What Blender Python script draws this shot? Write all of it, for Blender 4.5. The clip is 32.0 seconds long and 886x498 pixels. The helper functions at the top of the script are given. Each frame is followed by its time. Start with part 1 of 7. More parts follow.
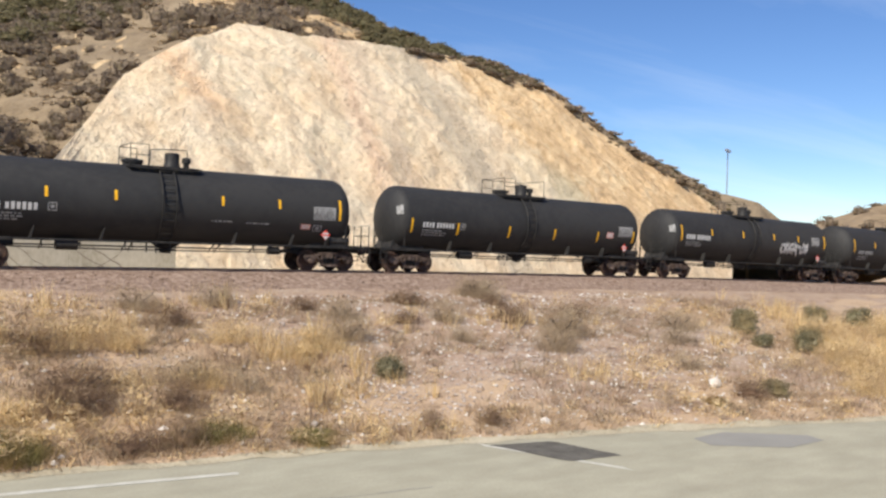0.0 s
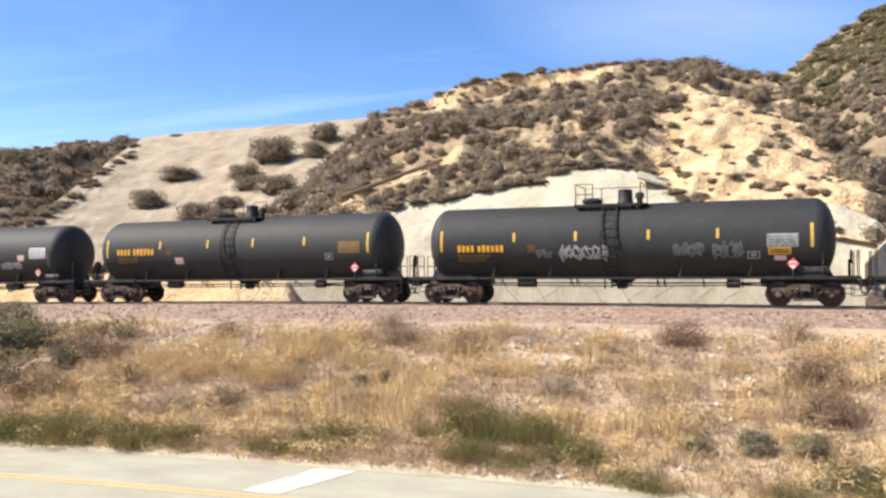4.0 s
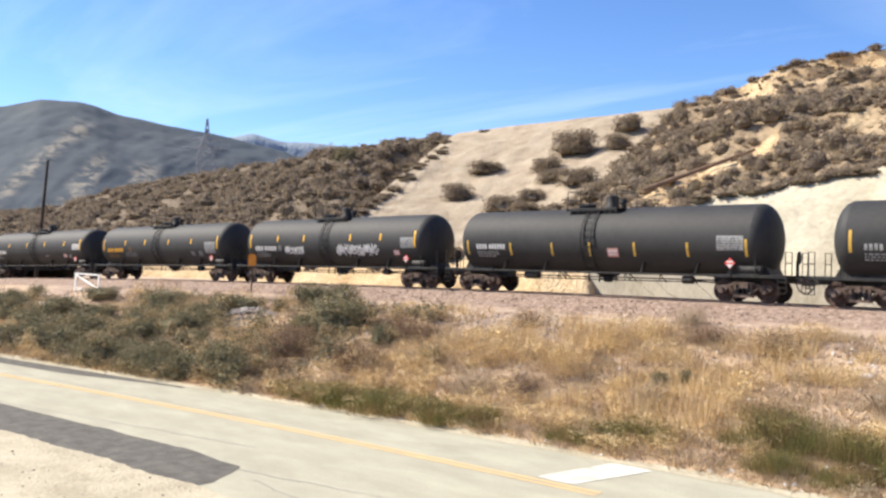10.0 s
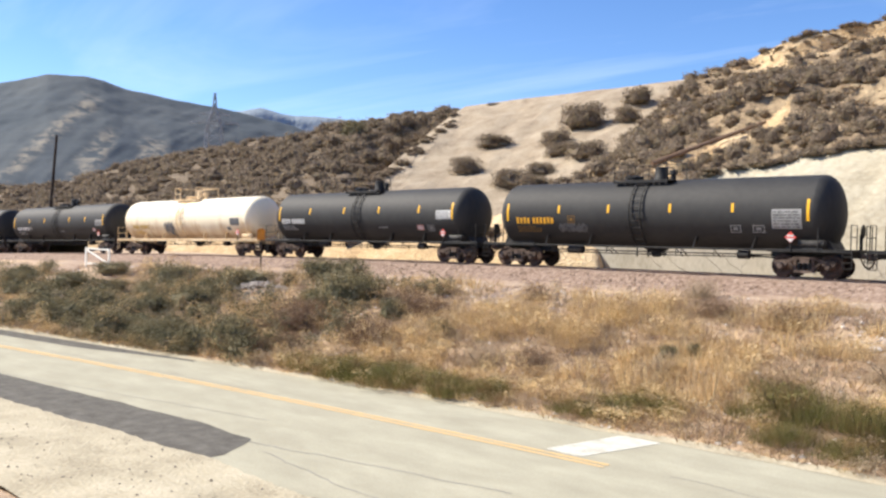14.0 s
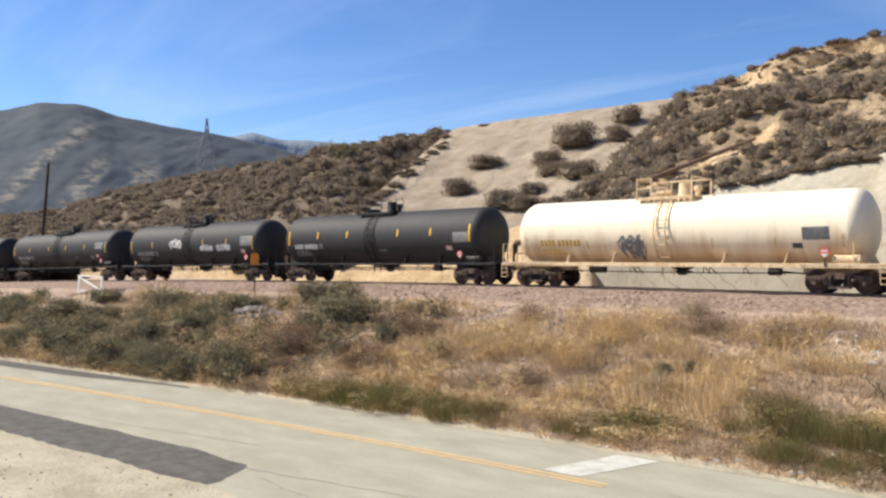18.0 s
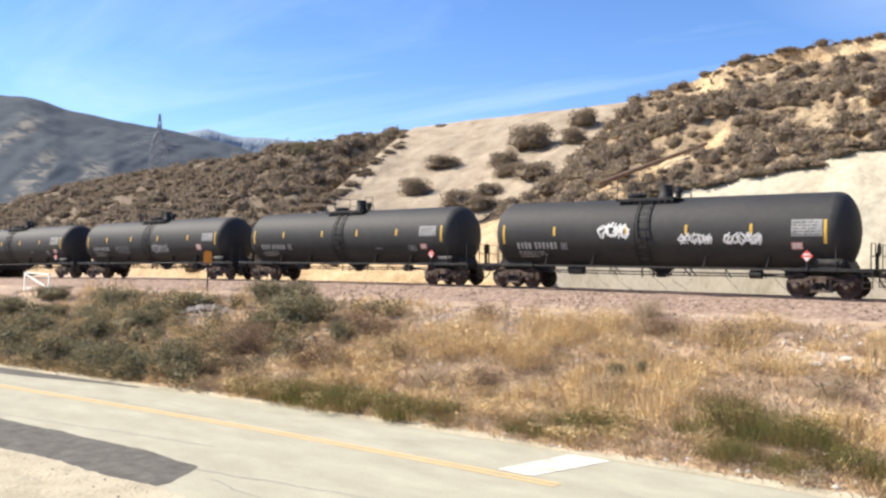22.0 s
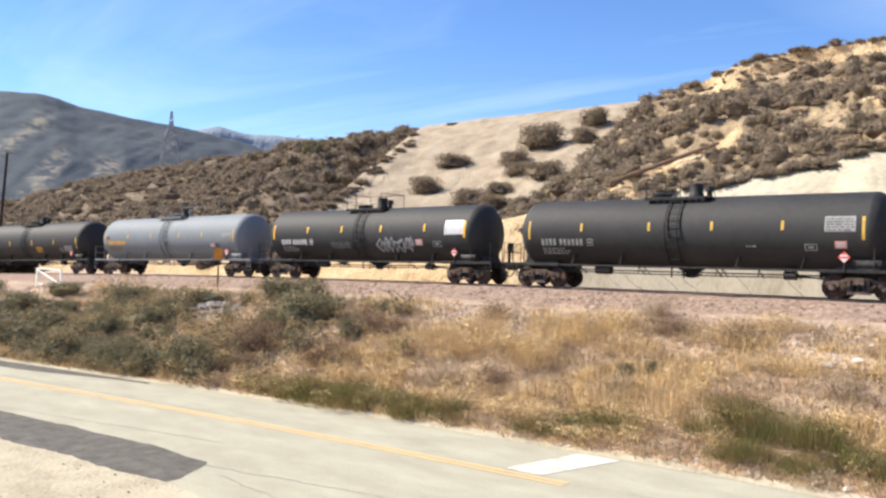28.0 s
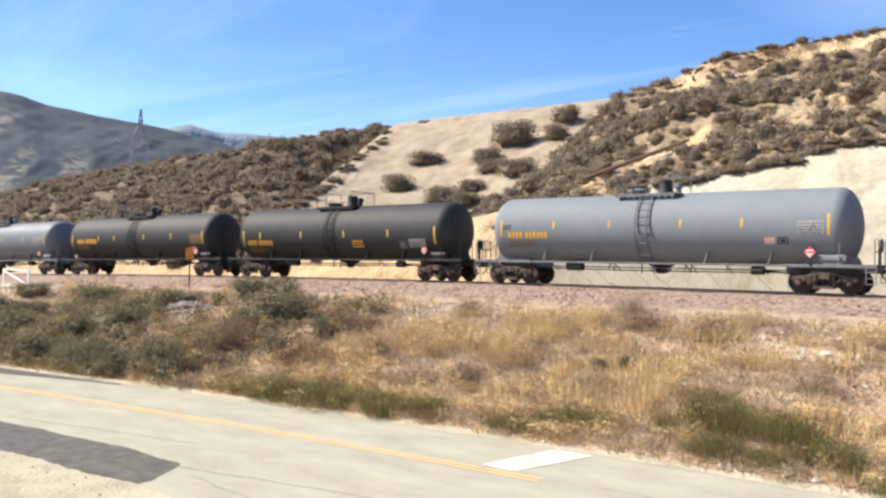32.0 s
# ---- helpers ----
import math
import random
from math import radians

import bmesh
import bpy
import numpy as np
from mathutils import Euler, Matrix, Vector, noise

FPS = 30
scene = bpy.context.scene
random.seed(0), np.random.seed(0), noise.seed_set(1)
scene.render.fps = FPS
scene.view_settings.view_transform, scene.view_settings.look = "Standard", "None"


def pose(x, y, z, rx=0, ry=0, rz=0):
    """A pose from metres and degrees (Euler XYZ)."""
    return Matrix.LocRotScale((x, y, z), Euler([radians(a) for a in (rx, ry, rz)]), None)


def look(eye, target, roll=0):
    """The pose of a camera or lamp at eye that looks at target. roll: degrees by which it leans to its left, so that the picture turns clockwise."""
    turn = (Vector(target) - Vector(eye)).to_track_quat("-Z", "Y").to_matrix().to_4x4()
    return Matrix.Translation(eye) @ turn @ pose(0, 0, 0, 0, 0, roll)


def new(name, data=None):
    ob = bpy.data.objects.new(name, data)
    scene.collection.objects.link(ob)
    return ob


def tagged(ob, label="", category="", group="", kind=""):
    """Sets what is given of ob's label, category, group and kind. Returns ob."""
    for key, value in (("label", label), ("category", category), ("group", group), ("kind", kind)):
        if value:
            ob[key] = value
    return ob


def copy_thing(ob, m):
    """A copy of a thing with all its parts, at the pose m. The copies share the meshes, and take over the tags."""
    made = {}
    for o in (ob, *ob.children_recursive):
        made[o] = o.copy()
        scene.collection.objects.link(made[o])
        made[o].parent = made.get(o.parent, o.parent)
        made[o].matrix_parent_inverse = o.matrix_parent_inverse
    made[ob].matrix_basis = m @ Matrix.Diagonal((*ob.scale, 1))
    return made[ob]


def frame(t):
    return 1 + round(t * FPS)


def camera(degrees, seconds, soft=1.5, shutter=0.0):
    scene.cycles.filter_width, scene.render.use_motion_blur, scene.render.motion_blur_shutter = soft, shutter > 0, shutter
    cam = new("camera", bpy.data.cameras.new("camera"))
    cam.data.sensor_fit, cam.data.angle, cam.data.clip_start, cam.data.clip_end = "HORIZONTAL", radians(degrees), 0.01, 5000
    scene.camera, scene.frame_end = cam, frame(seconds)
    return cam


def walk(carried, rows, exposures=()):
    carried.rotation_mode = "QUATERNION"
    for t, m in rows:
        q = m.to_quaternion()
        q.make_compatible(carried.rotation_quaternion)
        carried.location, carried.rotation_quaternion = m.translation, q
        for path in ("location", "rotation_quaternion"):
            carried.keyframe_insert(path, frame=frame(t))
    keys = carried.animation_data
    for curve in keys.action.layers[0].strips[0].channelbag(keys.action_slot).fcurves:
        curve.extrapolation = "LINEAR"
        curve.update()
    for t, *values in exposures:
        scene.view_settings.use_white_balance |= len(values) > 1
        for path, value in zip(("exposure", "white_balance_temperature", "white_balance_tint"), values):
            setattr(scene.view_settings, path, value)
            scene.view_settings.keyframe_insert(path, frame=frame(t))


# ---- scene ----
EYE = 4.8          # the lens above the road
cam = camera(56.1, 32.0, soft=2.55)
EXPOSURES = [(0, 0.26), (2.0, 0.26), (3.0, 0.31), (3.5, 0.66), (4.0, 0.94), (13.2, 0.90), (14.0, 0.83), (15.5, 0.82), (17.5, 0.62), (18, 0.50), (19, 0.48), (19.5, 0.62), (20, 0.88), (22, 0.92), (32, 0.90)]
TURNS = [
    (0, -0.41, -1.58, -33.76), (0.5, -0.01, -1.75, -32.76), (1, 0.94, -0.93, -30.18), (1.5, 0.76, -0.98, -30.78), (2, 0.32, -2.05, -30.39),
    (2.5, 0.42, -1.54, -16.93), (3, 2.52, 0.17, -0.15), (3.5, 2.39, 0.51, 11.61), (4, 1.61, 0.17, 21.88), (4.5, 1.81, 1.03, 28.49),
    (6.5, 0.88, -0.94, 41.17), (7, 1.30, -0.82, 41.16), (7.5, 1.32, -0.72, 40.57), (8, 1.37, -1.17, 40.86), (8.5, 1.54, -1.12, 41.88),
    (9, 1.96, -0.64, 42.07), (9.5, 1.30, -1.18, 41.84), (10, 0.86, -1.59, 42.30), (10.5, 0.63, -1.44, 42.92), (11, 0.59, -1.58, 42.95),
    (11.5, 0.76, -1.62, 42.40), (12, 1.01, -1.43, 42.13), (12.5, 1.01, -1.26, 42.05), (13, 1.02, -1.32, 42.06), (13.5, 0.92, -1.10, 41.97),
    (14, -0.95, -1.45, 42.89), (14.5, -0.18, -1.11, 42.77), (15, -0.52, -0.90, 43.53), (15.5, -0.61, -1.25, 43.78), (17.5, 0.05, -0.57, 42.86),
    (18, 0.52, -0.46, 42.46), (18.5, 0.79, -0.44, 42.41), (19, 0.90, -0.36, 42.41), (19.5, 0.53, -0.62, 41.47), (20, 0.23, -0.74, 40.26),
    (20.5, 0.33, -0.62, 39.82), (21, 0.17, -0.85, 39.51), (21.5, 0.23, -0.91, 39.59), (22, 0.56, -0.98, 39.42), (22.5, 0.94, -1.15, 39.15),
    (23, 1.12, -1.39, 39.91), (23.5, 1.29, -1.30, 39.75), (24, 1.29, -0.84, 39.63), (24.5, 1.42, -1.69, 40.19), (25, 0.98, -1.69, 40.30),
    (25.5, 1.01, -1.61, 39.93), (27.5, -0.25, -2.13, 41.11), (28, 0.44, -1.34, 40.10), (28.5, 0.51, -1.10, 39.03), (29, 0.85, -0.70, 38.31),
    (29.5, 0.76, -1.09, 38.16), (30, 0.58, -0.57, 38.31), (30.5, 0.51, -0.77, 38.18), (31, 0.38, -0.63, 38.38), (31.5, 0.33, -0.68, 38.48),
    (32, 0.31, -0.93, 38.27),
]
walk(cam, [(t, pose(0, 0, EYE, 90 + p, r, y)) for t, p, r, y in TURNS], EXPOSURES)

# ---- sky, sun, exposure ----
SUN_AZ, SUN_EL = 118.0, 44.0     # degrees to the left of the view across the track, and above the ground
to_sun = Vector((-math.sin(radians(SUN_AZ)) * math.cos(radians(SUN_EL)),
                 math.cos(radians(SUN_AZ)) * math.cos(radians(SUN_EL)), math.sin(radians(SUN_EL))))
world = bpy.data.worlds.new("sky")
scene.world = world
world.use_nodes = True
wn, wl = world.node_tree.nodes, world.node_tree.links
sky = wn.new("ShaderNodeTexSky")
sky.sky_type, sky.sun_disc = "NISHITA", False
sky.sun_elevation, sky.sun_rotation = radians(SUN_EL), radians(-SUN_AZ)
sky.air_density, sky.dust_density, sky.ozone_density, sky.altitude = 1.0, 0.05, 4.5, 900
# thin streaks of high cloud, spread over a plane far above
geo = wn.new("ShaderNodeTexCoord")
sep = wn.new("ShaderNodeSeparateXYZ")
wl.new(geo.outputs["Generated"], sep.inputs[0])


def wmath(op, a, b=None):
    n = wn.new("ShaderNodeMath")
    n.operation = op
    for i, v in enumerate((a, b)):
        if v is None:
            continue
        if isinstance(v, (int, float)):
            n.inputs[i].default_value = v
        else:
            wl.new(v, n.inputs[i])
    return n.outputs[0]


high = wmath("MAXIMUM", wmath("ADD", sep.outputs[2], 0.08), 0.02)
com = wn.new("ShaderNodeCombineXYZ")
wl.new(wmath("DIVIDE", sep.outputs[0], high), com.inputs[0])
wl.new(wmath("DIVIDE", sep.outputs[1], high), com.inputs[1])
mapn = wn.new("ShaderNodeMapping")
mapn.inputs["Rotation"].default_value = (0, 0, radians(-25))
mapn.inputs["Scale"].default_value = (0.35, 1.0, 1)
wl.new(com.outputs[0], mapn.inputs[0])
nz = wn.new("ShaderNodeTexNoise")
nz.inputs["Scale"].default_value, nz.inputs["Detail"].default_value, nz.inputs["Roughness"].default_value = 0.9, 7, 0.6
nz.inputs["Distortion"].default_value = 0.6
wl.new(mapn.outputs[0], nz.inputs["Vector"])
ramp = wn.new("ShaderNodeValToRGB")
ramp.color_ramp.elements[0].position, ramp.color_ramp.elements[1].position = 0.48, 0.92
ramp.color_ramp.elements[0].color, ramp.color_ramp.elements[1].color = (0, 0, 0, 1), (0.34, 0.34, 0.34, 1)
wl.new(nz.outputs[0], ramp.inputs[0])
mixc = wn.new("ShaderNodeMixRGB")
mixc.inputs[2].default_value = (9.0, 9.6, 10.4, 1)
# one broad veil of cirrus over the knoll
bearing = wmath("ARCTAN2", wmath("MULTIPLY", sep.outputs[0], -1.0), sep.outputs[1])
height = wmath("ARCSINE", sep.outputs[2])
across = wmath("DIVIDE", wmath("SUBTRACT", bearing, radians(6)), radians(15))
above = wmath("DIVIDE", wmath("SUBTRACT", height, wmath("ADD", radians(17), wmath("MULTIPLY", across, radians(1.5)))), radians(5))
veil = wmath("MAXIMUM", wmath("SUBTRACT", 1.0, wmath("ADD", wmath("MULTIPLY", across, across), wmath("MULTIPLY", above, above))), 0.0)
veil = wmath("MULTIPLY", veil, wmath("MULTIPLY", wmath("MAXIMUM", wmath("SUBTRACT", nz.outputs[0], 0.25), 0.0), 0.55))
wl.new(wmath("MAXIMUM", ramp.outputs[0], veil), mixc.inputs[0])
hue = wn.new("ShaderNodeHueSaturation")
hue.inputs["Hue"].default_value, hue.inputs["Saturation"].default_value, hue.inputs["Value"].default_value = 0.508, 1.13, 1.10
wl.new(sky.outputs[0], hue.inputs["Color"])
wl.new(hue.outputs[0], mixc.inputs[1])
bgn = wn["Background"]
bgn.inputs[1].default_value = 0.1
wl.new(mixc.outputs[0], bgn.inputs[0])
sun = new("sun", bpy.data.lights.new("sun", "SUN"))
sun.data.energy, sun.data.angle, sun.data.color = 5.0, radians(0.53), (1.0, 0.92, 0.79)
sun.matrix_world = look(to_sun * 100, (0, 0, 0))

# ---- materials ----


def material(name):
    m = bpy.data.materials.new(name)
    m.use_nodes = True
    return m, m.node_tree.nodes, m.node_tree.links, m.node_tree.nodes["Principled BSDF"]


def noisy(name, colours, scale=1.0, rough=0.9, metal=0.0, bump=0.3, fine=12.0, stretch=(1, 1, 1), detail=6.0, spread=(0.3, 0.7), per_piece=0.0, dist=0.05, spec=0.3):
    """A surface whose colour wanders over a ramp by two sizes of noise, with a fine relief."""
    m, n, l, b = material(name)
    tc = n.new("ShaderNodeTexCoord")
    mp = n.new("ShaderNodeMapping")
    mp.inputs["Scale"].default_value = stretch
    l.new(tc.outputs["Object"], mp.inputs[0])
    n1, n2 = n.new("ShaderNodeTexNoise"), n.new("ShaderNodeTexNoise")
    n1.inputs["Scale"].default_value, n1.inputs["Detail"].default_value, n1.inputs["Roughness"].default_value = scale, detail, 0.62
    n2.inputs["Scale"].default_value, n2.inputs["Detail"].default_value = scale * fine, 4
    l.new(mp.outputs[0], n1.inputs["Vector"])
    l.new(mp.outputs[0], n2.inputs["Vector"])
    mx = n.new("ShaderNodeMath")
    mx.operation = "MULTIPLY_ADD"
    l.new(n2.outputs[0], mx.inputs[0])
    mx.inputs[1].default_value = 0.5
    half = n.new("ShaderNodeMath")
    half.operation = "MULTIPLY_ADD"
    l.new(n1.outputs[0], half.inputs[0])
    half.inputs[1].default_value, half.inputs[2].default_value = 0.9, -0.2
    l.new(half.outputs[0], mx.inputs[2])
    last = mx.outputs[0]
    if per_piece:
        oi = n.new("ShaderNodeObjectInfo")
        ad = n.new("ShaderNodeMath")
        ad.operation = "MULTIPLY_ADD"
        l.new(oi.outputs["Random"], ad.inputs[0])
        ad.inputs[1].default_value = per_piece
        l.new(last, ad.inputs[2])
        last = ad.outputs[0]
    rp = n.new("ShaderNodeValToRGB")
    e = rp.color_ramp.elements
    e[0].position, e[1].position = spread
    e[0].color, e[1].color = (*colours[0], 1), (*colours[-1], 1)
    for i, c in enumerate(colours[1:-1], 1):
        x = e.new(spread[0] + (spread[1] - spread[0]) * i / (len(colours) - 1))
        x.color = (*c, 1)
    l.new(last, rp.inputs[0])
    l.new(rp.outputs[0], b.inputs["Base Color"])
    b.inputs["Roughness"].default_value, b.inputs["Metallic"].default_value = rough, metal
    b.inputs["Specular IOR Level"].default_value = spec
    if bump:
        bp = n.new("ShaderNodeBump")
        bp.inputs["Strength"].default_value, bp.inputs["Distance"].default_value = bump, dist
        l.new(last, bp.inputs["Height"])
        l.new(bp.outputs[0], b.inputs["Normal"])
    return m


def leafy(name, a, b_, c, dry=None, through_=0.25):
    """Leaves and blades: each island its own tone, dry in patches, with some light coming through."""
    m, n, l, b = material(name)
    g = n.new("ShaderNodeNewGeometry")
    rp = n.new("ShaderNodeValToRGB")
    e = rp.color_ramp.elements
    e[0].color, e[1].color = (*a, 1), (*c, 1)
    x = e.new(0.5)
    x.color = (*b_, 1)
    l.new(g.outputs["Random Per Island"], rp.inputs[0])
    nt = n.new("ShaderNodeTexNoise")
    nt.inputs["Scale"].default_value, nt.inputs["Detail"].default_value = 1.5, 5
    l.new(g.outputs["Position"], nt.inputs["Vector"])
    pr = n.new("ShaderNodeValToRGB")
    pr.color_ramp.elements[0].position, pr.color_ramp.elements[1].position = 0.46, 0.66
    pr.color_ramp.elements[1].color = (0.88, 0.88, 0.88, 1)
    l.new(nt.outputs[0], pr.inputs[0])
    mx = n.new("ShaderNodeMixRGB")
    l.new(pr.outputs[0], mx.inputs[0])
    l.new(rp.outputs[0], mx.inputs[1])
    mx.inputs[2].default_value = (*(dry or c), 1)
    l.new(mx.outputs[0], b.inputs["Base Color"])
    b.inputs["Roughness"].default_value = 0.85
    b.inputs["Specular IOR Level"].default_value = 0.15
    tr, ms = n.new("ShaderNodeBsdfTranslucent"), n.new("ShaderNodeMixShader")
    l.new(mx.outputs[0], tr.inputs[0])
    ms.inputs[0].default_value = through_
    l.new(b.outputs[0], ms.inputs[1])
    l.new(tr.outputs[0], ms.inputs[2])
    l.new(ms.outputs[0], n["Material Output"].inputs[0])
    return m


def paint(name, colour, rough=0.5, metal=0.0, grime=0.25, scale=1.2):
    d = tuple(v * (1 - grime) for v in colour)
    return noisy(name, [d, colour, tuple(min(1, v * (1 + grime * 0.4)) for v in colour)], scale, rough, metal, 0.05, 9, dist=0.01, spec=0.4)


M_SOIL = noisy("dry_soil", [(0.235, 0.16, 0.102), (0.375, 0.264, 0.17), (0.50, 0.366, 0.242), (0.41, 0.30, 0.207), (0.56, 0.425, 0.287)], 0.55, 0.95, 0, 1.0, 16, dist=0.12, detail=10)
M_REDSOIL = noisy("reddish_gravelly_soil", [(0.20, 0.134, 0.094), (0.31, 0.217, 0.156), (0.41, 0.298, 0.218), (0.375, 0.29, 0.217), (0.53, 0.432, 0.343)], 1.3, 0.95, 0, 1.0, 9, dist=0.12, detail=10)
M_SHALE = noisy("grey_white_gravel", [(0.23, 0.195, 0.16), (0.35, 0.31, 0.265), (0.49, 0.44, 0.385)], 4.0, 0.95, 0, 0.3, 5)
M_SAND = noisy("pale_sand", [(0.295, 0.255, 0.178), (0.415, 0.365, 0.26), (0.51, 0.455, 0.335)], 0.6, 0.95, 0, 1.0, 20, detail=9, dist=0.06)
M_CHIPS = noisy("pinkish_gravel", [(0.26, 0.20, 0.165), (0.40, 0.33, 0.28), (0.56, 0.50, 0.44)], 4.0, 0.95, 0, 0.3, 5)
M_BALLAST = noisy("reddish_ballast", [(0.12, 0.079, 0.058), (0.22, 0.15, 0.111), (0.305, 0.222, 0.172), (0.43, 0.34, 0.275)], 5.0, 0.95, 0, 1.0, 5, dist=0.05)
M_ROAD = noisy("worn_asphalt", [(0.315, 0.293, 0.222), (0.362, 0.341, 0.258), (0.42, 0.398, 0.304)], 0.9, 0.95, 0, 0.6, 26, dist=0.015, detail=12, stretch=(0.6, 1.2, 1), spec=0.12)
M_PATCH = noisy("dark_asphalt", [(0.085, 0.079, 0.068), (0.122, 0.114, 0.099), (0.165, 0.154, 0.134)], 2.4, 0.95, 0, 0.3, 12, dist=0.008, spec=0.10)
M_CRACK = noisy("sealed_crack_grey", [(0.21, 0.20, 0.175), (0.26, 0.25, 0.215), (0.33, 0.31, 0.26)], 3.0, 0.9, 0, 0.2, 10, dist=0.02)
M_YELLOW_LINE = noisy("yellow_road_paint", [(0.46, 0.38, 0.24), (0.62, 0.42, 0.19), (0.72, 0.48, 0.20)], 3, 0.8, 0, 0.1, 10)
M_WHITE_LINE = noisy("white_road_paint", [(0.38, 0.36, 0.29), (0.54, 0.525, 0.45), (0.64, 0.625, 0.55)], 2.5, 0.85, 0, 0.1, 10, detail=9)


class Face:
    """Node helpers for a hillside whose own map gives bearing and height."""

    def __init__(self, name):
        self.m, self.n, self.l, self.b = material(name)
        self.tc = self.n.new("ShaderNodeTexCoord")
        uv, sep = self.n.new("ShaderNodeUVMap"), self.n.new("ShaderNodeSeparateXYZ")
        uv.uv_map = "face"
        self.l.new(uv.outputs[0], sep.inputs[0])
        self.bearing, self.up = self.calc("MULTIPLY", sep.outputs[0], -60.0), sep.outputs[1]

    def feed(self, node, k, v):
        if isinstance(v, (int, float)):
            node.inputs[k].default_value = v
        elif isinstance(v, tuple):
            node.inputs[k].default_value = (*v, 1)
        elif v is not None:
            self.l.new(v, node.inputs[k])

    def calc(self, op, a, c=None, e=None):
        q = self.n.new("ShaderNodeMath")
        q.operation = op
        for k, v in enumerate((a, c, e)):
            self.feed(q, k, v)
        return q.outputs[0]

    def cloud(self, size, detail=8, rough=0.62, warp=0.6, rot=0, scl=(1, 1, 1)):
        mp = self.n.new("ShaderNodeMapping")
        mp.inputs["Rotation"].default_value = (0, radians(rot), 0)
        mp.inputs["Scale"].default_value = scl
        self.l.new(self.tc.outputs["Object"], mp.inputs[0])
        nt = self.n.new("ShaderNodeTexNoise")
        for key, val in (("Scale", size), ("Detail", detail), ("Roughness", rough), ("Distortion", warp)):
            nt.inputs[key].default_value = val
        self.l.new(mp.outputs[0], nt.inputs["Vector"])
        return nt.outputs[0]

    def ramp(self, src, stops):
        rp = self.n.new("ShaderNodeValToRGB")
        e = rp.color_ramp.elements
        e[0].position, e[0].color = stops[0][0], (*stops[0][1], 1)
        e[1].position, e[1].color = stops[-1][0], (*stops[-1][1], 1)
        for p, c in stops[1:-1]:
            e.new(p).color = (*c, 1)
        self.l.new(src, rp.inputs[0])
        return rp.outputs[0]

    def mixed(self, f, a, c, kind="MIX"):
        mx = self.n.new("ShaderNodeMixRGB")
        mx.blend_type = kind
        for k, v in enumerate((f, a, c)):
            self.feed(mx, k, v)
        return mx.outputs[0]

    def step(self, v, lo, hi):
        mr = self.n.new("ShaderNodeMapRange")
        mr.interpolation_type = "SMOOTHSTEP"
        self.l.new(v, mr.inputs[0])
        mr.inputs[1].default_value, mr.inputs[2].default_value = lo, hi
        return mr.outputs[0]

    def wander(self, src, wide):
        """Let the bands' bearing wander by a noise."""
        self.az = self.calc("ADD", self.bearing, self.calc("MULTIPLY_ADD", src, wide, -wide / 2))

    def band(self, at_foot, slope, half, soft, low=-1.0, high=2.0):
        """How far a point lies inside a band round the line of bearings at_foot + slope x height."""
        d = self.calc("ABSOLUTE", self.calc("SUBTRACT", self.az, self.calc("MULTIPLY_ADD", self.up, slope, at_foot)))
        f = self.calc("SUBTRACT", 1.0, self.step(d, half - soft, half + soft))
        return self.calc("MULTIPLY", f, self.calc("MULTIPLY", self.step(self.up, low, low + 0.15), self.calc("SUBTRACT", 1.0, self.step(self.up, high - 0.12, high))))

    def finish(self, colour, height, strength, distance):
        self.l.new(colour, self.b.inputs["Base Color"])
        self.b.inputs["Roughness"].default_value, self.b.inputs["Specular IOR Level"].default_value = 0.95, 0.12
        bp = self.n.new("ShaderNodeBump")
        bp.inputs["Strength"].default_value, bp.inputs["Distance"].default_value = strength, distance
        self.l.new(height, bp.inputs["Height"])
        self.l.new(bp.outputs[0], self.b.inputs["Normal"])
        return self.m


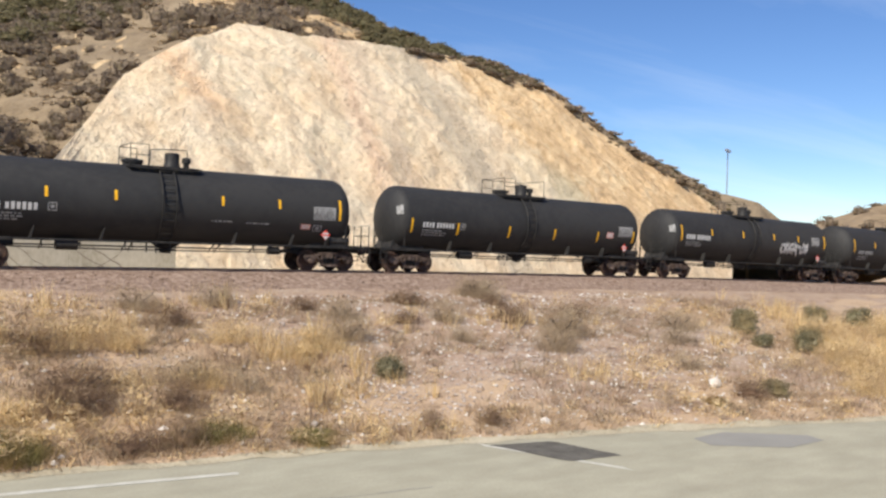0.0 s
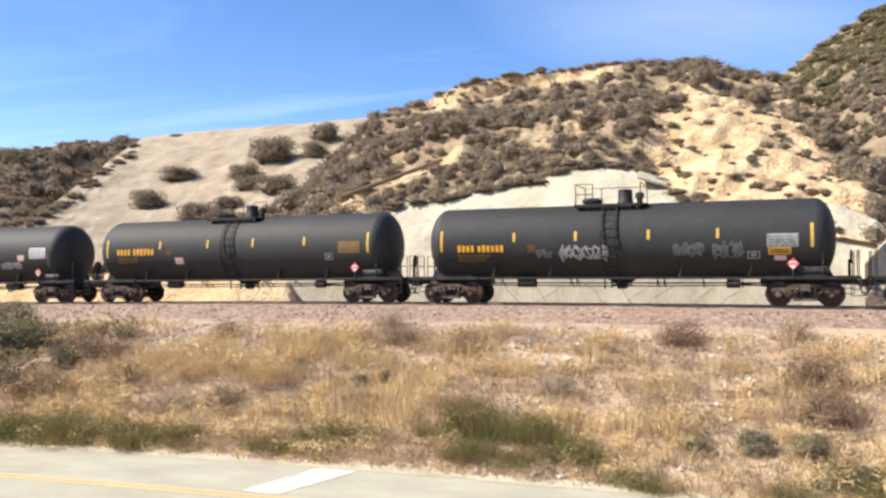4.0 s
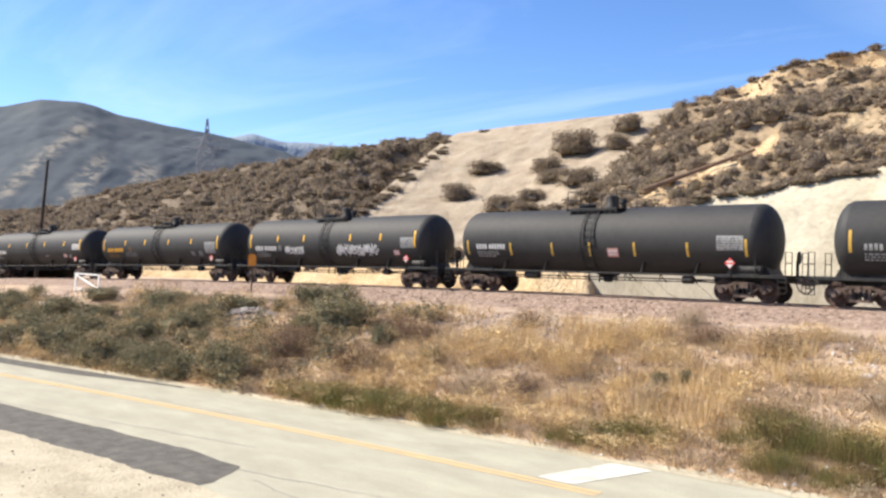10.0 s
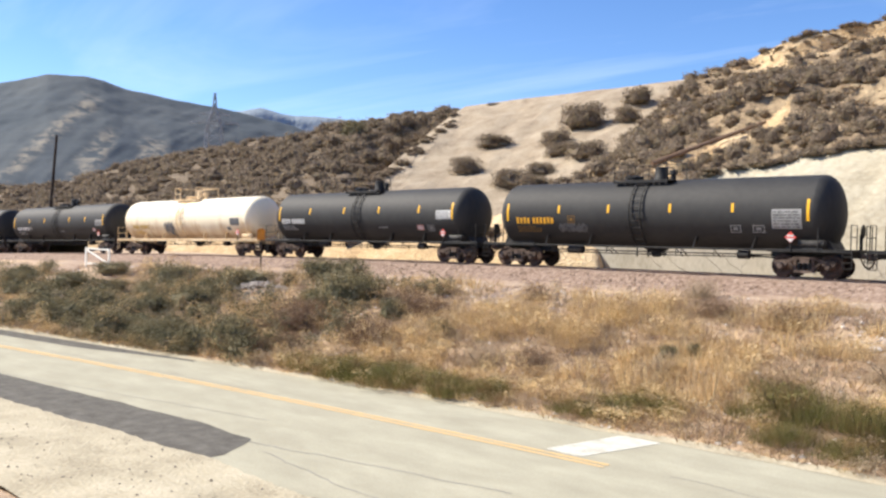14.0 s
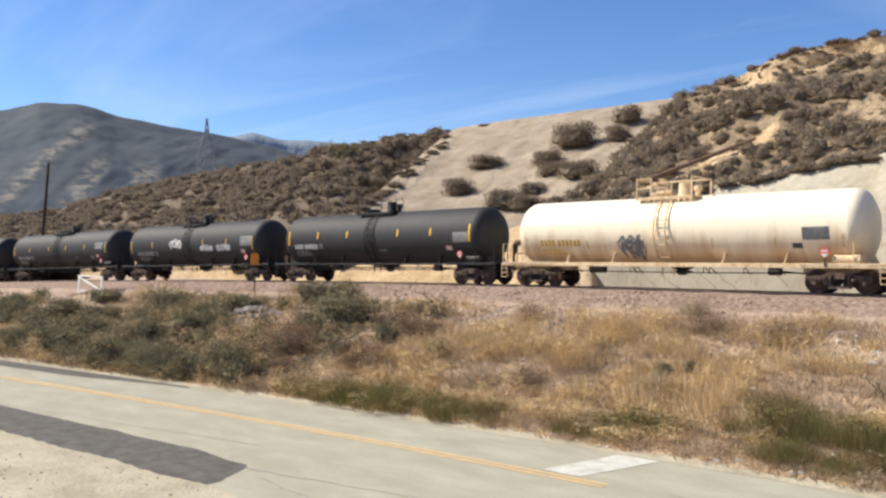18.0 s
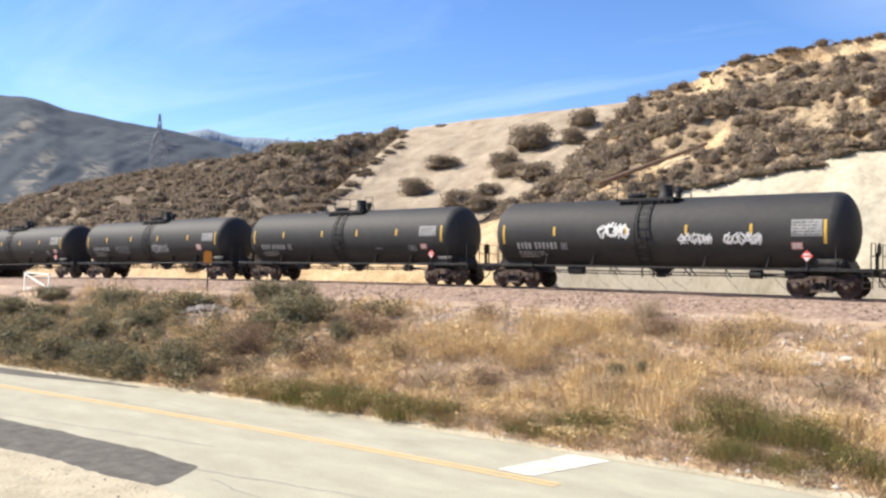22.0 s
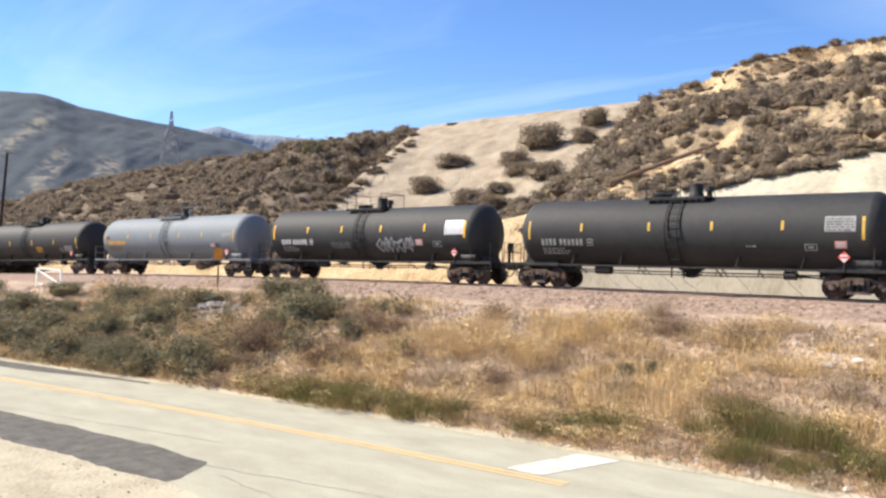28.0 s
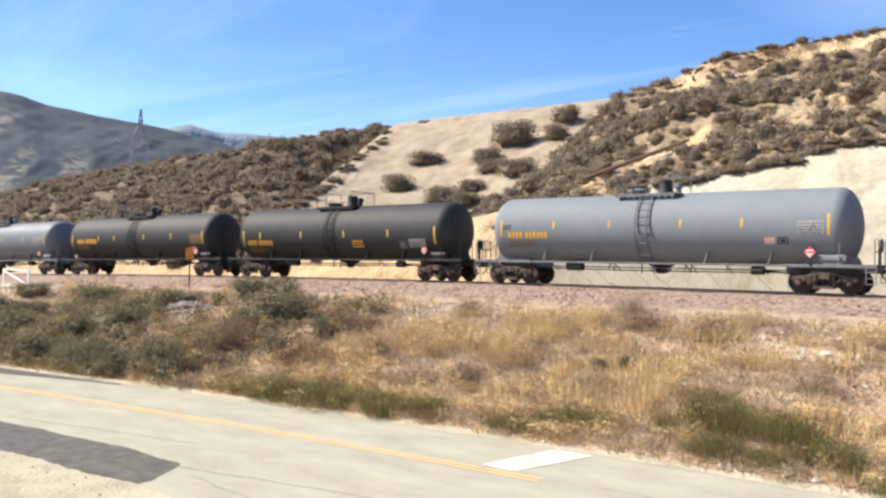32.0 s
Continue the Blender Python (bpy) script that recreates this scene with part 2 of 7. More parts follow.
def veined(name):
    """Pale shattered rock: cream and grey chips, with rusty, pink, grey and ochre bands that lean down across the face."""
    f = Face(name)
    big, lean, mid, chip, grit = f.cloud(0.10), f.cloud(0.20, 8, 0.66, 1.0, -32, (1.8, 1, 0.5)), f.cloud(0.55, 8, 0.68, 1.2, -28, (1.3, 1, 0.7)), f.cloud(1.7, 6, 0.7, 0.5, -25, (1.2, 1, 0.8)), f.cloud(5.5, 4, 0.6, 0.2)
    f.wander(mid, 3.4)
    c = f.ramp(big, [(0.32, (0.66, 0.51, 0.34)), (0.44, (0.74, 0.62, 0.44)), (0.52, (0.84, 0.74, 0.56)), (0.62, (0.66, 0.60, 0.46)), (0.72, (0.76, 0.59, 0.41))])
    c = f.mixed(0.40, c, f.ramp(lean, [(0.34, (0.58, 0.43, 0.29)), (0.45, (0.76, 0.63, 0.46)), (0.54, (0.90, 0.81, 0.64)), (0.60, (0.60, 0.55, 0.43)), (0.70, (0.76, 0.62, 0.43))]))
    ochre = f.calc("MULTIPLY", f.calc("SUBTRACT", 1.0, f.step(f.calc("SUBTRACT", f.az, f.calc("MULTIPLY_ADD", f.up, 14.6, -46.9)), -1.6, 1.2)), f.step(f.up, 0.12, 0.5))
    c = f.mixed(f.calc("MULTIPLY", ochre, 0.75), c, f.ramp(mid, [(0.35, (0.50, 0.33, 0.16)), (0.5, (0.72, 0.52, 0.29)), (0.62, (0.80, 0.64, 0.40)), (0.72, (0.60, 0.46, 0.29))]))
    c = f.mixed(f.calc("MULTIPLY", f.band(-39.8, 9.7, 1.1, 0.9), 0.62), c, (0.40, 0.37, 0.31))
    c = f.mixed(f.calc("MULTIPLY", f.band(-33.4, 6.6, 0.6, 0.6, 0.1), 0.45), c, (0.45, 0.38, 0.32))
    c = f.mixed(f.calc("MULTIPLY", f.band(-31.1, 5.8, 0.7, 0.8, 0.2), 0.40), c, (0.66, 0.43, 0.32))
    c = f.mixed(f.calc("MULTIPLY", f.band(-22.6, 7.9, 0.6, 0.8, 0.45), 0.5), c, (0.68, 0.42, 0.24))
    c = f.mixed(f.calc("MULTIPLY", f.band(-18.2, 2.0, 0.9, 0.9, 0.30, 0.68), 0.6), c, (0.86, 0.78, 0.63))
    c = f.mixed(f.calc("MULTIPLY", f.band(-21.5, 4.0, 0.35, 0.4, 0.15, 0.8), 0.5), c, (0.42, 0.33, 0.24))
    c = f.mixed(f.calc("MULTIPLY", f.band(-44.5, 5.0, 1.3, 1.0, 0.12, 0.55), 0.5), c, (0.50, 0.53, 0.42))
    c = f.mixed(f.calc("MULTIPLY", f.band(-41.6, 5.0, 1.0, 0.8, 0.25, 0.6), 0.6), c, (0.84, 0.75, 0.55))
    c = f.mixed(1.0, c, (1.0, 0.952, 0.905), "MULTIPLY")
    # low chip and grit noise paints the relief's pits darker, shade in the colour
    c = f.mixed(0.42, c, f.ramp(chip, [(0.34, (0.36, 0.30, 0.25)), (0.42, (0.90, 0.86, 0.81)), (0.55, (1, 1, 1)), (0.66, (0.82, 0.74, 0.64))]), "MULTIPLY")
    c = f.mixed(0.38, c, f.ramp(grit, [(0.34, (0.50, 0.45, 0.41)), (0.46, (1, 1, 1)), (0.6, (1, 1, 1)), (0.7, (0.80, 0.74, 0.68))]), "MULTIPLY")
    return f.finish(c, f.calc("MULTIPLY_ADD", chip, 0.7, f.calc("MULTIPLY", grit, 0.3)), 1.0, 0.5)


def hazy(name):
    """Far brush-grown slopes, distance haze painted in as grey-blue: tan spurs, a slide and gullies as faint darker
    bands.
    """
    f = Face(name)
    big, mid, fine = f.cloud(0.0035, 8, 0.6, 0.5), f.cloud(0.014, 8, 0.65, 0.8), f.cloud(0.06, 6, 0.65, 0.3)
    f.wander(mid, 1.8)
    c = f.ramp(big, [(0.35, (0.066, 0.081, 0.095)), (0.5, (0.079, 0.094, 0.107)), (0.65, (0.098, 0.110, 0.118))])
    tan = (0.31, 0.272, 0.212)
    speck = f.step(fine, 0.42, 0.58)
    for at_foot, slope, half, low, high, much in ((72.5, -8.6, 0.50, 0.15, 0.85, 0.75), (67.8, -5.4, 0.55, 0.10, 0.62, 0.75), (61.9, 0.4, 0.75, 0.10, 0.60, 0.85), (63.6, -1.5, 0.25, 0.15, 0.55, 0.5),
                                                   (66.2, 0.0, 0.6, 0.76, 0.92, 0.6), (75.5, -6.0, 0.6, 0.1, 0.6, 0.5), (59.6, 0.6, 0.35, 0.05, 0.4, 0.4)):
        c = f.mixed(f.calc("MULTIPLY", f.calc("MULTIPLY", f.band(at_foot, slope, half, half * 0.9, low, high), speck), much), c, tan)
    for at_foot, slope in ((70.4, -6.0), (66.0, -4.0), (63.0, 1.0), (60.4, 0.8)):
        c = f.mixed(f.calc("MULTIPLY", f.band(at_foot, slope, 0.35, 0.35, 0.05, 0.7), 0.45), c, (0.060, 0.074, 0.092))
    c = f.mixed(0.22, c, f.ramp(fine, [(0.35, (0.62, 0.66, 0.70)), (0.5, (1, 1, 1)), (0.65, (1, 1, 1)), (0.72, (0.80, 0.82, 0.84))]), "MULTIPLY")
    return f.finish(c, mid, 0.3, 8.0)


M_HILL = noisy("brush_hill_soil", [(0.145, 0.105, 0.068), (0.245, 0.18, 0.113), (0.34, 0.258, 0.16), (0.47, 0.365, 0.228)], 0.25, 0.95, 0, 1.0, 14, detail=10, dist=0.35, spread=(0.3, 0.75))
M_PEAK = noisy("weedy_hill_soil", [(0.155, 0.115, 0.075), (0.225, 0.17, 0.108), (0.29, 0.225, 0.146), (0.42, 0.33, 0.215)], 0.25, 0.95, 0, 1.0, 14, detail=10, dist=0.35, spread=(0.3, 0.8))
M_CUT = veined("pale_cut_rock")
M_BARE = noisy("bare_tan_soil", [(0.235, 0.18, 0.124), (0.335, 0.265, 0.184), (0.395, 0.322, 0.23), (0.455, 0.378, 0.28)], 0.35, 0.95, 0, 1.0, 12, (1.5, 1, 0.6), dist=0.35, detail=10)
M_TAN = noisy("sandy_bluff", [(0.35, 0.232, 0.12), (0.53, 0.383, 0.217), (0.65, 0.51, 0.325)], 0.4, 0.95, 0, 1.0, 12, dist=0.4, detail=10)
M_SHOT = noisy("grey_shotcrete", [(0.33, 0.285, 0.20), (0.43, 0.38, 0.28), (0.50, 0.455, 0.345)], 0.35, 0.9, 0, 0.7, 10, dist=0.15, detail=9)
M_CONC = noisy("weathered_concrete", [(0.36, 0.33, 0.26), (0.48, 0.45, 0.37), (0.56, 0.53, 0.45)], 0.5, 0.9, 0, 0.4, 14, (1, 1, 0.5))
M_MOUNT = hazy("haze_tinted_mountain")
# the blue is air haze put into the surface colour
M_FAR = noisy("far_haze_tinted_mountain", [(0.20, 0.25, 0.31), (0.25, 0.29, 0.34)], 0.01, 1.0, 0, 0.5, 8, dist=10)
M_RUST = noisy("rusty_rail_steel", [(0.22, 0.14, 0.10), (0.30, 0.20, 0.15), (0.38, 0.26, 0.20)], 3, 0.85, 0.0, 0.2, 8)
M_STEEL = noisy("worn_brown_rail_head", [(0.24, 0.17, 0.13), (0.34, 0.26, 0.21)], 4, 0.6, 0.2, 0.05, 8)
M_TIE = noisy("grey_sleeper", [(0.20, 0.17, 0.14), (0.3, 0.27, 0.23)], 4, 0.9, 0, 0.4, 8, (0.3, 3, 3))
M_BOGIE = noisy("dusty_brown_iron", [(0.04, 0.028, 0.022), (0.10, 0.07, 0.054), (0.21, 0.155, 0.125)], 3.0, 0.8, 0.1, 0.3, 6)
M_WHEEL = noisy("rusty_wheel_steel", [(0.03, 0.02, 0.016), (0.07, 0.044, 0.034), (0.14, 0.085, 0.064)], 4, 0.7, 0.3, 0.2, 6)
M_BLACK = noisy("black_tank_paint", [(0.0132, 0.0133, 0.0137), (0.0182, 0.0182, 0.0186), (0.028, 0.0275, 0.0267)], 0.5, 0.70, 0, 0.03, 14, (0.5, 1, 0.35), 8, dist=0.01, spec=0.44, per_piece=0.12)
M_DARK = noisy("black_iron", [(0.012, 0.012, 0.012), (0.022, 0.021, 0.02), (0.05, 0.045, 0.04)], 3, 0.6, 0, 0.1, 8)
M_GREY = noisy("grey_tank_paint", [(0.158, 0.178, 0.192), (0.178, 0.199, 0.213), (0.198, 0.219, 0.232)], 0.5, 0.68, 0, 0.02, 14, (0.5, 1, 0.35), 8, dist=0.01, spec=0.3)
M_SLATE = noisy("slate_grey_tank_paint", [(0.10, 0.112, 0.122), (0.14, 0.155, 0.168), (0.175, 0.19, 0.20)], 0.5, 0.55, 0, 0.03, 14, (0.5, 1, 0.35), 8, dist=0.01, spec=0.25)
M_CREAM = noisy("cream_tank_paint", [(0.75, 0.61, 0.38), (0.86, 0.745, 0.50), (0.90, 0.80, 0.59)], 0.5, 0.4, 0, 0.03, 10, (0.5, 1, 0.5), 8, (0.15, 0.5), dist=0.01, spec=0.5)


def stained(m):
    """Rusty spill streaks that run down from the crown, in a brown that thickens towards the belly."""
    n, l = m.node_tree.nodes, m.node_tree.links
    b = n["Principled BSDF"]
    src = b.inputs["Base Color"].links[0].from_socket
    tc, sp = n.new("ShaderNodeTexCoord"), n.new("ShaderNodeSeparateXYZ")
    l.new(tc.outputs["Object"], sp.inputs[0])
    mp, nt = n.new("ShaderNodeMapping"), n.new("ShaderNodeTexNoise")
    mp.inputs["Scale"].default_value = (1.6, 0.3, 0.28)
    nt.inputs["Scale"].default_value, nt.inputs["Detail"].default_value = 1.1, 8
    l.new(tc.outputs["Object"], mp.inputs[0])
    l.new(mp.outputs[0], nt.inputs["Vector"])
    mr = n.new("ShaderNodeMapRange")
    l.new(sp.outputs[2], mr.inputs[0])
    mr.inputs[1].default_value, mr.inputs[2].default_value, mr.inputs[3].default_value, mr.inputs[4].default_value = 1.3, 3.0, 0.42, -0.12
    ad = n.new("ShaderNodeMath")
    l.new(nt.outputs[0], ad.inputs[0])
    l.new(mr.outputs[0], ad.inputs[1])
    rp = n.new("ShaderNodeValToRGB")
    rp.color_ramp.elements[0].position, rp.color_ramp.elements[1].position = 0.55, 0.98
    l.new(ad.outputs[0], rp.inputs[0])
    mx = n.new("ShaderNodeMixRGB")
    l.new(rp.outputs[0], mx.inputs[0])
    l.new(src, mx.inputs[1])
    mx.inputs[2].default_value = (0.58, 0.40, 0.22, 1)
    l.new(mx.outputs[0], b.inputs["Base Color"])
    return m


stained(M_CREAM)
M_TANIRON = noisy("rust_stained_cream_iron", [(0.48, 0.32, 0.17), (0.72, 0.54, 0.32), (0.82, 0.68, 0.46)], 2, 0.7, 0, 0.1, 8)
M_GREYIRON = noisy("grey_iron", [(0.10, 0.10, 0.10), (0.17, 0.175, 0.18), (0.22, 0.22, 0.22)], 2, 0.7, 0, 0.1, 8)
M_STRIPE = paint("yellow_reflective_tape", (0.86, 0.46, 0.015), 0.5, 0, 0.2, 4)
M_STRIPE_OLD = paint("faded_yellow_tape", (0.58, 0.36, 0.06), 0.6, 0, 0.4, 4)
M_WHITE = paint("white_stencil_paint", (0.62, 0.62, 0.60), 0.7, 0, 0.3, 5)
M_SHEET = paint("fresh_white_sheet", (0.80, 0.80, 0.79), 0.6, 0, 0.06, 3)
M_DULL = paint("worn_white_paint", (0.30, 0.30, 0.29), 0.8, 0, 0.5, 4)
M_FAINT = paint("faint_grey_paint", (0.11, 0.11, 0.11), 0.8, 0, 0.5, 4)
M_AMBER = paint("amber_stencil_paint", (0.72, 0.36, 0.02), 0.6, 0, 0.3, 5)
M_AMBER_DIM = paint("dim_amber_paint", (0.20, 0.105, 0.02), 0.7, 0, 0.4, 5)
M_RED = paint("red_placard_paint", (0.65, 0.07, 0.05), 0.5, 0, 0.2, 5)
M_PINK = paint("faded_red_label", (0.65, 0.33, 0.28), 0.6, 0, 0.3, 6)
M_ORANGE = paint("orange_marker_paint", (0.62, 0.23, 0.02), 0.5, 0, 0.3, 4)
M_POLE = noisy("dark_pole_timber", [(0.03, 0.022, 0.017), (0.06, 0.045, 0.035)], 2, 0.9, 0, 0.3, 8, (3, 3, 0.3))
# steel lightened and blued, distance haze mixed into its colour
M_GALV = noisy("hazed_galvanised_steel", [(0.20, 0.22, 0.25), (0.27, 0.29, 0.33)], 1.0, 0.8, 0, 0.05, 8)
M_GATE = paint("white_pipe_paint", (0.92, 0.89, 0.80), 0.6, 0, 0.06, 3)
M_STONE = noisy("pale_stone", [(0.42, 0.37, 0.32), (0.62, 0.57, 0.51), (0.80, 0.77, 0.71)], 3, 0.9, 0, 0.3, 5)
L_STRAW = leafy("straw_blades", (0.36, 0.235, 0.105), (0.69, 0.50, 0.245), (0.88, 0.71, 0.42), (0.41, 0.29, 0.185), 0.15)
L_BROWN = leafy("brown_weed_stalks", (0.19, 0.125, 0.085), (0.34, 0.23, 0.15), (0.51, 0.37, 0.245), (0.47, 0.35, 0.235), 0.15)
L_RUST = leafy("reddish_dead_stalks", (0.11, 0.068, 0.046), (0.195, 0.125, 0.082), (0.30, 0.20, 0.128), (0.30, 0.21, 0.13), 0.25)
L_GREEN = leafy("green_shrub_leaves", (0.09, 0.088, 0.029), (0.178, 0.168, 0.054), (0.305, 0.272, 0.11), (0.31, 0.20, 0.098), 0.28)
# darkest leaf tone set low to paint in shadow among the sage leaves
L_SAGE = leafy("sage_shrub_leaves", (0.068, 0.064, 0.035), (0.158, 0.146, 0.082), (0.32, 0.288, 0.185), (0.31, 0.245, 0.13), 0.2)
L_BRUSH = leafy("dark_brush_leaves", (0.155, 0.120, 0.091), (0.24, 0.189, 0.141), (0.352, 0.282, 0.21), (0.285, 0.23, 0.145), 0.45)
L_OLIVE = leafy("olive_scrub_leaves", (0.122, 0.112, 0.057), (0.178, 0.162, 0.086), (0.245, 0.215, 0.122), (0.235, 0.19, 0.11), 0.4)
L_WEED = leafy("grey_dry_weeds", (0.21, 0.155, 0.10), (0.365, 0.28, 0.187), (0.51, 0.40, 0.275), (0.55, 0.44, 0.30), 0.25)
M_TIMBER = noisy("weathered_timber", [(0.16, 0.10, 0.065), (0.26, 0.17, 0.11)], 2, 0.9, 0, 0.4, 8, (1, 1, 0.2))
L_WOOD = noisy("grey_brush_stems", [(0.10, 0.075, 0.055), (0.2, 0.16, 0.12)], 4, 0.9, 0, 0.2, 6)

# ---- mesh helpers ----


def mesh_object(name, verts, faces, mat, parent=None, smooth=False):
    me = bpy.data.meshes.new(name)
    me.from_pydata([tuple(v) for v in verts], [], faces)
    me.materials.append(mat)
    if smooth:
        me.polygons.foreach_set("use_smooth", [True] * len(me.polygons))
    me.update()
    ob = new(name, me)
    if parent:
        ob.parent = parent
    return ob


def part(name, bm, mat, parent=None, label="", smooth=None):
    """One bmesh becomes one mesh object under its thing."""
    me = bpy.data.meshes.new(name)
    bm.normal_update()
    bm.to_mesh(me)
    bm.free()
    me.materials.append(mat)
    if smooth is not None:
        me.polygons.foreach_set("use_smooth", [True] * len(me.polygons))
        me.set_sharp_from_angle(angle=radians(smooth))
    ob = new(name, me)
    if parent:
        ob.parent = parent
    if label:
        tagged(ob, label)
    return ob


def box(bm, x0, x1, y0, y1, z0, z1, bevel=0.0):
    r = bmesh.ops.create_cube(bm, size=1, matrix=Matrix.LocRotScale(((x0 + x1) / 2, (y0 + y1) / 2, (z0 + z1) / 2), None, (x1 - x0, y1 - y0, z1 - z0)))
    if bevel:
        es = list({e for v in r["verts"] for e in v.link_edges})
        bmesh.ops.bevel(bm, geom=es, offset=bevel, segments=1, affect="EDGES", profile=0.5)
    return bm


def rod(bm, a, b, r, n=8, r2=None):
    a, b = Vector(a), Vector(b)
    d = b - a
    bmesh.ops.create_cone(bm, cap_ends=True, segments=n, radius1=r, radius2=r if r2 is None else r2, depth=d.length,
                          matrix=Matrix.Translation((a + b) / 2) @ d.to_track_quat("Z", "Y").to_matrix().to_4x4())
    return bm


def bent(bm, pts, r, n=6):
    """One closed tube through the points."""
    pts = [Vector(p) for p in pts]
    rings, up = [], None
    for i, p in enumerate(pts):
        d = (pts[min(i + 1, len(pts) - 1)] - pts[max(i - 1, 0)]).normalized()
        if up is None or abs(up.dot(d)) > 0.98:
            up = d.orthogonal().normalized()
        side = d.cross(up).normalized()
        up = side.cross(d).normalized()
        rings.append([bm.verts.new(p + (side * math.cos(2 * math.pi * k / n) + up * math.sin(2 * math.pi * k / n)) * r) for k in range(n)])
    for a, b in zip(rings, rings[1:]):
        for k in range(n):
            bm.faces.new((a[k], a[(k + 1) % n], b[(k + 1) % n], b[k]))
    bm.faces.new(rings[0][::-1])
    bm.faces.new(rings[-1])
    return bm


def lathe(bm, prof, n=32, axis="x", at=(0, 0, 0)):
    """prof: (along, radius) pairs."""
    rings = []
    for a, r in prof:
        ring = []
        for i in range(n):
            t = 2 * math.pi * i / n
            c, s = r * math.cos(t), r * math.sin(t)
            p = {"x": (a, c, s), "y": (s, a, c), "z": (c, s, a)}[axis]
            ring.append(bm.verts.new(Vector(p) + Vector(at)))
        rings.append(ring)
    for p, q in zip(rings, rings[1:]):
        for i in range(n):
            bm.faces.new((p[i], p[(i + 1) % n], q[(i + 1) % n], q[i]))
    bm.faces.new(rings[0][::-1])
    bm.faces.new(rings[-1])
    bmesh.ops.recalc_face_normals(bm, faces=bm.faces[:])
    return bm


def plate(bm, outline, y0, y1):
    """An outline of (x, z) pairs given a thickness along y."""
    a = [bm.verts.new((x, y0, z)) for x, z in outline]
    b = [bm.verts.new((x, y1, z)) for x, z in outline]
    bm.faces.new(a)
    bm.faces.new(b[::-1])
    for i in range(len(a)):
        j = (i + 1) % len(a)
        bm.faces.new((a[j], a[i], b[i], b[j]))
    bmesh.ops.recalc_face_normals(bm, faces=bm.faces[:])
    return bm


def smoothstep(a, b, x):
    t = min(1.0, max(0.0, (x - a) / (b - a)))
    return t * t * (3 - 2 * t)


# ---- the track's line ----
CURVE0, CURVE1 = 0.000538, 2.284e-5
TRACK_S = np.arange(-420, 420.1, 0.5)


def bend(s):
    """The track's turn from the x axis, in radians, s metres to the left of its middle; straight far out."""
    a = np.clip(s, -95, 130)
    h = CURVE0 * a + CURVE1 * a * a / 2
    return h + (CURVE0 + CURVE1 * a) * (s - a) * 0.0


_h = bend(TRACK_S)
_i0 = int(np.argmin(np.abs(TRACK_S)))
TRACK_X = -np.concatenate([[0], np.cumsum((np.cos(_h[1:]) + np.cos(_h[:-1])) * 0.25)])
TRACK_Y = -np.concatenate([[0], np.cumsum((np.sin(_h[1:]) + np.sin(_h[:-1])) * 0.25)])
TRACK_X += 2.26 - TRACK_X[_i0]
TRACK_Y += 34.28 - TRACK_Y[_i0]


def rail_z(s):
    a = np.clip(s, -85, 100)
    return EYE - 1.31 + 0.0022 * a - 2.12e-4 * a * a + (0.0022 - 4.24e-4 * a) * (s - a) * 0.5


def track_pose(s):
    x, y = np.interp(s, TRACK_S, TRACK_X), np.interp(s, TRACK_S, TRACK_Y)
    slope = (rail_z(s + 4) - rail_z(s - 4)) / 8
    return pose(float(x), float(y), float(rail_z(s)), 0, math.degrees(math.atan(slope)), math.degrees(float(bend(s))))


def track_y(x):
    return np.interp(-x, -TRACK_X, TRACK_Y)


def track_s(x):
    return np.interp(-x, -TRACK_X, TRACK_S)


# ---- the ground ----
EDGE_X = [-140, -60, -39, -28, -19, -9, -1, 7, 14, 21, 30, 60, 140]
EDGE_Y = [-2, 10.8, 14.4, 16.1, 17.3, 18.2, 18.4, 17.2, 15.8, 13.9, 11.0, 0, -30]


def fine_edge(x):
    return (np.interp(x - 3, EDGE_X, EDGE_Y) + 2 * np.interp(x, EDGE_X, EDGE_Y) + np.interp(x + 3, EDGE_X, EDGE_Y)) / 4


def wob(x, y, f):
    return noise.noise((x * f, y * f, 3.7))


def ground_z(x, y):
    """Height of the ground sheet: sand, road, embankment and track bed."""
    ye, yt = float(fine_edge(x)), float(track_y(x))
    zr = float(rail_z(track_s(x)))
    n = yt - y
    if n < 3.2:                                      # bed under the rails and behind
        if n < -30:
            return zr - 0.8 - 0.02 * (-n - 30)
        return zr - 0.62
    if y > ye:                                       # embankment
        u = (y - ye) / max(1.0, (yt - 3.2 - ye))
        top = zr - 0.62
        h = top * (0.06 * u + 0.94 * smoothstep(-0.12, 1.10, u) - 0.94 * smoothstep(-0.12, 1.10, 0))
        h *= top / max(0.01, top * (0.06 + 0.94 * smoothstep(-0.12, 1.10, 1) - 0.94 * smoothstep(-0.12, 1.10, 0)))
        k = min(1, 4 * u) * min(1, 6 * (1 - u) + 0.2)
        h += 0.46 * math.exp(-((x + 52.7) ** 2 + (y - 24.1) ** 2) / 5.0)     # a hump under the pipe gate
        return h + k * (0.30 * wob(x, y, 0.16) + 0.14 * wob(x, y, 0.6) + 0.05 * wob(x, y, 2.1))
    m = ye - y
    if m < 8.8:
        return -0.06                                  # beneath the road
    if y < -60:
        return 3.0
    return -0.05 + 3.2 * smoothstep(11.5, 18.0, m) + 0.04 * wob(x, y, 0.8)


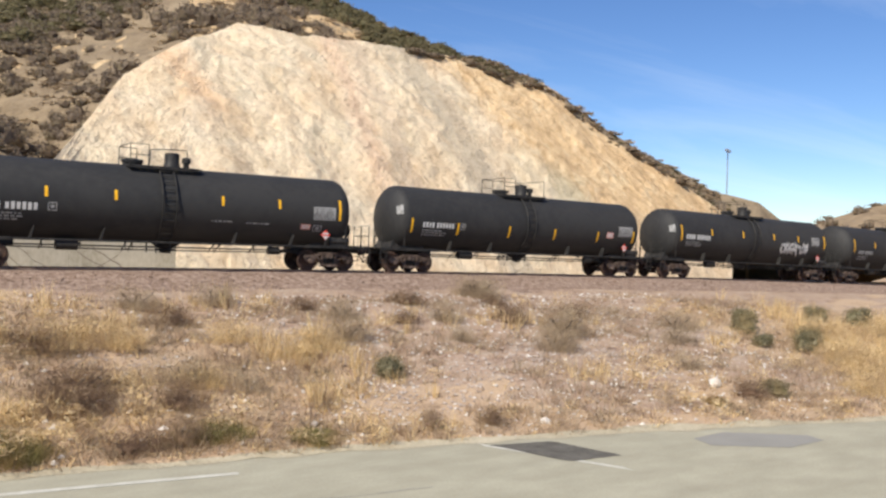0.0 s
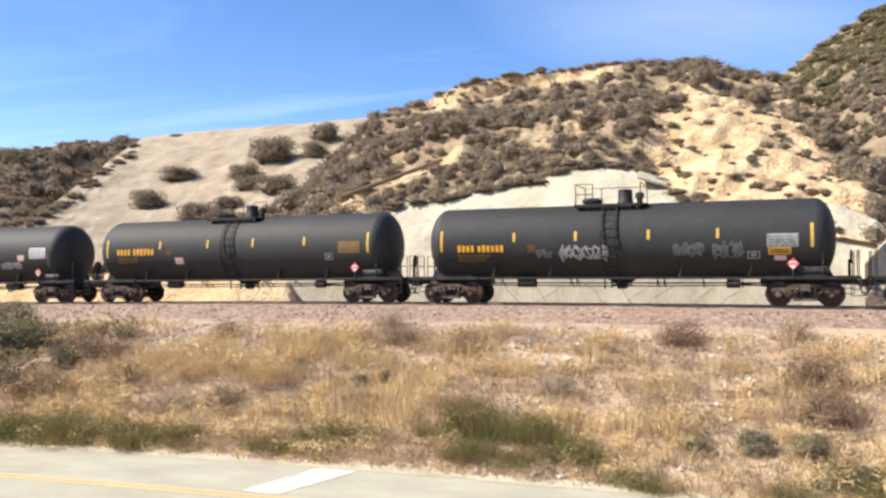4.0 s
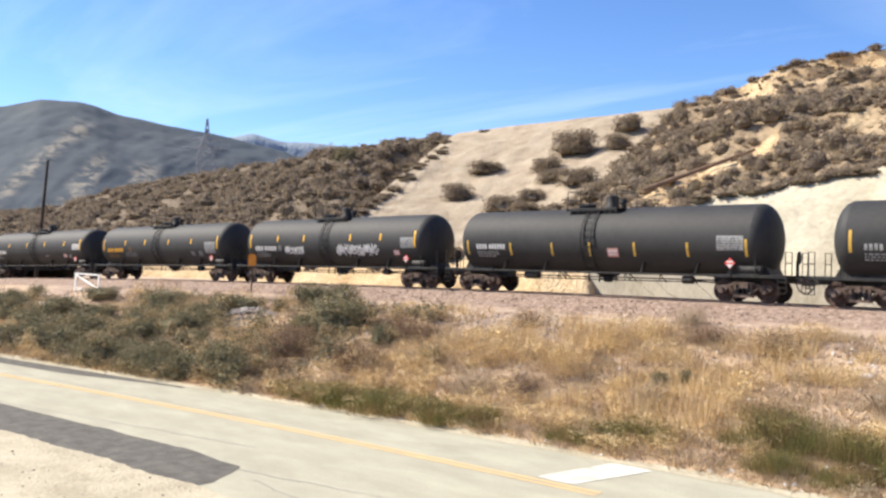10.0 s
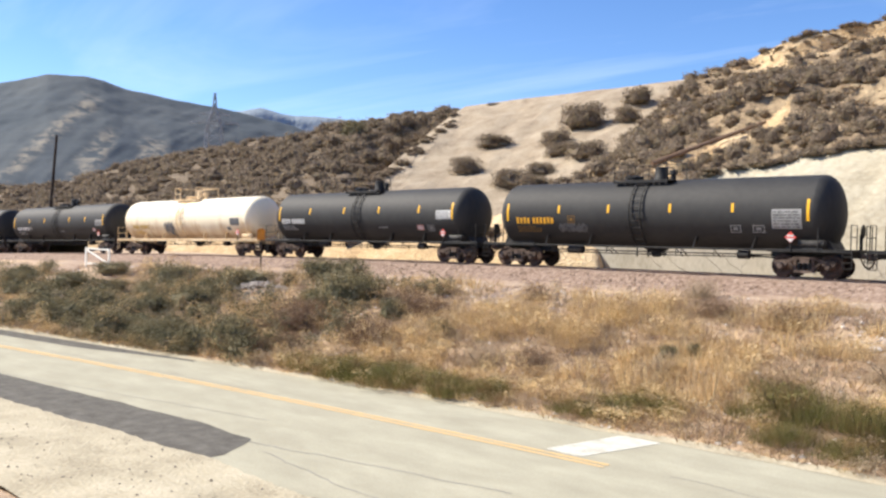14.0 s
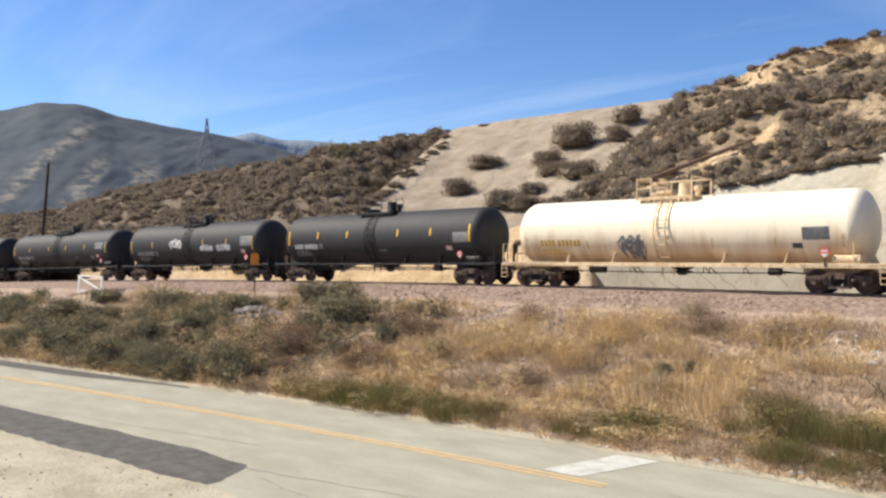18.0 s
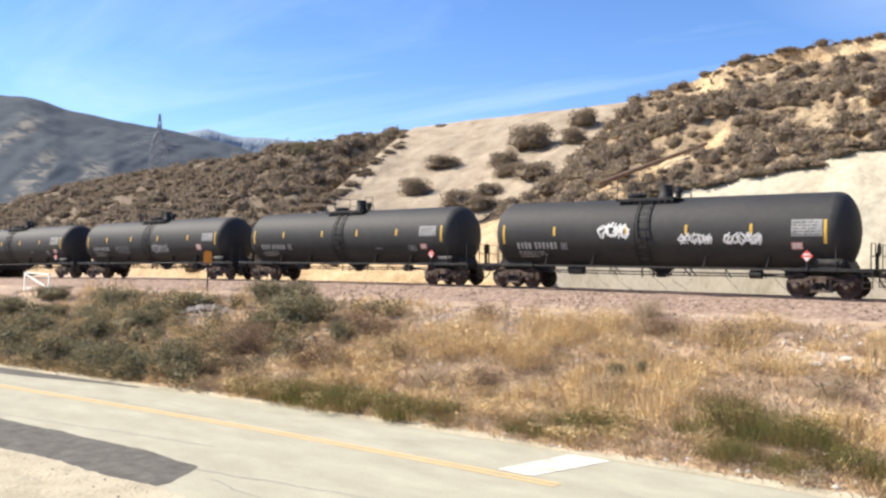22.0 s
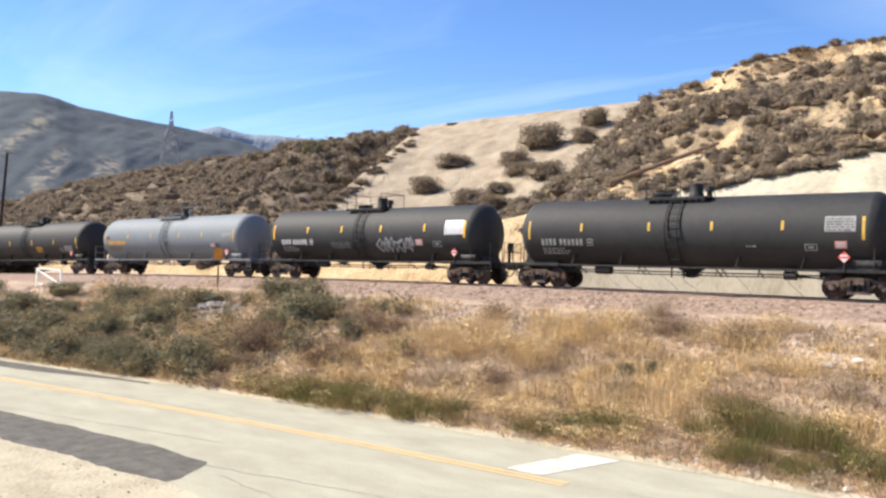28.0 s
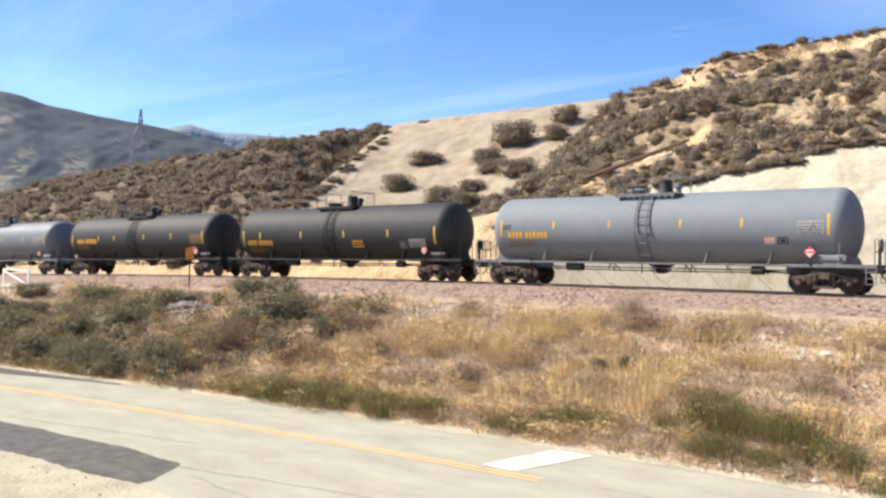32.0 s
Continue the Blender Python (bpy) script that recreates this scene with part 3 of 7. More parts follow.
def grid(name, xs, ys, zf, mat, smooth=True):
    nx, ny = len(xs), len(ys)
    v = [(x, y, zf(x, y)) for y in ys for x in xs]
    f = [(j * nx + i, j * nx + i + 1, (j + 1) * nx + i + 1, (j + 1) * nx + i) for j in range(ny - 1) for i in range(nx - 1)]
    return mesh_object(name, v, f, mat, None, smooth)


GX = sorted({-3500, -1500, -700, -400, -250, -200, -160, 3500, 1500, 700, 400, 250, 190, 150} | set(np.round(np.arange(-130, -60, 2.0), 2)) | set(np.round(np.arange(-60, 46, 0.7), 2)) | set(np.round(np.arange(46, 120, 2.0), 2)))
GY = sorted({-3500, -1500, -600, -250, -120, -70, -40, -25, 60, 66, 80, 110, 200, 500, 1200, 3500} | set(np.round(np.arange(-15, 8, 1.5), 2)) | set(np.round(np.arange(8, 34, 0.45), 2)) | set(np.round(np.arange(34, 60, 2.0), 2)))
ground = tagged(grid("ground", [float(x) for x in GX], [float(y) for y in GY], ground_z, M_SOIL), "dry tan and reddish soil bank between road and railway", "ground", kind="structure")
ground.data.materials.append(M_REDSOIL)
for f in ground.data.polygons:
    c = f.center
    if -70 < c.x < 60 and 10 < c.y < 33:
        up = (c.y - float(fine_edge(c.x))) / max(1.0, float(track_y(c.x)) - 3.2 - float(fine_edge(c.x)))
        v = 1.2 * (up - 0.72) + 0.7 * smoothstep(6, 16, c.x) * smoothstep(30, 26, c.x) + 0.55 * noise.noise((c.x * 0.25, c.y * 0.3, 1.1)) + 0.25 * noise.noise((c.x * 1.1, c.y * 1.2, 5.1))
        if up > 0.08 and v > 0.05:
            f.material_index = 1


def strip(name, xs, lo, hi, z, mat, label, parent=None, cols=6):
    """A band over the road between two offsets from the road's far edge (metres towards the camera)."""
    v, f = [], []
    for x in xs:
        e = float(fine_edge(x))
        d = (float(fine_edge(x + 0.5)) - float(fine_edge(x - 0.5)))
        nx, ny = d / math.hypot(1, d), -1 / math.hypot(1, d)
        a, b = (lo(x) if callable(lo) else lo), (hi(x) if callable(hi) else hi)
        for j in range(cols + 1):
            o = a + (b - a) * j / cols
            v.append((x + nx * o, e + ny * o, z(o) if callable(z) else z))
    w = cols + 1
    for i in range(len(xs) - 1):
        for j in range(cols):
            f.append((i * w + j, i * w + j + 1, (i + 1) * w + j + 1, (i + 1) * w + j))
    ob = mesh_object(name, v, f, mat, parent)
    if label:
        tagged(ob, label, kind="" if parent else "structure")
    return ob


def span(a, b, d):
    return [a + (b - a) * i / max(1, round((b - a) / d)) for i in range(max(1, round((b - a) / d)) + 1)]


def ragged(base, amp, f, seed):
    return lambda x: base + amp * noise.noise((x * f, seed, 0.5)) + amp * 0.5 * noise.noise((x * f * 4, seed, 1.5))


road = strip("road", span(-110, 75, 0.4), ragged(-0.35, 0.1, 0.35, 1), ragged(8.6, 0.3, 0.4, 2), 0.0, M_ROAD, "sun-bleached worn asphalt country road", cols=5)


def near_edge(x):
    """Where the asphalt ends towards the camera."""
    return 9.45 + 0.105 * (x + 15.5) if x < -15.5 else 9.45 - 0.02 * (x + 15.5) - max(0, x) * 0.2


def sheet(name, xs, top, bottom, z, mat, label, parent=None, rows=4):
    """A flat piece between two lines y = top(x) and y = bottom(x)."""
    v = [(x, top(x) + (bottom(x) - top(x)) * j / rows, z(j / rows) if callable(z) else z) for x in xs for j in range(rows + 1)]
    w = rows + 1
    f = [(i * w + j, i * w + j + 1, (i + 1) * w + j + 1, (i + 1) * w + j) for i in range(len(xs) - 1) for j in range(rows)]
    ob = mesh_object(name, v, f, mat, parent)
    return tagged(ob, label, kind="" if parent else "structure") if label else ob


sand = sheet("sand_shoulder", span(-100, 45, 0.15), lambda x: near_edge(x) + 0.12 * noise.noise((x * 0.5, 5.0, 0)) + 0.07 * noise.noise((x * 2.7, 5.0, 0)) + 0.05 * noise.noise((x * 6.7, 5.0, 0)), lambda x: near_edge(x) - 4.0, lambda t: 0.012 + 0.25 * max(0, t - 0.25), M_SAND, "pale sandy road shoulder")

# ---- hills behind the track ----


def polar(az, el, d):
    a = radians(az)
    return Vector((-d * math.sin(a), d * math.cos(a), EYE + d * math.tan(radians(el))))


class Slope:
    """A hillside between a foot line and a crest line; rows of (bearing, foot elevation, foot distance, crest elevation, crest distance), left to right by bearing."""

    def __init__(self, rows, rough=0.8, scale=0.12, bulge=0.0, hold=0.06, back=25, seed=0.0, gully=0.0, crag=0.0, lip=0.0, scarp=()):
        self.rows = sorted(rows)
        self.az = [r[0] for r in self.rows]
        self.rough, self.scale, self.bulge, self.hold, self.back, self.seed, self.gully, self.crag, self.lip, self.scarp = rough, scale, bulge, hold, back, seed, gully, crag, lip, scarp

    def at(self, az, v, bumps=True):
        c = [float(np.interp(az, self.az, [r[i] for r in self.rows])) for i in (1, 2, 3, 4)]
        c[2] += self.lip * (noise.noise((az * 0.7, self.seed, 0)) + 0.6 * noise.noise((az * 2.3, self.seed, 5)))
        a, b = polar(az, c[0], c[1]), polar(az, c[2], c[3])
        p = a.lerp(b, min(v, 1.0))
        if self.scarp:                                # a steep raw face just under the crest
            a0, a1, edge = self.scarp
            k = smoothstep(a0, a0 + 2, az) * (1 - smoothstep(a1 - 2, a1, az))
            w = 0.35 * min(v, 1.0) + 0.65 * min(1.0, v / (1 - edge * k))
            p.x, p.y = a.x + (b.x - a.x) * w, a.y + (b.y - a.y) * w
        p.z += self.bulge * math.sin(math.pi * min(v, 1)) * (b.z - a.z)
        if v > 1:                                     # over the crest and down behind
            p = b + (b - a).normalized() * 0
            out = Vector((b.x, b.y, 0)).normalized()
            p += out * self.back * (v - 1) * 4
            p.z -= self.back * (v - 1) * 2.2
        if bumps:
            k = self.rough * (0.25 + 0.75 * smoothstep(0, self.hold, v) * (1 - 0.75 * smoothstep(1 - self.hold, 1, min(v, 1))))
            q = p * self.scale + Vector((self.seed, 0, 0))
            n = noise.noise(q) + 0.5 * noise.noise(q * 2.3) + 0.3 * noise.noise(q * 5.1) + 0.16 * noise.noise(q * 11)
            if self.gully:                            # runnels that lean down the face
                g = (az + 9 * v, v * 1.6, self.seed)
                n += self.gully * (abs(noise.noise((g[0] * 0.42, g[1], g[2]))) + 0.6 * abs(noise.noise((g[0] * 1.1, g[1] * 2, g[2]))) - 0.3)
            out = Vector((p.x, p.y, 0)).normalized()
            if self.crag:                             # broken ribs and ledges, leaning with the bedding
                w = Vector((p.x + 0.55 * p.z, p.y, p.z * 0.55)) + Vector((self.seed * 9, 0, 0))
                c = 0.0
                for f_, a_ in ((0.16, 1.0), (0.42, 0.55), (1.05, 0.30), (2.3, 0.14)):
                    c += a_ * (0.45 - abs(noise.noise(w * f_)) * 1.6)
                n += self.crag * c / max(0.01, self.rough)
            p += (out * -0.8 + Vector((0, 0, 0.5))) * n * k
        return p

    def v_of(self, az, el):
        """The share of the way up at which the slope stands at that elevation."""
        lo, hi = 0.0, 1.0
        for _ in range(24):
            m = (lo + hi) / 2
            p = self.at(az, m, False)
            e = math.degrees(math.atan2(p.z - EYE, math.hypot(p.x, p.y)))
            lo, hi = (m, hi) if e < el else (lo, m)
        return (lo + hi) / 2

    def mesh(self, name, mat, label, step=0.3, up=50, other=None, where=None):
        azs = span(self.az[0], self.az[-1], step)
        vs = [i / up for i in range(up + 1)] + [1.1, 1.25]
        n = len(azs)
        v = [self.at(a, t) for t in vs for a in azs]
        f = [(j * n + i + 1, j * n + i, (j + 1) * n + i, (j + 1) * n + i + 1) for j in range(len(vs) - 1) for i in range(n - 1)]
        ob = mesh_object(name, v, f, mat, None, True)
        me = ob.data.uv_layers.new(name="face")         # bearing and height, for materials
        for lp, d in zip(ob.data.loops, me.data):
            j, i = divmod(lp.vertex_index, n)
            d.uv = (-azs[i] / 60, vs[j])
        if other:                                     # a second soil over part of the slope
            ob.data.materials.append(other)
            ids, k = [], 0
            for j in range(len(vs) - 1):
                for i in range(n - 1):
                    p = v[j * n + i]
                    ids.append(int(where(azs[i], vs[j], noise.noise(p * 0.25) + 0.6 * noise.noise(p * 0.9))))
            ob.data.polygons.foreach_set("material_index", ids)
        return tagged(ob, label, "hill", kind="structure")


# the steep pale cut
CUT = Slope([(-5.0, -3, 40.0, 0.5, 41), (-7.9, -3, 42, 3.6, 46), (-10.2, -3, 43, 6.8, 53), (-12.5, -3, 43.5, 10.1, 59), (-15.3, -3, 44, 12.1, 63),
             (-19.5, -3, 45.5, 14.0, 68), (-22.5, -3, 47, 13.7, 69), (-30.1, -3, 51, 13.1, 73), (-34, -3, 54, 12.6, 76), (-37.9, -3, 57, 11.2, 78),
             (-40.7, -2.8, 60, 10.6, 81), (-42.6, -2.7, 62, 9.0, 81), (-45.7, -2.5, 66, 6.8, 82), (-48.7, -2.4, 70, 4.9, 84), (-50.9, -2.3, 74, 3.5, 86), (-53, -2.2, 78, 2.0, 88)], 0.36, 0.22, 0.05, 0.08, 6, 1.0, 0.4, 0.5, 0.10)
CUT.mesh("rock_cut", M_CUT, "tall pale cream and buff rock cut", 0.15, 130)
def raw_outcrop(az, v, n):
    """Golden broken ground on the hill just over the lip of the cut."""
    return -28 < az < -16.5 and 0.04 < v < 0.48 + 0.12 * n and n > -0.45


# the brushy hill over it
PEAK = Slope([(4, 6, 75, 9.0, 110), (-0.8, 5, 68, 12.6, 120), (-2.8, 4, 62, 14.1, 125), (-5.9, 2.5, 52, 15.7, 130), (-12.5, 7.5, 58, 17.3, 135), (-15.1, 10.2, 64, 18.0, 137), (-15.7, 10.6, 65, 18.45, 137), (-17.3, 11.6, 67, 18.6, 137), (-18.1, 12.0, 68, 18.0, 136),
              (-19.8, 12.8, 69.5, 17.7, 135), (-25.8, 12.4, 72, 15.9, 128), (-29.7, 12.0, 74, 14.3, 122), (-36.8, 10.2, 79, 12.1, 105),
              (-40.3, 9.2, 81, 10.8, 95), (-45.7, 5.6, 83, 7.1, 93), (-51.9, 1.5, 87, 3.8, 96), (-54.5, 0.0, 90, 3.2, 97), (-55.9, 0, 92, 2.1, 98), (-57, -0.5, 93, 1.0, 98)], 1.6, 0.07, 0.0, 0.1, 25, 2.0)
PEAK.mesh("brush_hill", M_PEAK, "high brown hill dotted with chaparral brush", 0.2, 70, M_TAN, lambda az, v, n: n > 0.6 or raw_outcrop(az, v, n))
# the middle knoll: bluff and brush
KNOLL = Slope([(37, 1.0, 55, 2.6, 60), (35.3, 1.5, 55, 3.6, 66), (31.6, 2.2, 55, 5.3, 73), (30.4, 2.8, 55, 7.1, 81), (27.9, 3.2, 54, 9.3, 90), (26.2, 3.6, 54, 10.5, 92), (24, 4.0, 53, 11.35, 87), (21, 4.4, 52, 12.55, 84), (17.1, 5.0, 50.6, 13.48, 84), (9.6, 6.2, 50.6, 13.9, 84), (6.8, 4.6, 48.0, 13.65, 83), (5.6, 3.0, 44.8, 13.6, 82.5), (4.2, 2.2, 43.6, 13.5, 82),
               (1.0, 2.2, 43.2, 12.5, 80), (-1.2, 2.2, 43, 11.2, 74), (-3.9, 2.2, 42.6, 8.7, 64), (-5.5, 2.0, 42.3, 6.8, 56), (-7.8, 0, 42, 2.5, 46)], 1.4, 0.14, 0.03, 0.08, 10, 3.0, 0.5, 0, 0, (9.5, 23.5, 0.13))


def bare_of_brush(az, v, n):
    """Where the knoll shows raw sandy earth: the eroded face and a band below the crest."""
    face = -5.5 < az < 8.2 and v + 0.10 * n < (0.40 + 0.30 * smoothstep(8.2, 4.5, az) if az > -0.5 else 0.30 + 0.09 * (az + 5.5))
    band = 10.0 < az < 23.0 and 0.78 < v + 0.03 * n < 0.99
    track = False                                     # the raw streak below the fallen timber
    if 20.3 < az < 29.6:
        p = KNOLL.at(az, v, False)
        track = -0.85 < math.degrees(math.atan2(p.z - EYE, math.hypot(p.x, p.y))) - 4.36 - 0.519 * (28.77 - az) + 0.25 * n < 0.2
    return face or band or track or n > 0.62


KNOLL.mesh("brush_knoll", M_HILL, "sandy knoll covered in dry chaparral brush", 0.25, 110, M_TAN, bare_of_brush)
# sprayed concrete apron at its foot
SHOT = Slope([(27.5, -1, 46.0, 3.2, 49), (25.1, -1, 45.2, 4.7, 50), (22, -1, 44.2, 5.1, 49.6), (18.9, -1, 43.2, 5.8, 49.5), (15, -1, 42.6, 6.3, 49.3), (13.1, -1, 42.2, 7.2, 49.6), (11.2, -1, 42, 7.4, 49.5), (8.6, -1, 41.8, 6.9, 49), (6.6, -1, 41.7, 5.6, 47), (5.4, -1, 41.6, 4.6, 45.5),
              (2.5, -1, 41.5, 4.3, 45), (-1, -1, 41.4, 4.2, 45), (-3.5, -1, 41.4, 4.2, 45), (-5.6, -1, 41.5, 3.2, 44.5), (-7.2, -1, 41.8, 1.4, 43)], 0.2, 0.30, 0.12, 0.08, 2, 5.0)
SHOT.mesh("shotcrete_apron", M_SHOT, "lumpy pale grey sprayed concrete slope facing", 0.2, 40)
# the smooth bare slope
BARE = Slope([(24.0, 1.5, 62, 10.4, 98), (26.5, 1.5, 60, 10.6, 100), (30.1, 1.2, 58, 10.2, 102), (34, 0.5, 58, 9.85, 104), (37.8, 0, 60, 9.4, 106), (41.6, 0, 60, 8.8, 108), (43.6, 0, 60, 7.3, 97), (45.6, 0, 60, 5.6, 86), (47.4, 0, 60, 4.0, 77), (49.0, 0, 60, 2.5, 70), (50.5, 0, 60, 0.9, 65)], 0.55, 0.07, -0.01, 0.1, 10, 6.0, 0.5)
BARE.mesh("bare_slope", M_BARE, "smooth bare tan earth slope", 0.3, 50)
# the low brushy ridge running off
RIDGE = Slope([(40.5, 5, 100, 8.3, 116), (42.2, 4, 96, 8.75, 114), (44.2, 3, 90, 8.4, 112), (46, 2, 84, 8.0, 110), (48, 0.5, 74, 7.65, 108), (49.6, -1.5, 61, 7.3, 108), (53.2, -1.4, 64, 6.55, 122), (56.8, -1.3, 70, 5.8, 138), (60.4, -1.1, 78, 5.0, 155), (63.8, -1.0, 88, 4.0, 175),
              (67.1, -0.9, 100, 2.8, 190), (70.2, -0.9, 112, 2.25, 205), (90, -0.7, 200, 1.0, 300)], 1.2, 0.07, 0.06, 0.1, 30, 7.0)
M_RIDGE = noisy("littered_ridge_soil", [(0.10, 0.075, 0.052), (0.16, 0.122, 0.083), (0.21, 0.163, 0.112), (0.29, 0.228, 0.155)], 0.25, 0.95, 0, 1.0, 14, detail=10, dist=0.35, spread=(0.3, 0.8))
RIDGE.mesh("brush_ridge", M_RIDGE, "long low ridge thick with dry chaparral", 0.3, 50)
# sandy bank at the foot of the bare slope
FOOT = Slope([(26.0, -2, 48.0, 3.4, 52), (29, -2, 49.6, 3.9, 55), (31, -2, 50.4, 3.6, 55), (32.2, -2, 46.6, 3.4, 54), (36, -2, 46.8, 2.6, 54), (40, -2, 50, 1.2, 55.5), (46, -2, 54, 0.4, 60), (52, -1.8, 61, 0, 67), (58, -1.6, 70, -0.2, 77), (66, -1.4, 84, -0.3, 92)], 0.3, 0.25, 0.1, 0.1, 3, 8.0)
FOOT.mesh("sandy_bank", M_TAN, "crumbling sandy bank beside the track", 0.3, 24)
# far ground to the right and the mountains
EAST = Slope([(-57, -0.4, 140, 1.4, 240), (-58.4, -0.4, 140, 2.0, 260), (-60.6, -0.4, 140, 2.8, 260), (-62, -0.4, 140, 3.2, 270), (-68, -0.4, 140, 4.5, 300), (-80, -0.4, 140, 5.0, 320), (-100, -0.4, 160, 4.0, 340), (-130, -0.4, 200, 3.0, 400)], 3.0, 0.03, 0, 0.1, 40, 9.0)
EAST.mesh("far_hill", M_HILL, "distant dry hill", 0.8, 20)
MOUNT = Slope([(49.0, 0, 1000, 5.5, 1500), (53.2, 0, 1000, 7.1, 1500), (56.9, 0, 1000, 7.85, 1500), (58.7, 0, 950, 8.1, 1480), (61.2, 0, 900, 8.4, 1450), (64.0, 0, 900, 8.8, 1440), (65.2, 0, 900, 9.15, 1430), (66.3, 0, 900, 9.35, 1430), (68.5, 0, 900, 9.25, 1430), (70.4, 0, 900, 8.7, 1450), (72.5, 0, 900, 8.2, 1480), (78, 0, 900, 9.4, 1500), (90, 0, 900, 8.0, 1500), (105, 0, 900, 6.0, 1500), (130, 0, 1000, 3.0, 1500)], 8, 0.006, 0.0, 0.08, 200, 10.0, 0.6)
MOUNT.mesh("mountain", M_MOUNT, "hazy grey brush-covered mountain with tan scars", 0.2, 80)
FARM = Slope([(44.0, 0, 2600, 7.0, 3000), (48, 0, 2600, 7.5, 3000), (50, 0, 2600, 7.75, 3000), (52, 0, 2600, 7.8, 3000), (54.0, 0, 2600, 7.9, 3000), (55.4, 0, 2600, 8.25, 3000), (56.6, 0, 2600, 7.9, 3000), (60, 0, 2600, 7.6, 3000)], 30, 0.004, 0, 0.05, 200, 11.0)
FARM.mesh("far_mountain", M_FAR, "distant peaks with pale blue haze in their colour", 0.3, 16)

REAR = Slope([(50, 1, 300, 3.5, 350), (56, 1, 300, 4.7, 350), (60, 1, 300, 4.6, 350), (66, 0.5, 300, 2.5, 350)], 0.5, 0.05, 0, 0.1, 30, 12.0)
REAR.mesh("rear_hill", M_HILL, "brown hill behind the ridge", 0.8, 16)

# ---- railway ----


def sweep(name, offs, mat, s0, s1, step, label="", parent=None, dz=0.0, jitter=0.0, kind="structure"):
    """A section of (across, up) pairs carried along the track; across is positive away from the road."""
    v, f = [], []
    ss = span(s0, s1, step)
    for s in ss:
        m = track_pose(s)
        for i, (o, u) in enumerate(offs):
            j = jitter * noise.noise((s * 0.9, o * 2.3, u + i)) if jitter else 0
            v.append(m @ Vector((0, o, u + dz + j)))
    w = len(offs)
    for i in range(len(ss) - 1):
        for j in range(w - 1):
            f.append((i * w + j, i * w + j + 1, (i + 1) * w + j + 1, (i + 1) * w + j))
    ob = mesh_object(name, v, f, mat, parent)
    return tagged(ob, label, kind=kind) if label else ob


ballast = sweep("ballast_bed", [(-5.6, -1.15), (-5.0, -0.98), (-4.4, -0.86), (-3.8, -0.72), (-3.2, -0.62), (-2.6, -0.40), (-2.0, -0.16), (-1.5, -0.07), (-0.9, -0.07), (-0.66, -0.12), (0, -0.17), (1.5, -0.19), (2.0, -0.24), (2.8, -0.6), (4.5, -0.64), (8.5, -0.60)],
                M_BALLAST, -150, 180, 0.5, "reddish crushed stone railway ballast", jitter=0.06)
RAIL = [(-0.07, -0.175), (-0.07, -0.16), (-0.012, -0.13), (-0.012, -0.05), (-0.035, -0.04), (-0.035, -0.006), (-0.03, 0.0), (0.03, 0.0), (0.035, -0.006), (0.035, -0.04), (0.012, -0.05), (0.012, -0.13), (0.07, -0.16), (0.07, -0.175)]
for side in (-0.755, 0.755):
    rail = sweep("rail", [(o + side, u) for o, u in RAIL], M_RUST, -150, 180, 2.0, "rust-brown steel rail on ballast")
    sweep("rail_head", [(side - 0.028, 0.002), (side + 0.028, 0.002)], M_STEEL, -150, 180, 2.0, "", rail)
tie_bm = box(bmesh.new(), -0.115, 0.115, -1.3, 1.3, -0.36, -0.165, 0.015)
tie = part("sleeper", tie_bm, M_TIE, ballast)
tie.matrix_basis = track_pose(-60)
for i in range(1, 290):
    o = tie.copy()
    scene.collection.objects.link(o)
    o.matrix_basis = track_pose(-60 + 0.55 * i)

# the low concrete wall behind the track
wall = sweep("retaining_wall", [(6.6, -0.9), (6.6, 0.98), (6.63, 1.04), (6.95, 1.04), (7.0, 1.0), (7.0, -0.9)], M_CONC, -9.4, 30, 1.0, "low weathered grey concrete wall behind the track")


def wall_crack(pts, wide):
    """A dark crack down the face of the wall; pts are (along the track, up) pairs."""
    v, f = [], []
    for i, (s, u) in enumerate(pts):
        m = track_pose(s)
        w = wide * (0.5 + 0.5 * abs(noise.noise((s * 1.3, u * 2.1, 0.4))))
        v += [m @ Vector((0, 6.594, u - w)), m @ Vector((0.6 * w, 6.594, u + w))]
    for i in range(len(pts) - 1):
        f.append((2 * i, 2 * i + 1, 2 * i + 3, 2 * i + 2))
    mesh_object("wall_crack", v, f, M_TIE, wall)


rc = random.Random(6)
for i in range(22):
    s, u = -8 + 1.55 * i + rc.random(), 0.95 - 0.3 * rc.random()
    line = [(s, u)]
    lean = rc.choice((-1, 1))
    for k in range(5):
        s, u = s + lean * (0.12 + 0.3 * rc.random()), u - 0.12 - 0.22 * rc.random()
        line.append((s, u))
    wall_crack(line, 0.02 + 0.02 * rc.random())
for s in (-4.6, 1.5, 7.6, 13.7, 19.8, 25.9):
    wall_crack([(s, 0.98), (s + 0.01, 0.4), (s, -0.2), (s + 0.01, -0.8)], 0.02)

# ---- tank cars ----
R_TANK, Z_TANK, HALF = 1.52, 2.55, 8.08
HEAD = 0.72
PITCH_CAR, TRUCK = 18.2, 6.95
AXLE, R_WHEEL = 0.89, 0.457


def on_shell(x, z, lift=0.006):
    """A point on the near flank of the shell at height z over the rails."""
    h = max(-1, min(1, (z - Z_TANK) / R_TANK))
    r = R_TANK + lift
    return (x, -r * math.sqrt(max(0.0, 1 - h * h)), Z_TANK + r * h)


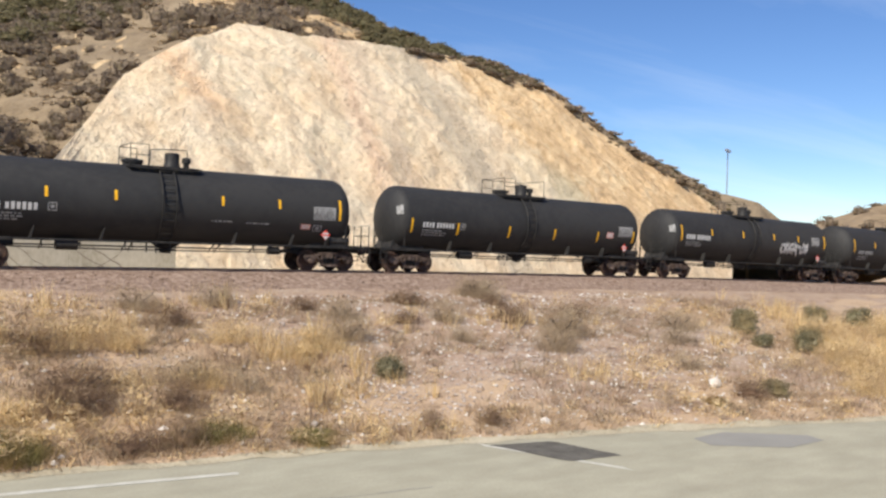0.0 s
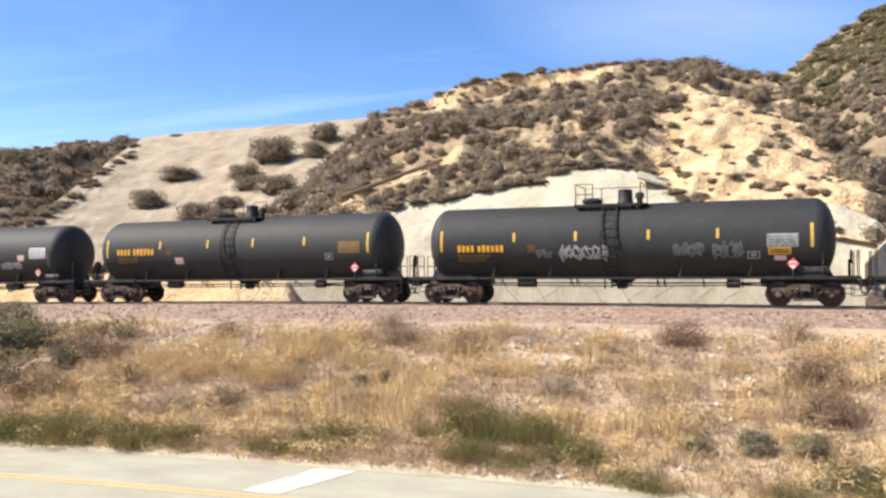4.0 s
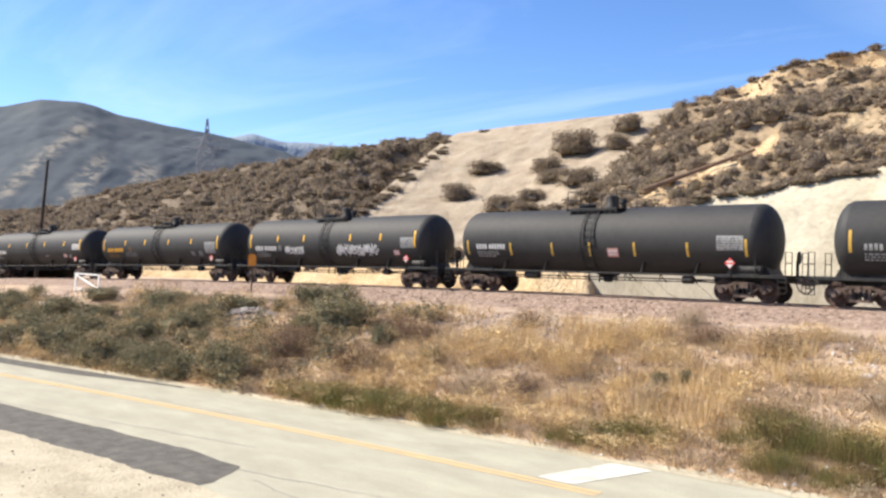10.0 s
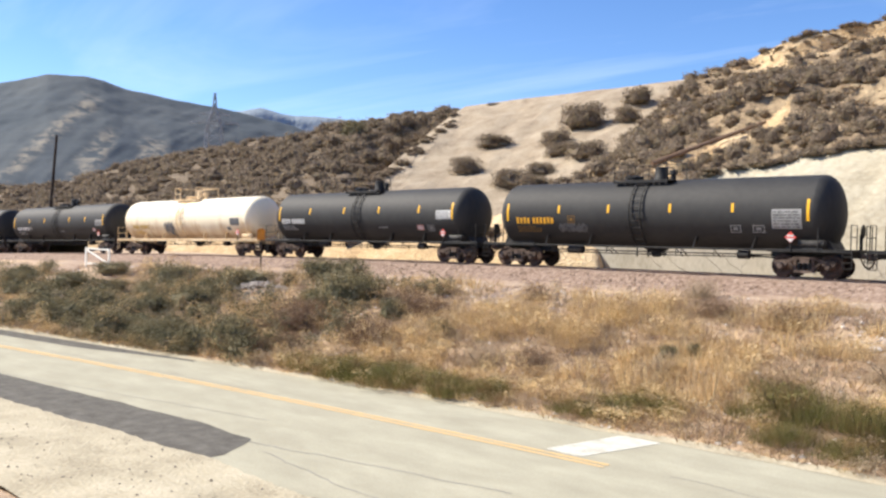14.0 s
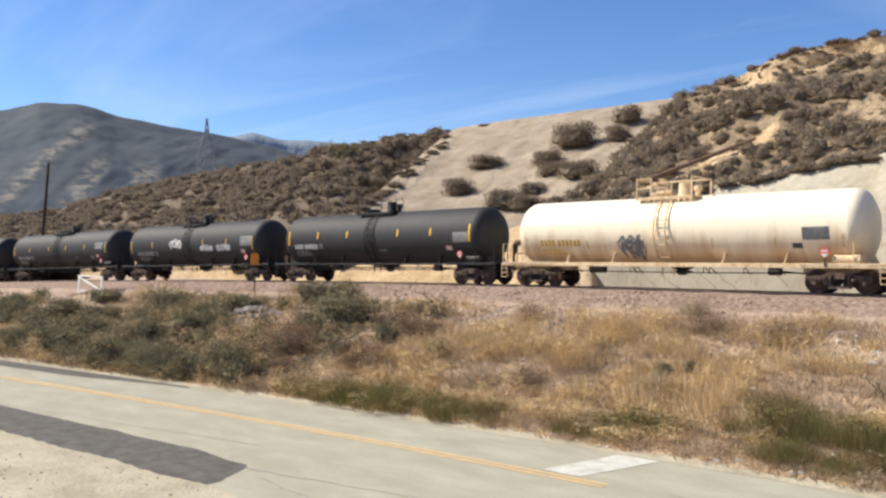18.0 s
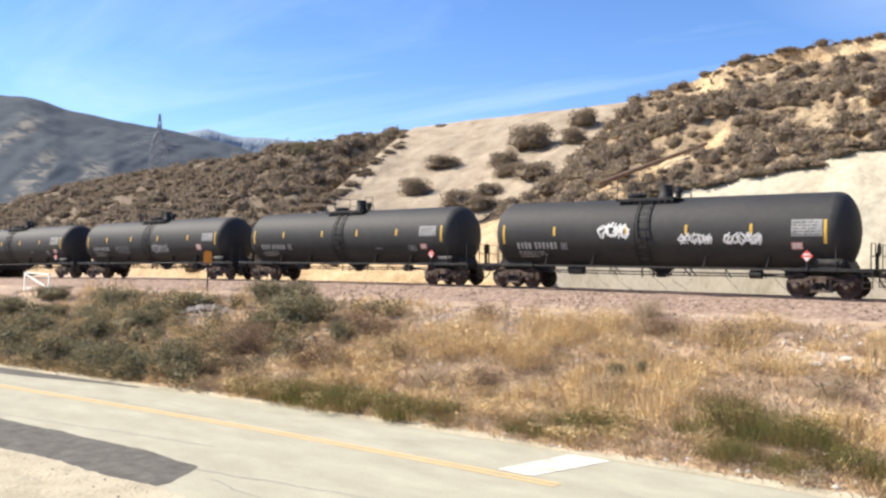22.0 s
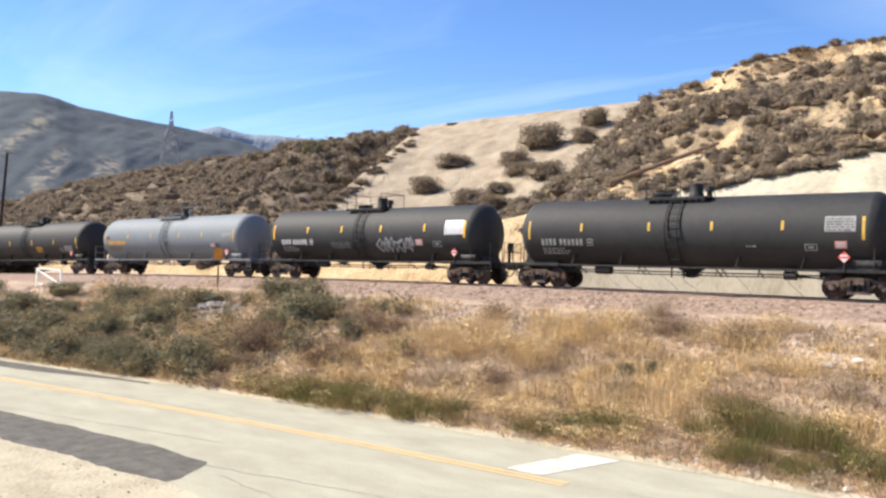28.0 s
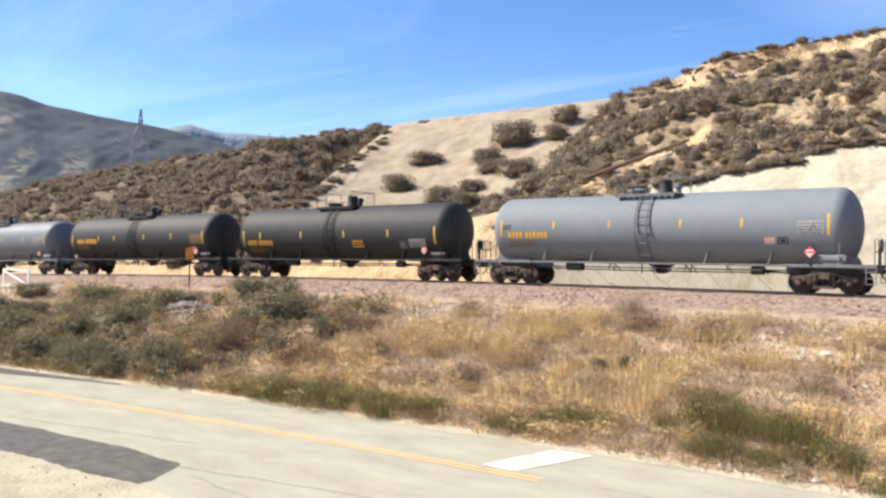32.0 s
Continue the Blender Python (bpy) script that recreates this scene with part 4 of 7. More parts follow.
def decal(bm, x0, x1, z0, z1, lift=0.006, lean=0.0):
    """A thin curved panel on the near flank."""
    n = max(1, int((z1 - z0) / 0.12) + 1)
    rows = []
    for i in range(n + 1):
        z = z0 + (z1 - z0) * i / n
        rows.append([bm.verts.new(on_shell(x + lean * (z - z0), z, lift)) for x in (x0, x1)])
    for a, b in zip(rows, rows[1:]):
        bm.faces.new((a[0], a[1], b[1], b[0]))
    return bm


def lettering(bm, x, z, count, size, rng, gap=()):
    """A line of small blocks, one for each character."""
    for i in range(count):
        w = size * 0.46
        if i not in gap:
            decal(bm, x, x + w * 0.9, z + size * 0.06 * rng.random(), z + size * (0.86 + 0.1 * rng.random()))
        x += w + size * 0.17
    return x


def small_print(bm, x, z, length, rows, rng, h=0.07):
    for r in range(rows):
        a = x
        while a < x + length * (0.7 + 0.3 * rng.random()):
            w = 0.06 + 0.16 * rng.random()
            decal(bm, a, a + w, z - r * h * 1.9, z - r * h * 1.9 + h)
            a += w + 0.05


STROKES = (
    ((0.1, 0), (0.15, 1)), ((0.85, 0), (0.8, 1)), ((0.1, 1), (0.5, 0.1), (0.9, 1)), ((0.9, 0.95), (0.2, 0.9), (0.15, 0.55), (0.8, 0.45), (0.85, 0.1), (0.1, 0.05)),
    ((0.15, 0), (0.12, 1), (0.75, 0.95), (0.8, 0.6), (0.2, 0.5)), ((0.9, 0.9), (0.3, 1), (0.08, 0.5), (0.3, 0), (0.9, 0.1)), ((0.05, 0.5), (0.95, 0.5)),
    ((0.15, 1), (0.12, 0.2), (0.5, 0), (0.85, 0.2), (0.85, 1)), ((0.1, 0), (0.45, 1), (0.9, 0)), ((0.2, 0.5), (0.9, 0.05)), ((0.5, 1), (0.1, 0.5), (0.5, 0), (0.9, 0.5), (0.5, 1)),
)


def ribbon(bm, pts, fat, lift):
    """A painted line of uneven width on the near flank through (x, z) pairs."""
    fine = []
    for (a, b), (c, e) in zip(pts, pts[1:]):
        n = max(2, int(math.hypot(c - a, e - b) / 0.1))
        fine += [(a + (c - a) * i / n, b + (e - b) * i / n) for i in range(n)]
    fine.append(pts[-1])
    rows = []
    for i, (a, b) in enumerate(fine):
        c, e = fine[min(i + 1, len(fine) - 1)], fine[max(i - 1, 0)]
        dx, dz = c[0] - e[0], c[1] - e[1]
        k = max(1e-6, math.hypot(dx, dz))
        w = fat * (0.45 + 0.25 * noise.noise((a * 5, b * 5, lift * 900)))
        rows.append((bm.verts.new(on_shell(a - dz / k * w, b + dx / k * w, lift)), bm.verts.new(on_shell(a + dz / k * w, b - dx / k * w, lift))))
    for (a, b), (c, e) in zip(rows, rows[1:]):
        bm.faces.new((a, b, e, c))


def scrawl(bm, x0, x1, z0, z1, rng, fat=0.05):
    """Sprayed strokes crowded side by side, which spell nothing."""
    h, x, lift = z1 - z0, x0, 0.008
    while x < x1 - 0.1:
        w = min(h * (0.55 + 0.4 * rng.random()), x1 - x)
        dz, lean = h * 0.12 * (rng.random() - 0.5), 0.25 * (rng.random() - 0.3)
        for st in rng.sample(STROKES, 3):
            a = rng.choice((-1, 1)) * (0.5 + 0.9 * rng.random())
            st = [(0.5 + (p - 0.5) * math.cos(a) - (q - 0.5) * math.sin(a), 0.5 + (p - 0.5) * math.sin(a) + (q - 0.5) * math.cos(a)) for p, q in st]
            pts = [(x + w * (p + 0.1 * (rng.random() - 0.5)) + lean * w * q, z0 + dz + h * (q + 0.1 * (rng.random() - 0.5))) for p, q in st]
            lift = 0.008 + (lift + 0.0007 - 0.008) % 0.006
            ribbon(bm, pts, fat, lift)
        x += w * (0.6 + 0.3 * rng.random())


def wheelset_mesh():
    bm = bmesh.new()
    for s in (-1, 1):
        y = s * 0.755
        prof = [(y - s * 0.075, 0.30), (y - s * 0.075, R_WHEEL + 0.03), (y - s * 0.045, R_WHEEL + 0.028), (y - s * 0.03, R_WHEEL), (y + s * 0.06, R_WHEEL - 0.005), (y + s * 0.06, 0.36), (y + s * 0.03, 0.33), (y + s * 0.02, 0.16), (y + s * 0.09, 0.14), (y + s * 0.09, 0.05)]
        lathe(bm, prof, 16, "y")
        for k in range(3):                            # worn marks on the plate
            a = k * 2.094
            rod(bm, (0.24 * math.cos(a), y + s * 0.015, 0.24 * math.sin(a)), (0.24 * math.cos(a), y + s * 0.032, 0.24 * math.sin(a)), 0.045, 8)
    rod(bm, (0, -1.0, 0), (0, 1.0, 0), 0.075, 10)
    return bm


def side_frame(bm, y):
    """The cast side frame: arched top chord, drooping bottom chord, open windows."""
    t = 0.055
    top = [(-1.18, 0.60), (-1.12, 0.68), (-0.66, 0.70), (-0.4, 0.82), (0.4, 0.82), (0.66, 0.70), (1.12, 0.68), (1.18, 0.60), (1.16, 0.52), (0.62, 0.58), (0.38, 0.70), (-0.38, 0.70), (-0.62, 0.58), (-1.16, 0.52)]
    plate(bm, top, y - t, y + t)
    for s in (-1, 1):
        plate(bm, [(s * 0.66, 0.62), (s * 0.40, 0.30), (s * 0.26, 0.22), (s * 0.26, 0.34), (s * 0.36, 0.42), (s * 0.53, 0.62)][::s], y - t, y + t)
        plate(bm, [(s * 0.28, 0.72), (s * 0.38, 0.72), (s * 0.40, 0.30), (s * 0.28, 0.26)][::s], y - t * 1.3, y + t * 1.3)
        plate(bm, [(s * 1.15, 0.60), (s * 1.10, 0.44), (s * 1.02, 0.40), (s * 0.76, 0.40), (s * 0.68, 0.46), (s * 0.64, 0.62)][::s], y - t * 1.2, y + t * 1.2)
        rod(bm, (s * AXLE, y - 0.14, R_WHEEL), (s * AXLE, y + 0.06, R_WHEEL), 0.125, 14)
        rod(bm, (s * AXLE, y - 0.17, R_WHEEL), (s * AXLE, y - 0.13, R_WHEEL), 0.085, 12)
    plate(bm, [(-0.42, 0.20), (0.42, 0.20), (0.34, 0.31), (-0.34, 0.31)], y - t * 1.6, y + t * 1.6)
    return bm


def spring(bm, x, y):
    """A coil seen as a stack of turns."""
    prof = [(0.30, 0.02)]
    for k in range(5):
        prof += [(0.31 + 0.055 * k, 0.055), (0.33 + 0.055 * k, 0.075), (0.345 + 0.055 * k, 0.075)]
    return lathe(bm, prof + [(0.60, 0.02)], 6, "z", (x, y, 0))


def build_bogie(parent, x):
    bg = new("bogie")
    bg.parent = parent
    bg.matrix_basis = pose(x, 0, 0)
    part("bolster", box(bmesh.new(), -0.2, 0.2, -1.05, 1.05, 0.55, 0.80, 0.03), M_BOGIE, bg)
    for y in (-1.0, 1.0):
        part("side_frame", side_frame(bmesh.new(), y), M_BOGIE, bg, "dusty cast iron side frame", 40)
        for x_ in (-0.19, 0, 0.19):
            part("spring", spring(bmesh.new(), x_, y - 0.05), M_DARK, bg)
    for a in (-AXLE, AXLE):
        if "w" not in MESHES:
            w = part("wheelset", wheelset_mesh(), M_WHEEL, bg, "rusty steel wheelset", 40)
            MESHES["w"] = w.data
        else:
            w = new("wheelset", MESHES["w"])
            w.parent = bg
            tagged(w, "rusty steel wheelset")
        w.matrix_basis = pose(a, 0, R_WHEEL)
    bm = bmesh.new()
    for a in (-0.38, 0.38):
        box(bm, a - 0.05, a + 0.05, -0.8, 0.8, 0.36, 0.50, 0.02)
    part("brake_beam", bm, M_DARK, bg)
    return bg


MESHES = {}


def build_car(paint_m, iron_m, full_sill=False, variant=0):
    """One tank car at its pose on the track: x along the train, y away from the road, z up from the rail heads."""
    car = new("tank_car")
    prof = [(-HALF + HEAD * (1 - math.cos(a)), R_TANK * math.sin(a)) for a in (0.02, 0.18, 0.36, 0.56, 0.78, 1.0, 1.2, 1.4, math.pi / 2)]
    for s in (-1, 1):
        bm = lathe(bmesh.new(), [(s * -a, r) for a, r in prof], 56, "x", (0, 0, Z_TANK))
        part("tank_head", bm, paint_m, car, "", 50)
    xs = span(-HALF + HEAD, HALF - HEAD, 2.2)
    barrel = []
    for i, x in enumerate(xs):
        barrel.append((x, R_TANK))
    part("tank_shell", lathe(bmesh.new(), barrel, 64, "x", (0, 0, Z_TANK)), paint_m, car, "", 50)
    for s in (-1, 1):
        # stub sill, coupler, deck and end rails
        bm = bmesh.new()
        box(bm, min(s * 5.4, s * 8.75), max(s * 5.4, s * 8.75), -0.34, 0.34, 0.80, 1.12, 0.03)
        part("stub_sill", bm, iron_m, car)
        bm = bmesh.new()
        box(bm, min(s * 8.7, s * 9.0), max(s * 8.7, s * 9.0), -0.11, 0.11, 0.78, 0.98, 0.02)
        plate(bm, [(s * 8.95, 0.72), (s * 9.12, 0.72), (s * 9.16, 0.86), (s * 9.12, 1.02), (s * 8.95, 1.02)], -0.18, 0.14)
        bent(bm, [(s * 8.75, -0.3, 0.85), (s * 8.9, -0.34, 0.55), (s * 9.05, -0.3, 0.42), (s * 9.1, -0.22, 0.40)], 0.028)
        part("coupler", bm, M_BOGIE, car, "dusty iron knuckle coupler with air hose")
        bm = bmesh.new()
        plate(bm, [(s * 5.9, 1.0), (s * 8.0, 1.0), (s * 7.6, 1.75), (s * 7.3, 1.35), (s * 6.8, 1.18), (s * 6.3, 1.35)][::s], -0.75, 0.75)
        part("saddle", bm, iron_m, car)
        bm = bmesh.new()
        box(bm, min(s * 8.25, s * 8.78), max(s * 8.25, s * 8.78), -1.42, 1.42, 1.06, 1.13, 0.015)
        for y in (-1.42, 1.36):
            box(bm, min(s * 5.6, s * 8.78), max(s * 5.6, s * 8.78), y, y + 0.06, 1.0, 1.12, 0.01)
        part("end_deck", bm, iron_m, car)
        for y in (-1.38, 1.38):
            bm = bmesh.new()
            bent(bm, [(s * 8.72, y, 1.1), (s * 8.72, y, 2.05), (s * 8.72, y * 0.45, 2.05), (s * 8.72, y * 0.45, 1.1)], 0.022)
            rod(bm, (s * 8.72, y, 1.6), (s * 8.72, y * 0.45, 1.6), 0.02, 6)
            part("end_railing", bm, iron_m, car)
            part("grab_post", rod(bmesh.new(), (s * 7.55, y * 1.02, 1.1), (s * 7.55, y * 1.0, 1.95), 0.024, 6), iron_m, car)
            bm = bmesh.new()
            for k in range(3):
                rod(bm, (s * 8.45, y * 1.02, 0.42 + 0.22 * k), (s * 8.78, y * 1.02, 0.42 + 0.22 * k), 0.016, 6)
            rod(bm, (s * 8.45, y * 1.02, 0.42), (s * 8.45, y * 1.02, 1.08), 0.018, 6)
            rod(bm, (s * 8.78, y * 1.02, 0.42), (s * 8.78, y * 1.02, 1.08), 0.018, 6)
            part("corner_step", bm, iron_m, car)
        build_bogie(car, s * TRUCK)
    # running pipe along the belly and its hangers
    bm = bmesh.new()
    if full_sill:
        for y in (-1.42, 1.34):
            box(bm, -8.6, 8.6, y, y + 0.08, 0.98, 1.16, 0.01)
    else:
        for y in (-1.36, 1.32):
            box(bm, -5.7, 5.7, y, y + 0.05, 1.02, 1.10, 0.01)
        bent(bm, [(-5.7, -0.45, 0.86), (5.7, -0.45, 0.86)], 0.03)
    part("side_sill", bm, iron_m, car)
    bm = bmesh.new()
    bent(bm, [(-6.0, -0.6, 0.78), (-2.2, -0.6, 0.74), (1.5, -0.6, 0.74), (6.0, -0.6, 0.78)], 0.025)
    part("brake_pipe", bm, M_DARK, car)
    for x in (-4.6, -3.3, -1.7, -1.45, 1.7, 1.95, 3.4, 4.8):
        bm = bmesh.new()
        rod(bm, (x, -1.33, 1.08), (x, -0.62, 0.70), 0.022, 6)
        rod(bm, (x, -1.28, 1.04), (x, -1.28, 0.74), 0.018, 6)
        part("pipe_hanger", bm, M_DARK, car)
    for x in (-5.0, -2.6, 2.5, 5.0):
        bm = bmesh.new()
        plate(bm, [(x - 0.05, 1.05), (x + 0.03, 1.05), (x + 0.16, 1.55), (x + 0.13, 1.55)], -1.36, -1.12)
        part("shell_bracket", bm, iron_m, car)
    bm = bmesh.new()
    lathe(bm, [(0.62, 0.14), (0.66, 0.22), (0.82, 0.24), (0.95, 0.5), (1.06, 0.62)], 18, "z", (0.15, 0, 0))
    box(bm, -0.2, 0.5, -0.3, 0.3, 0.72, 0.8, 0.02)
    part("bottom_outlet", bm, M_DARK, car, "", 40)
    bm = lathe(bmesh.new(), [(-4.1, 0.05), (-4.05, 0.2), (-3.3, 0.2), (-3.25, 0.05)], 16, "x", (0, -0.7, 0.88))
    part("air_reservoir", bm, M_DARK, car, "", 40)
    bm = lathe(bmesh.new(), [(4.2, 0.05), (4.22, 0.17), (4.7, 0.17), (4.74, 0.05)], 16, "x", (0, -0.75, 0.84))
    rod(bm, (4.7, -0.75, 0.84), (5.9, -0.7, 0.72), 0.03, 6)
    part("brake_cylinder", bm, M_DARK, car, "", 40)
    bm = lathe(bmesh.new(), [(6.75, 0.05), (6.8, 0.17), (7.75, 0.17), (7.8, 0.05)], 14, "x", (0, -1.2, 1.32))
    box(bm, 6.85, 7.7, -1.32, -1.05, 1.12, 1.2)
    part("relay_tank", bm, iron_m, car, "", 40)
    # platform over the crown
    top = Z_TANK + R_TANK
    bm = bmesh.new()
    px0, px1 = -1.6, 1.1
    for y in (-1.0, 0.92):
        box(bm, px0, px1, y, y + 0.08, top - 0.16, top - 0.03, 0.01)
    for i in range(10):
        x = px0 + 0.12 + i * 0.285
        for y0, y1 in ((-0.92, -0.5), (0.5, 0.92)):
            box(bm, x, x + 0.2, y0, y1, top - 0.08, top - 0.04)
    for x in (px0, px1 - 0.08):
        box(bm, x, x + 0.08, -1.0, 1.0, top - 0.10, top - 0.02)
    part("crown_platform", bm, iron_m, car)
    bm = bmesh.new()
    hi, y0, y1 = top + 0.78, -0.97, 0.97
    thick_ = 0.045 if full_sill else 0.022
    for y in (y0, y1):                               # a hoop beside the ladder head
        bent(bm, [(px0 + 0.06, y, top - 0.1), (px0 + 0.06, y, hi), (px0 + 0.75, y, hi), (px0 + 0.75, y, top - 0.1)], thick_)
        bent(bm, [(px0 + 0.06, y, top + 0.36), (px0 + 0.75, y, top + 0.36)], thick_ * 0.8)
    bent(bm, [(px0 + 0.06, y0, hi), (px0 + 0.06, y1, hi)], thick_ * 0.9)
    if full_sill or variant % 2:
        bent(bm, [(px1 - 0.06, y0, top - 0.1), (px1 - 0.06, y0, hi), (px1 - 0.06, y1, hi), (px1 - 0.06, y1, top - 0.1)], thick_)
        bent(bm, [(px0 + 0.75, y1, hi), (px1 - 0.06, y1, hi)], thick_ * 0.9)
    else:
        bent(bm, [(-0.35, y1, top - 0.1), (-0.3, y1, hi), (0.3, 0.3, hi), (px1 - 0.15, 0.2, hi), (px1 - 0.06, 0.2, top)], thick_)
    part("platform_railing", bm, iron_m, car)
    bm = lathe(bmesh.new(), [(top - 0.12, 0.36), (top + 0.1, 0.36), (top + 0.12, 0.42), (top + 0.17, 0.42), (top + 0.24, 0.3), (top + 0.26, 0.05)], 24, "z", (-1.25 + 0.2 * variant, 0, 0))
    manway = part("manway", bm, iron_m, car, "", 40)
    for k in range(8):
        a = k * math.pi / 4
        bm = bmesh.new()
        rod(bm, (-1.25 + 0.2 * variant + 0.4 * math.cos(a), 0.4 * math.sin(a), top + 0.08), (-1.25 + 0.2 * variant + 0.4 * math.cos(a), 0.4 * math.sin(a), top + 0.24), 0.028, 6)
        part("bolt", bm, iron_m, manway)
    bm = lathe(bmesh.new(), [(top - 0.1, 0.32), (top + 0.12, 0.32), (top + 0.16, 0.29), (top + 0.56, 0.29), (top + 0.60, 0.24), (top + 0.62, 0.05)], 20, "z", (0.3, 0, 0))
    part("valve_housing", bm, M_DARK if iron_m is not M_TANIRON else iron_m, car, "", 40)
    bm = lathe(bmesh.new(), [(top - 0.1, 0.12), (top + 0.22, 0.12), (top + 0.24, 0.19), (top + 0.44, 0.17), (top + 0.47, 0.05)], 14, "z", (0.88, 0, 0))
    part("relief_valve", bm, iron_m, car, "", 40)
    # ladders over both flanks
    for sy in (-1, 1):
        arc = [radians(a) for a in range(-62, 71, 11)]
        line = [(sy * (R_TANK + 0.10) * math.cos(a), Z_TANK + (R_TANK + 0.10) * math.sin(a)) for a in arc]
        line = [(line[0][0] * 1.0, 0.62)] + line
        lx0, lx1 = -0.42, 0.12
        ladder = new("ladder")
        ladder.parent = car
        for x in (lx0, lx1):
            part("ladder_rail", bent(bmesh.new(), [(x, y, z) for y, z in line], 0.034), iron_m, ladder)
        for (ya, za), (yb, zb) in zip(line, line[1:]):
            part("rung", rod(bmesh.new(), (lx0, (ya + yb) / 2, (za + zb) / 2), (lx1, (ya + yb) / 2, (za + zb) / 2), 0.018, 6), iron_m, ladder)
    # hand brake at one end
    bm = lathe(bmesh.new(), [(-0.02, 0.22), (0.0, 0.27), (0.03, 0.27), (0.05, 0.22)], 18, "x", (8.6, 0.55, 1.85))
    box(bm, 8.5, 8.6, 0.47, 0.63, 1.12, 1.75, 0.02)
    part("hand_brake", bm, iron_m, car, "", 40)
    return car


def frame_mark(bm, x0, x1, z0, z1, t=0.035):
    """A stencilled outline with a block inside."""
    for a, b, c, d in ((x0, x1, z0, z0 + t), (x0, x1, z1 - t, z1), (x0, x0 + t, z0 + t, z1 - t), (x1 - t, x1, z0 + t, z1 - t)):
        decal(bm, a, b, c, d)
    decal(bm, x0 + 0.28 * (x1 - x0), x1 - 0.28 * (x1 - x0), z0 + 0.3 * (z1 - z0), z1 - 0.3 * (z1 - z0), 0.008)
    return bm


def dress(car, rng, kind, letters, tape, ends, mids, name, panel, panel_m, more):
    """Stripes, stencils, panels and painted scrawl of one car; lengths along it from its middle, heights over the rails."""
    z0, z1 = ends
    stripes = [(-7.2, z0, z1), (7.2, z0, z1)] + [(x, z0 + 0.45 * (z1 - z0) * (z1 - z0 > 0.75) - 0.02, z1 - 0.12) for x in mids]
    for x, a, b in stripes:
        part("reflective_stripe", decal(bmesh.new(), x - 0.055, x + 0.055, a, b), tape, car)
    a, b, z = name
    size = (b - a) / 6.75                                     # ten characters and a gap
    bm = bmesh.new()
    nx = lettering(bm, a, z, 4, size, rng)
    part("lettering", bm, letters, car, "line of stencilled characters")
    bm = bmesh.new()
    lettering(bm, nx + size * 0.35, z, 6, size, rng)
    part("lettering", bm, letters, car, "line of stencilled characters")
    small = M_AMBER_DIM if letters is M_AMBER else letters if kind == "w" else M_DULL
    bm = bmesh.new()
    small_print(bm, a, z - 0.16, 1.5, 3, rng, 0.055)
    tagged(part("small_stencil", bm, small, car), "", kind="stuff")
    # test panel
    p0, p1, q0, q1 = panel
    pn = part("test_panel", decal(bmesh.new(), p0, p1, q0, q1), panel_m, car, "pale stencilled test panel")
    bm = bmesh.new()
    n = max(3, int((q1 - q0) / 0.11))
    for k in range(n):
        x = p0 + 0.06
        while x < p1 - 0.15:
            w = min(0.08 + 0.2 * rng.random(), p1 - 0.05 - x)
            zz = q0 + 0.04 + (q1 - q0 - 0.06) * k / n
            decal(bm, x, x + w, zz, zz + 0.045, 0.009)
            x += w + 0.05
    tagged(part("panel_print", bm, M_FAINT, pn), "", kind="stuff")
    # warning diamond in its frame
    bm = plate(bmesh.new(), [(6.55, 1.36), (6.77, 1.58), (6.55, 1.80), (6.33, 1.58)], -1.47, -1.455)
    dm = part("warning_placard", bm, M_RED, car, "red and white warning diamond")
    bm = plate(bmesh.new(), [(6.55, 1.38), (6.70, 1.53), (6.40, 1.53)], -1.476, -1.471)
    plate(bm, [(6.42, 1.60), (6.68, 1.60), (6.68, 1.67), (6.42, 1.67)], -1.476, -1.471)
    part("placard_symbol", bm, M_WHITE, dm)
    part("placard_post", rod(bmesh.new(), (6.55, -1.44, 1.05), (6.55, -1.44, 1.64), 0.03, 6), M_DARK, car)
    for what, mat, x0, x1, h0, h1 in more:
        bm = bmesh.new()
        if what == "head":                                   # a stencilled patch on the leading head; spans in radians
            grid_ = [[bm.verts.new((-HALF + HEAD * (1 - math.cos(a)) - 0.008, -(R_TANK + 0.006) * math.sin(a) * math.cos(f_), Z_TANK + (R_TANK + 0.006) * math.sin(a) * math.sin(f_)))
                      for f_ in np.linspace(h0, h1, 5)] for a in np.linspace(x0, x1, 5)]
            for r0, r1 in zip(grid_, grid_[1:]):
                for q in range(4):
                    bm.faces.new((r0[q], r0[q + 1], r1[q + 1], r1[q]))
            part("head_patch", bm, mat, car, "pale stencilled patch")
            continue
        if what == "label":
            lb = part("red_label" if mat is M_PINK else "stencil_label", decal(bm, x0, x1, h0, h1), mat, car, "faded red label with pale print" if mat is M_PINK else "")
            bm = bmesh.new()
            for k in (0.22, 0.58):
                decal(bm, x0 + 0.05, x1 - 0.05, h0 + k * (h1 - h0), h0 + (k + 0.2) * (h1 - h0), 0.009)
            part("label_print", bm, M_WHITE if mat is M_PINK else M_DARK, lb)
        elif what == "box":
            part("stencil_box", frame_mark(bm, x0, x1, h0, h1), mat, car)
        elif what == "stripe":
            part("reflective_stripe", decal(bm, x0, x1, h0, h1), mat, car)
        elif what == "line":
            small_print(bm, x0, h0, x1 - x0, 1, rng, h1 - h0)
            tagged(part("small_stencil", bm, mat, car), "", kind="stuff")
        else:
            scrawl(bm, x0, x1, h0, h1, rng, 0.085 if mat is M_FAINT else 0.06 if h1 - h0 < 0.45 else 0.075)
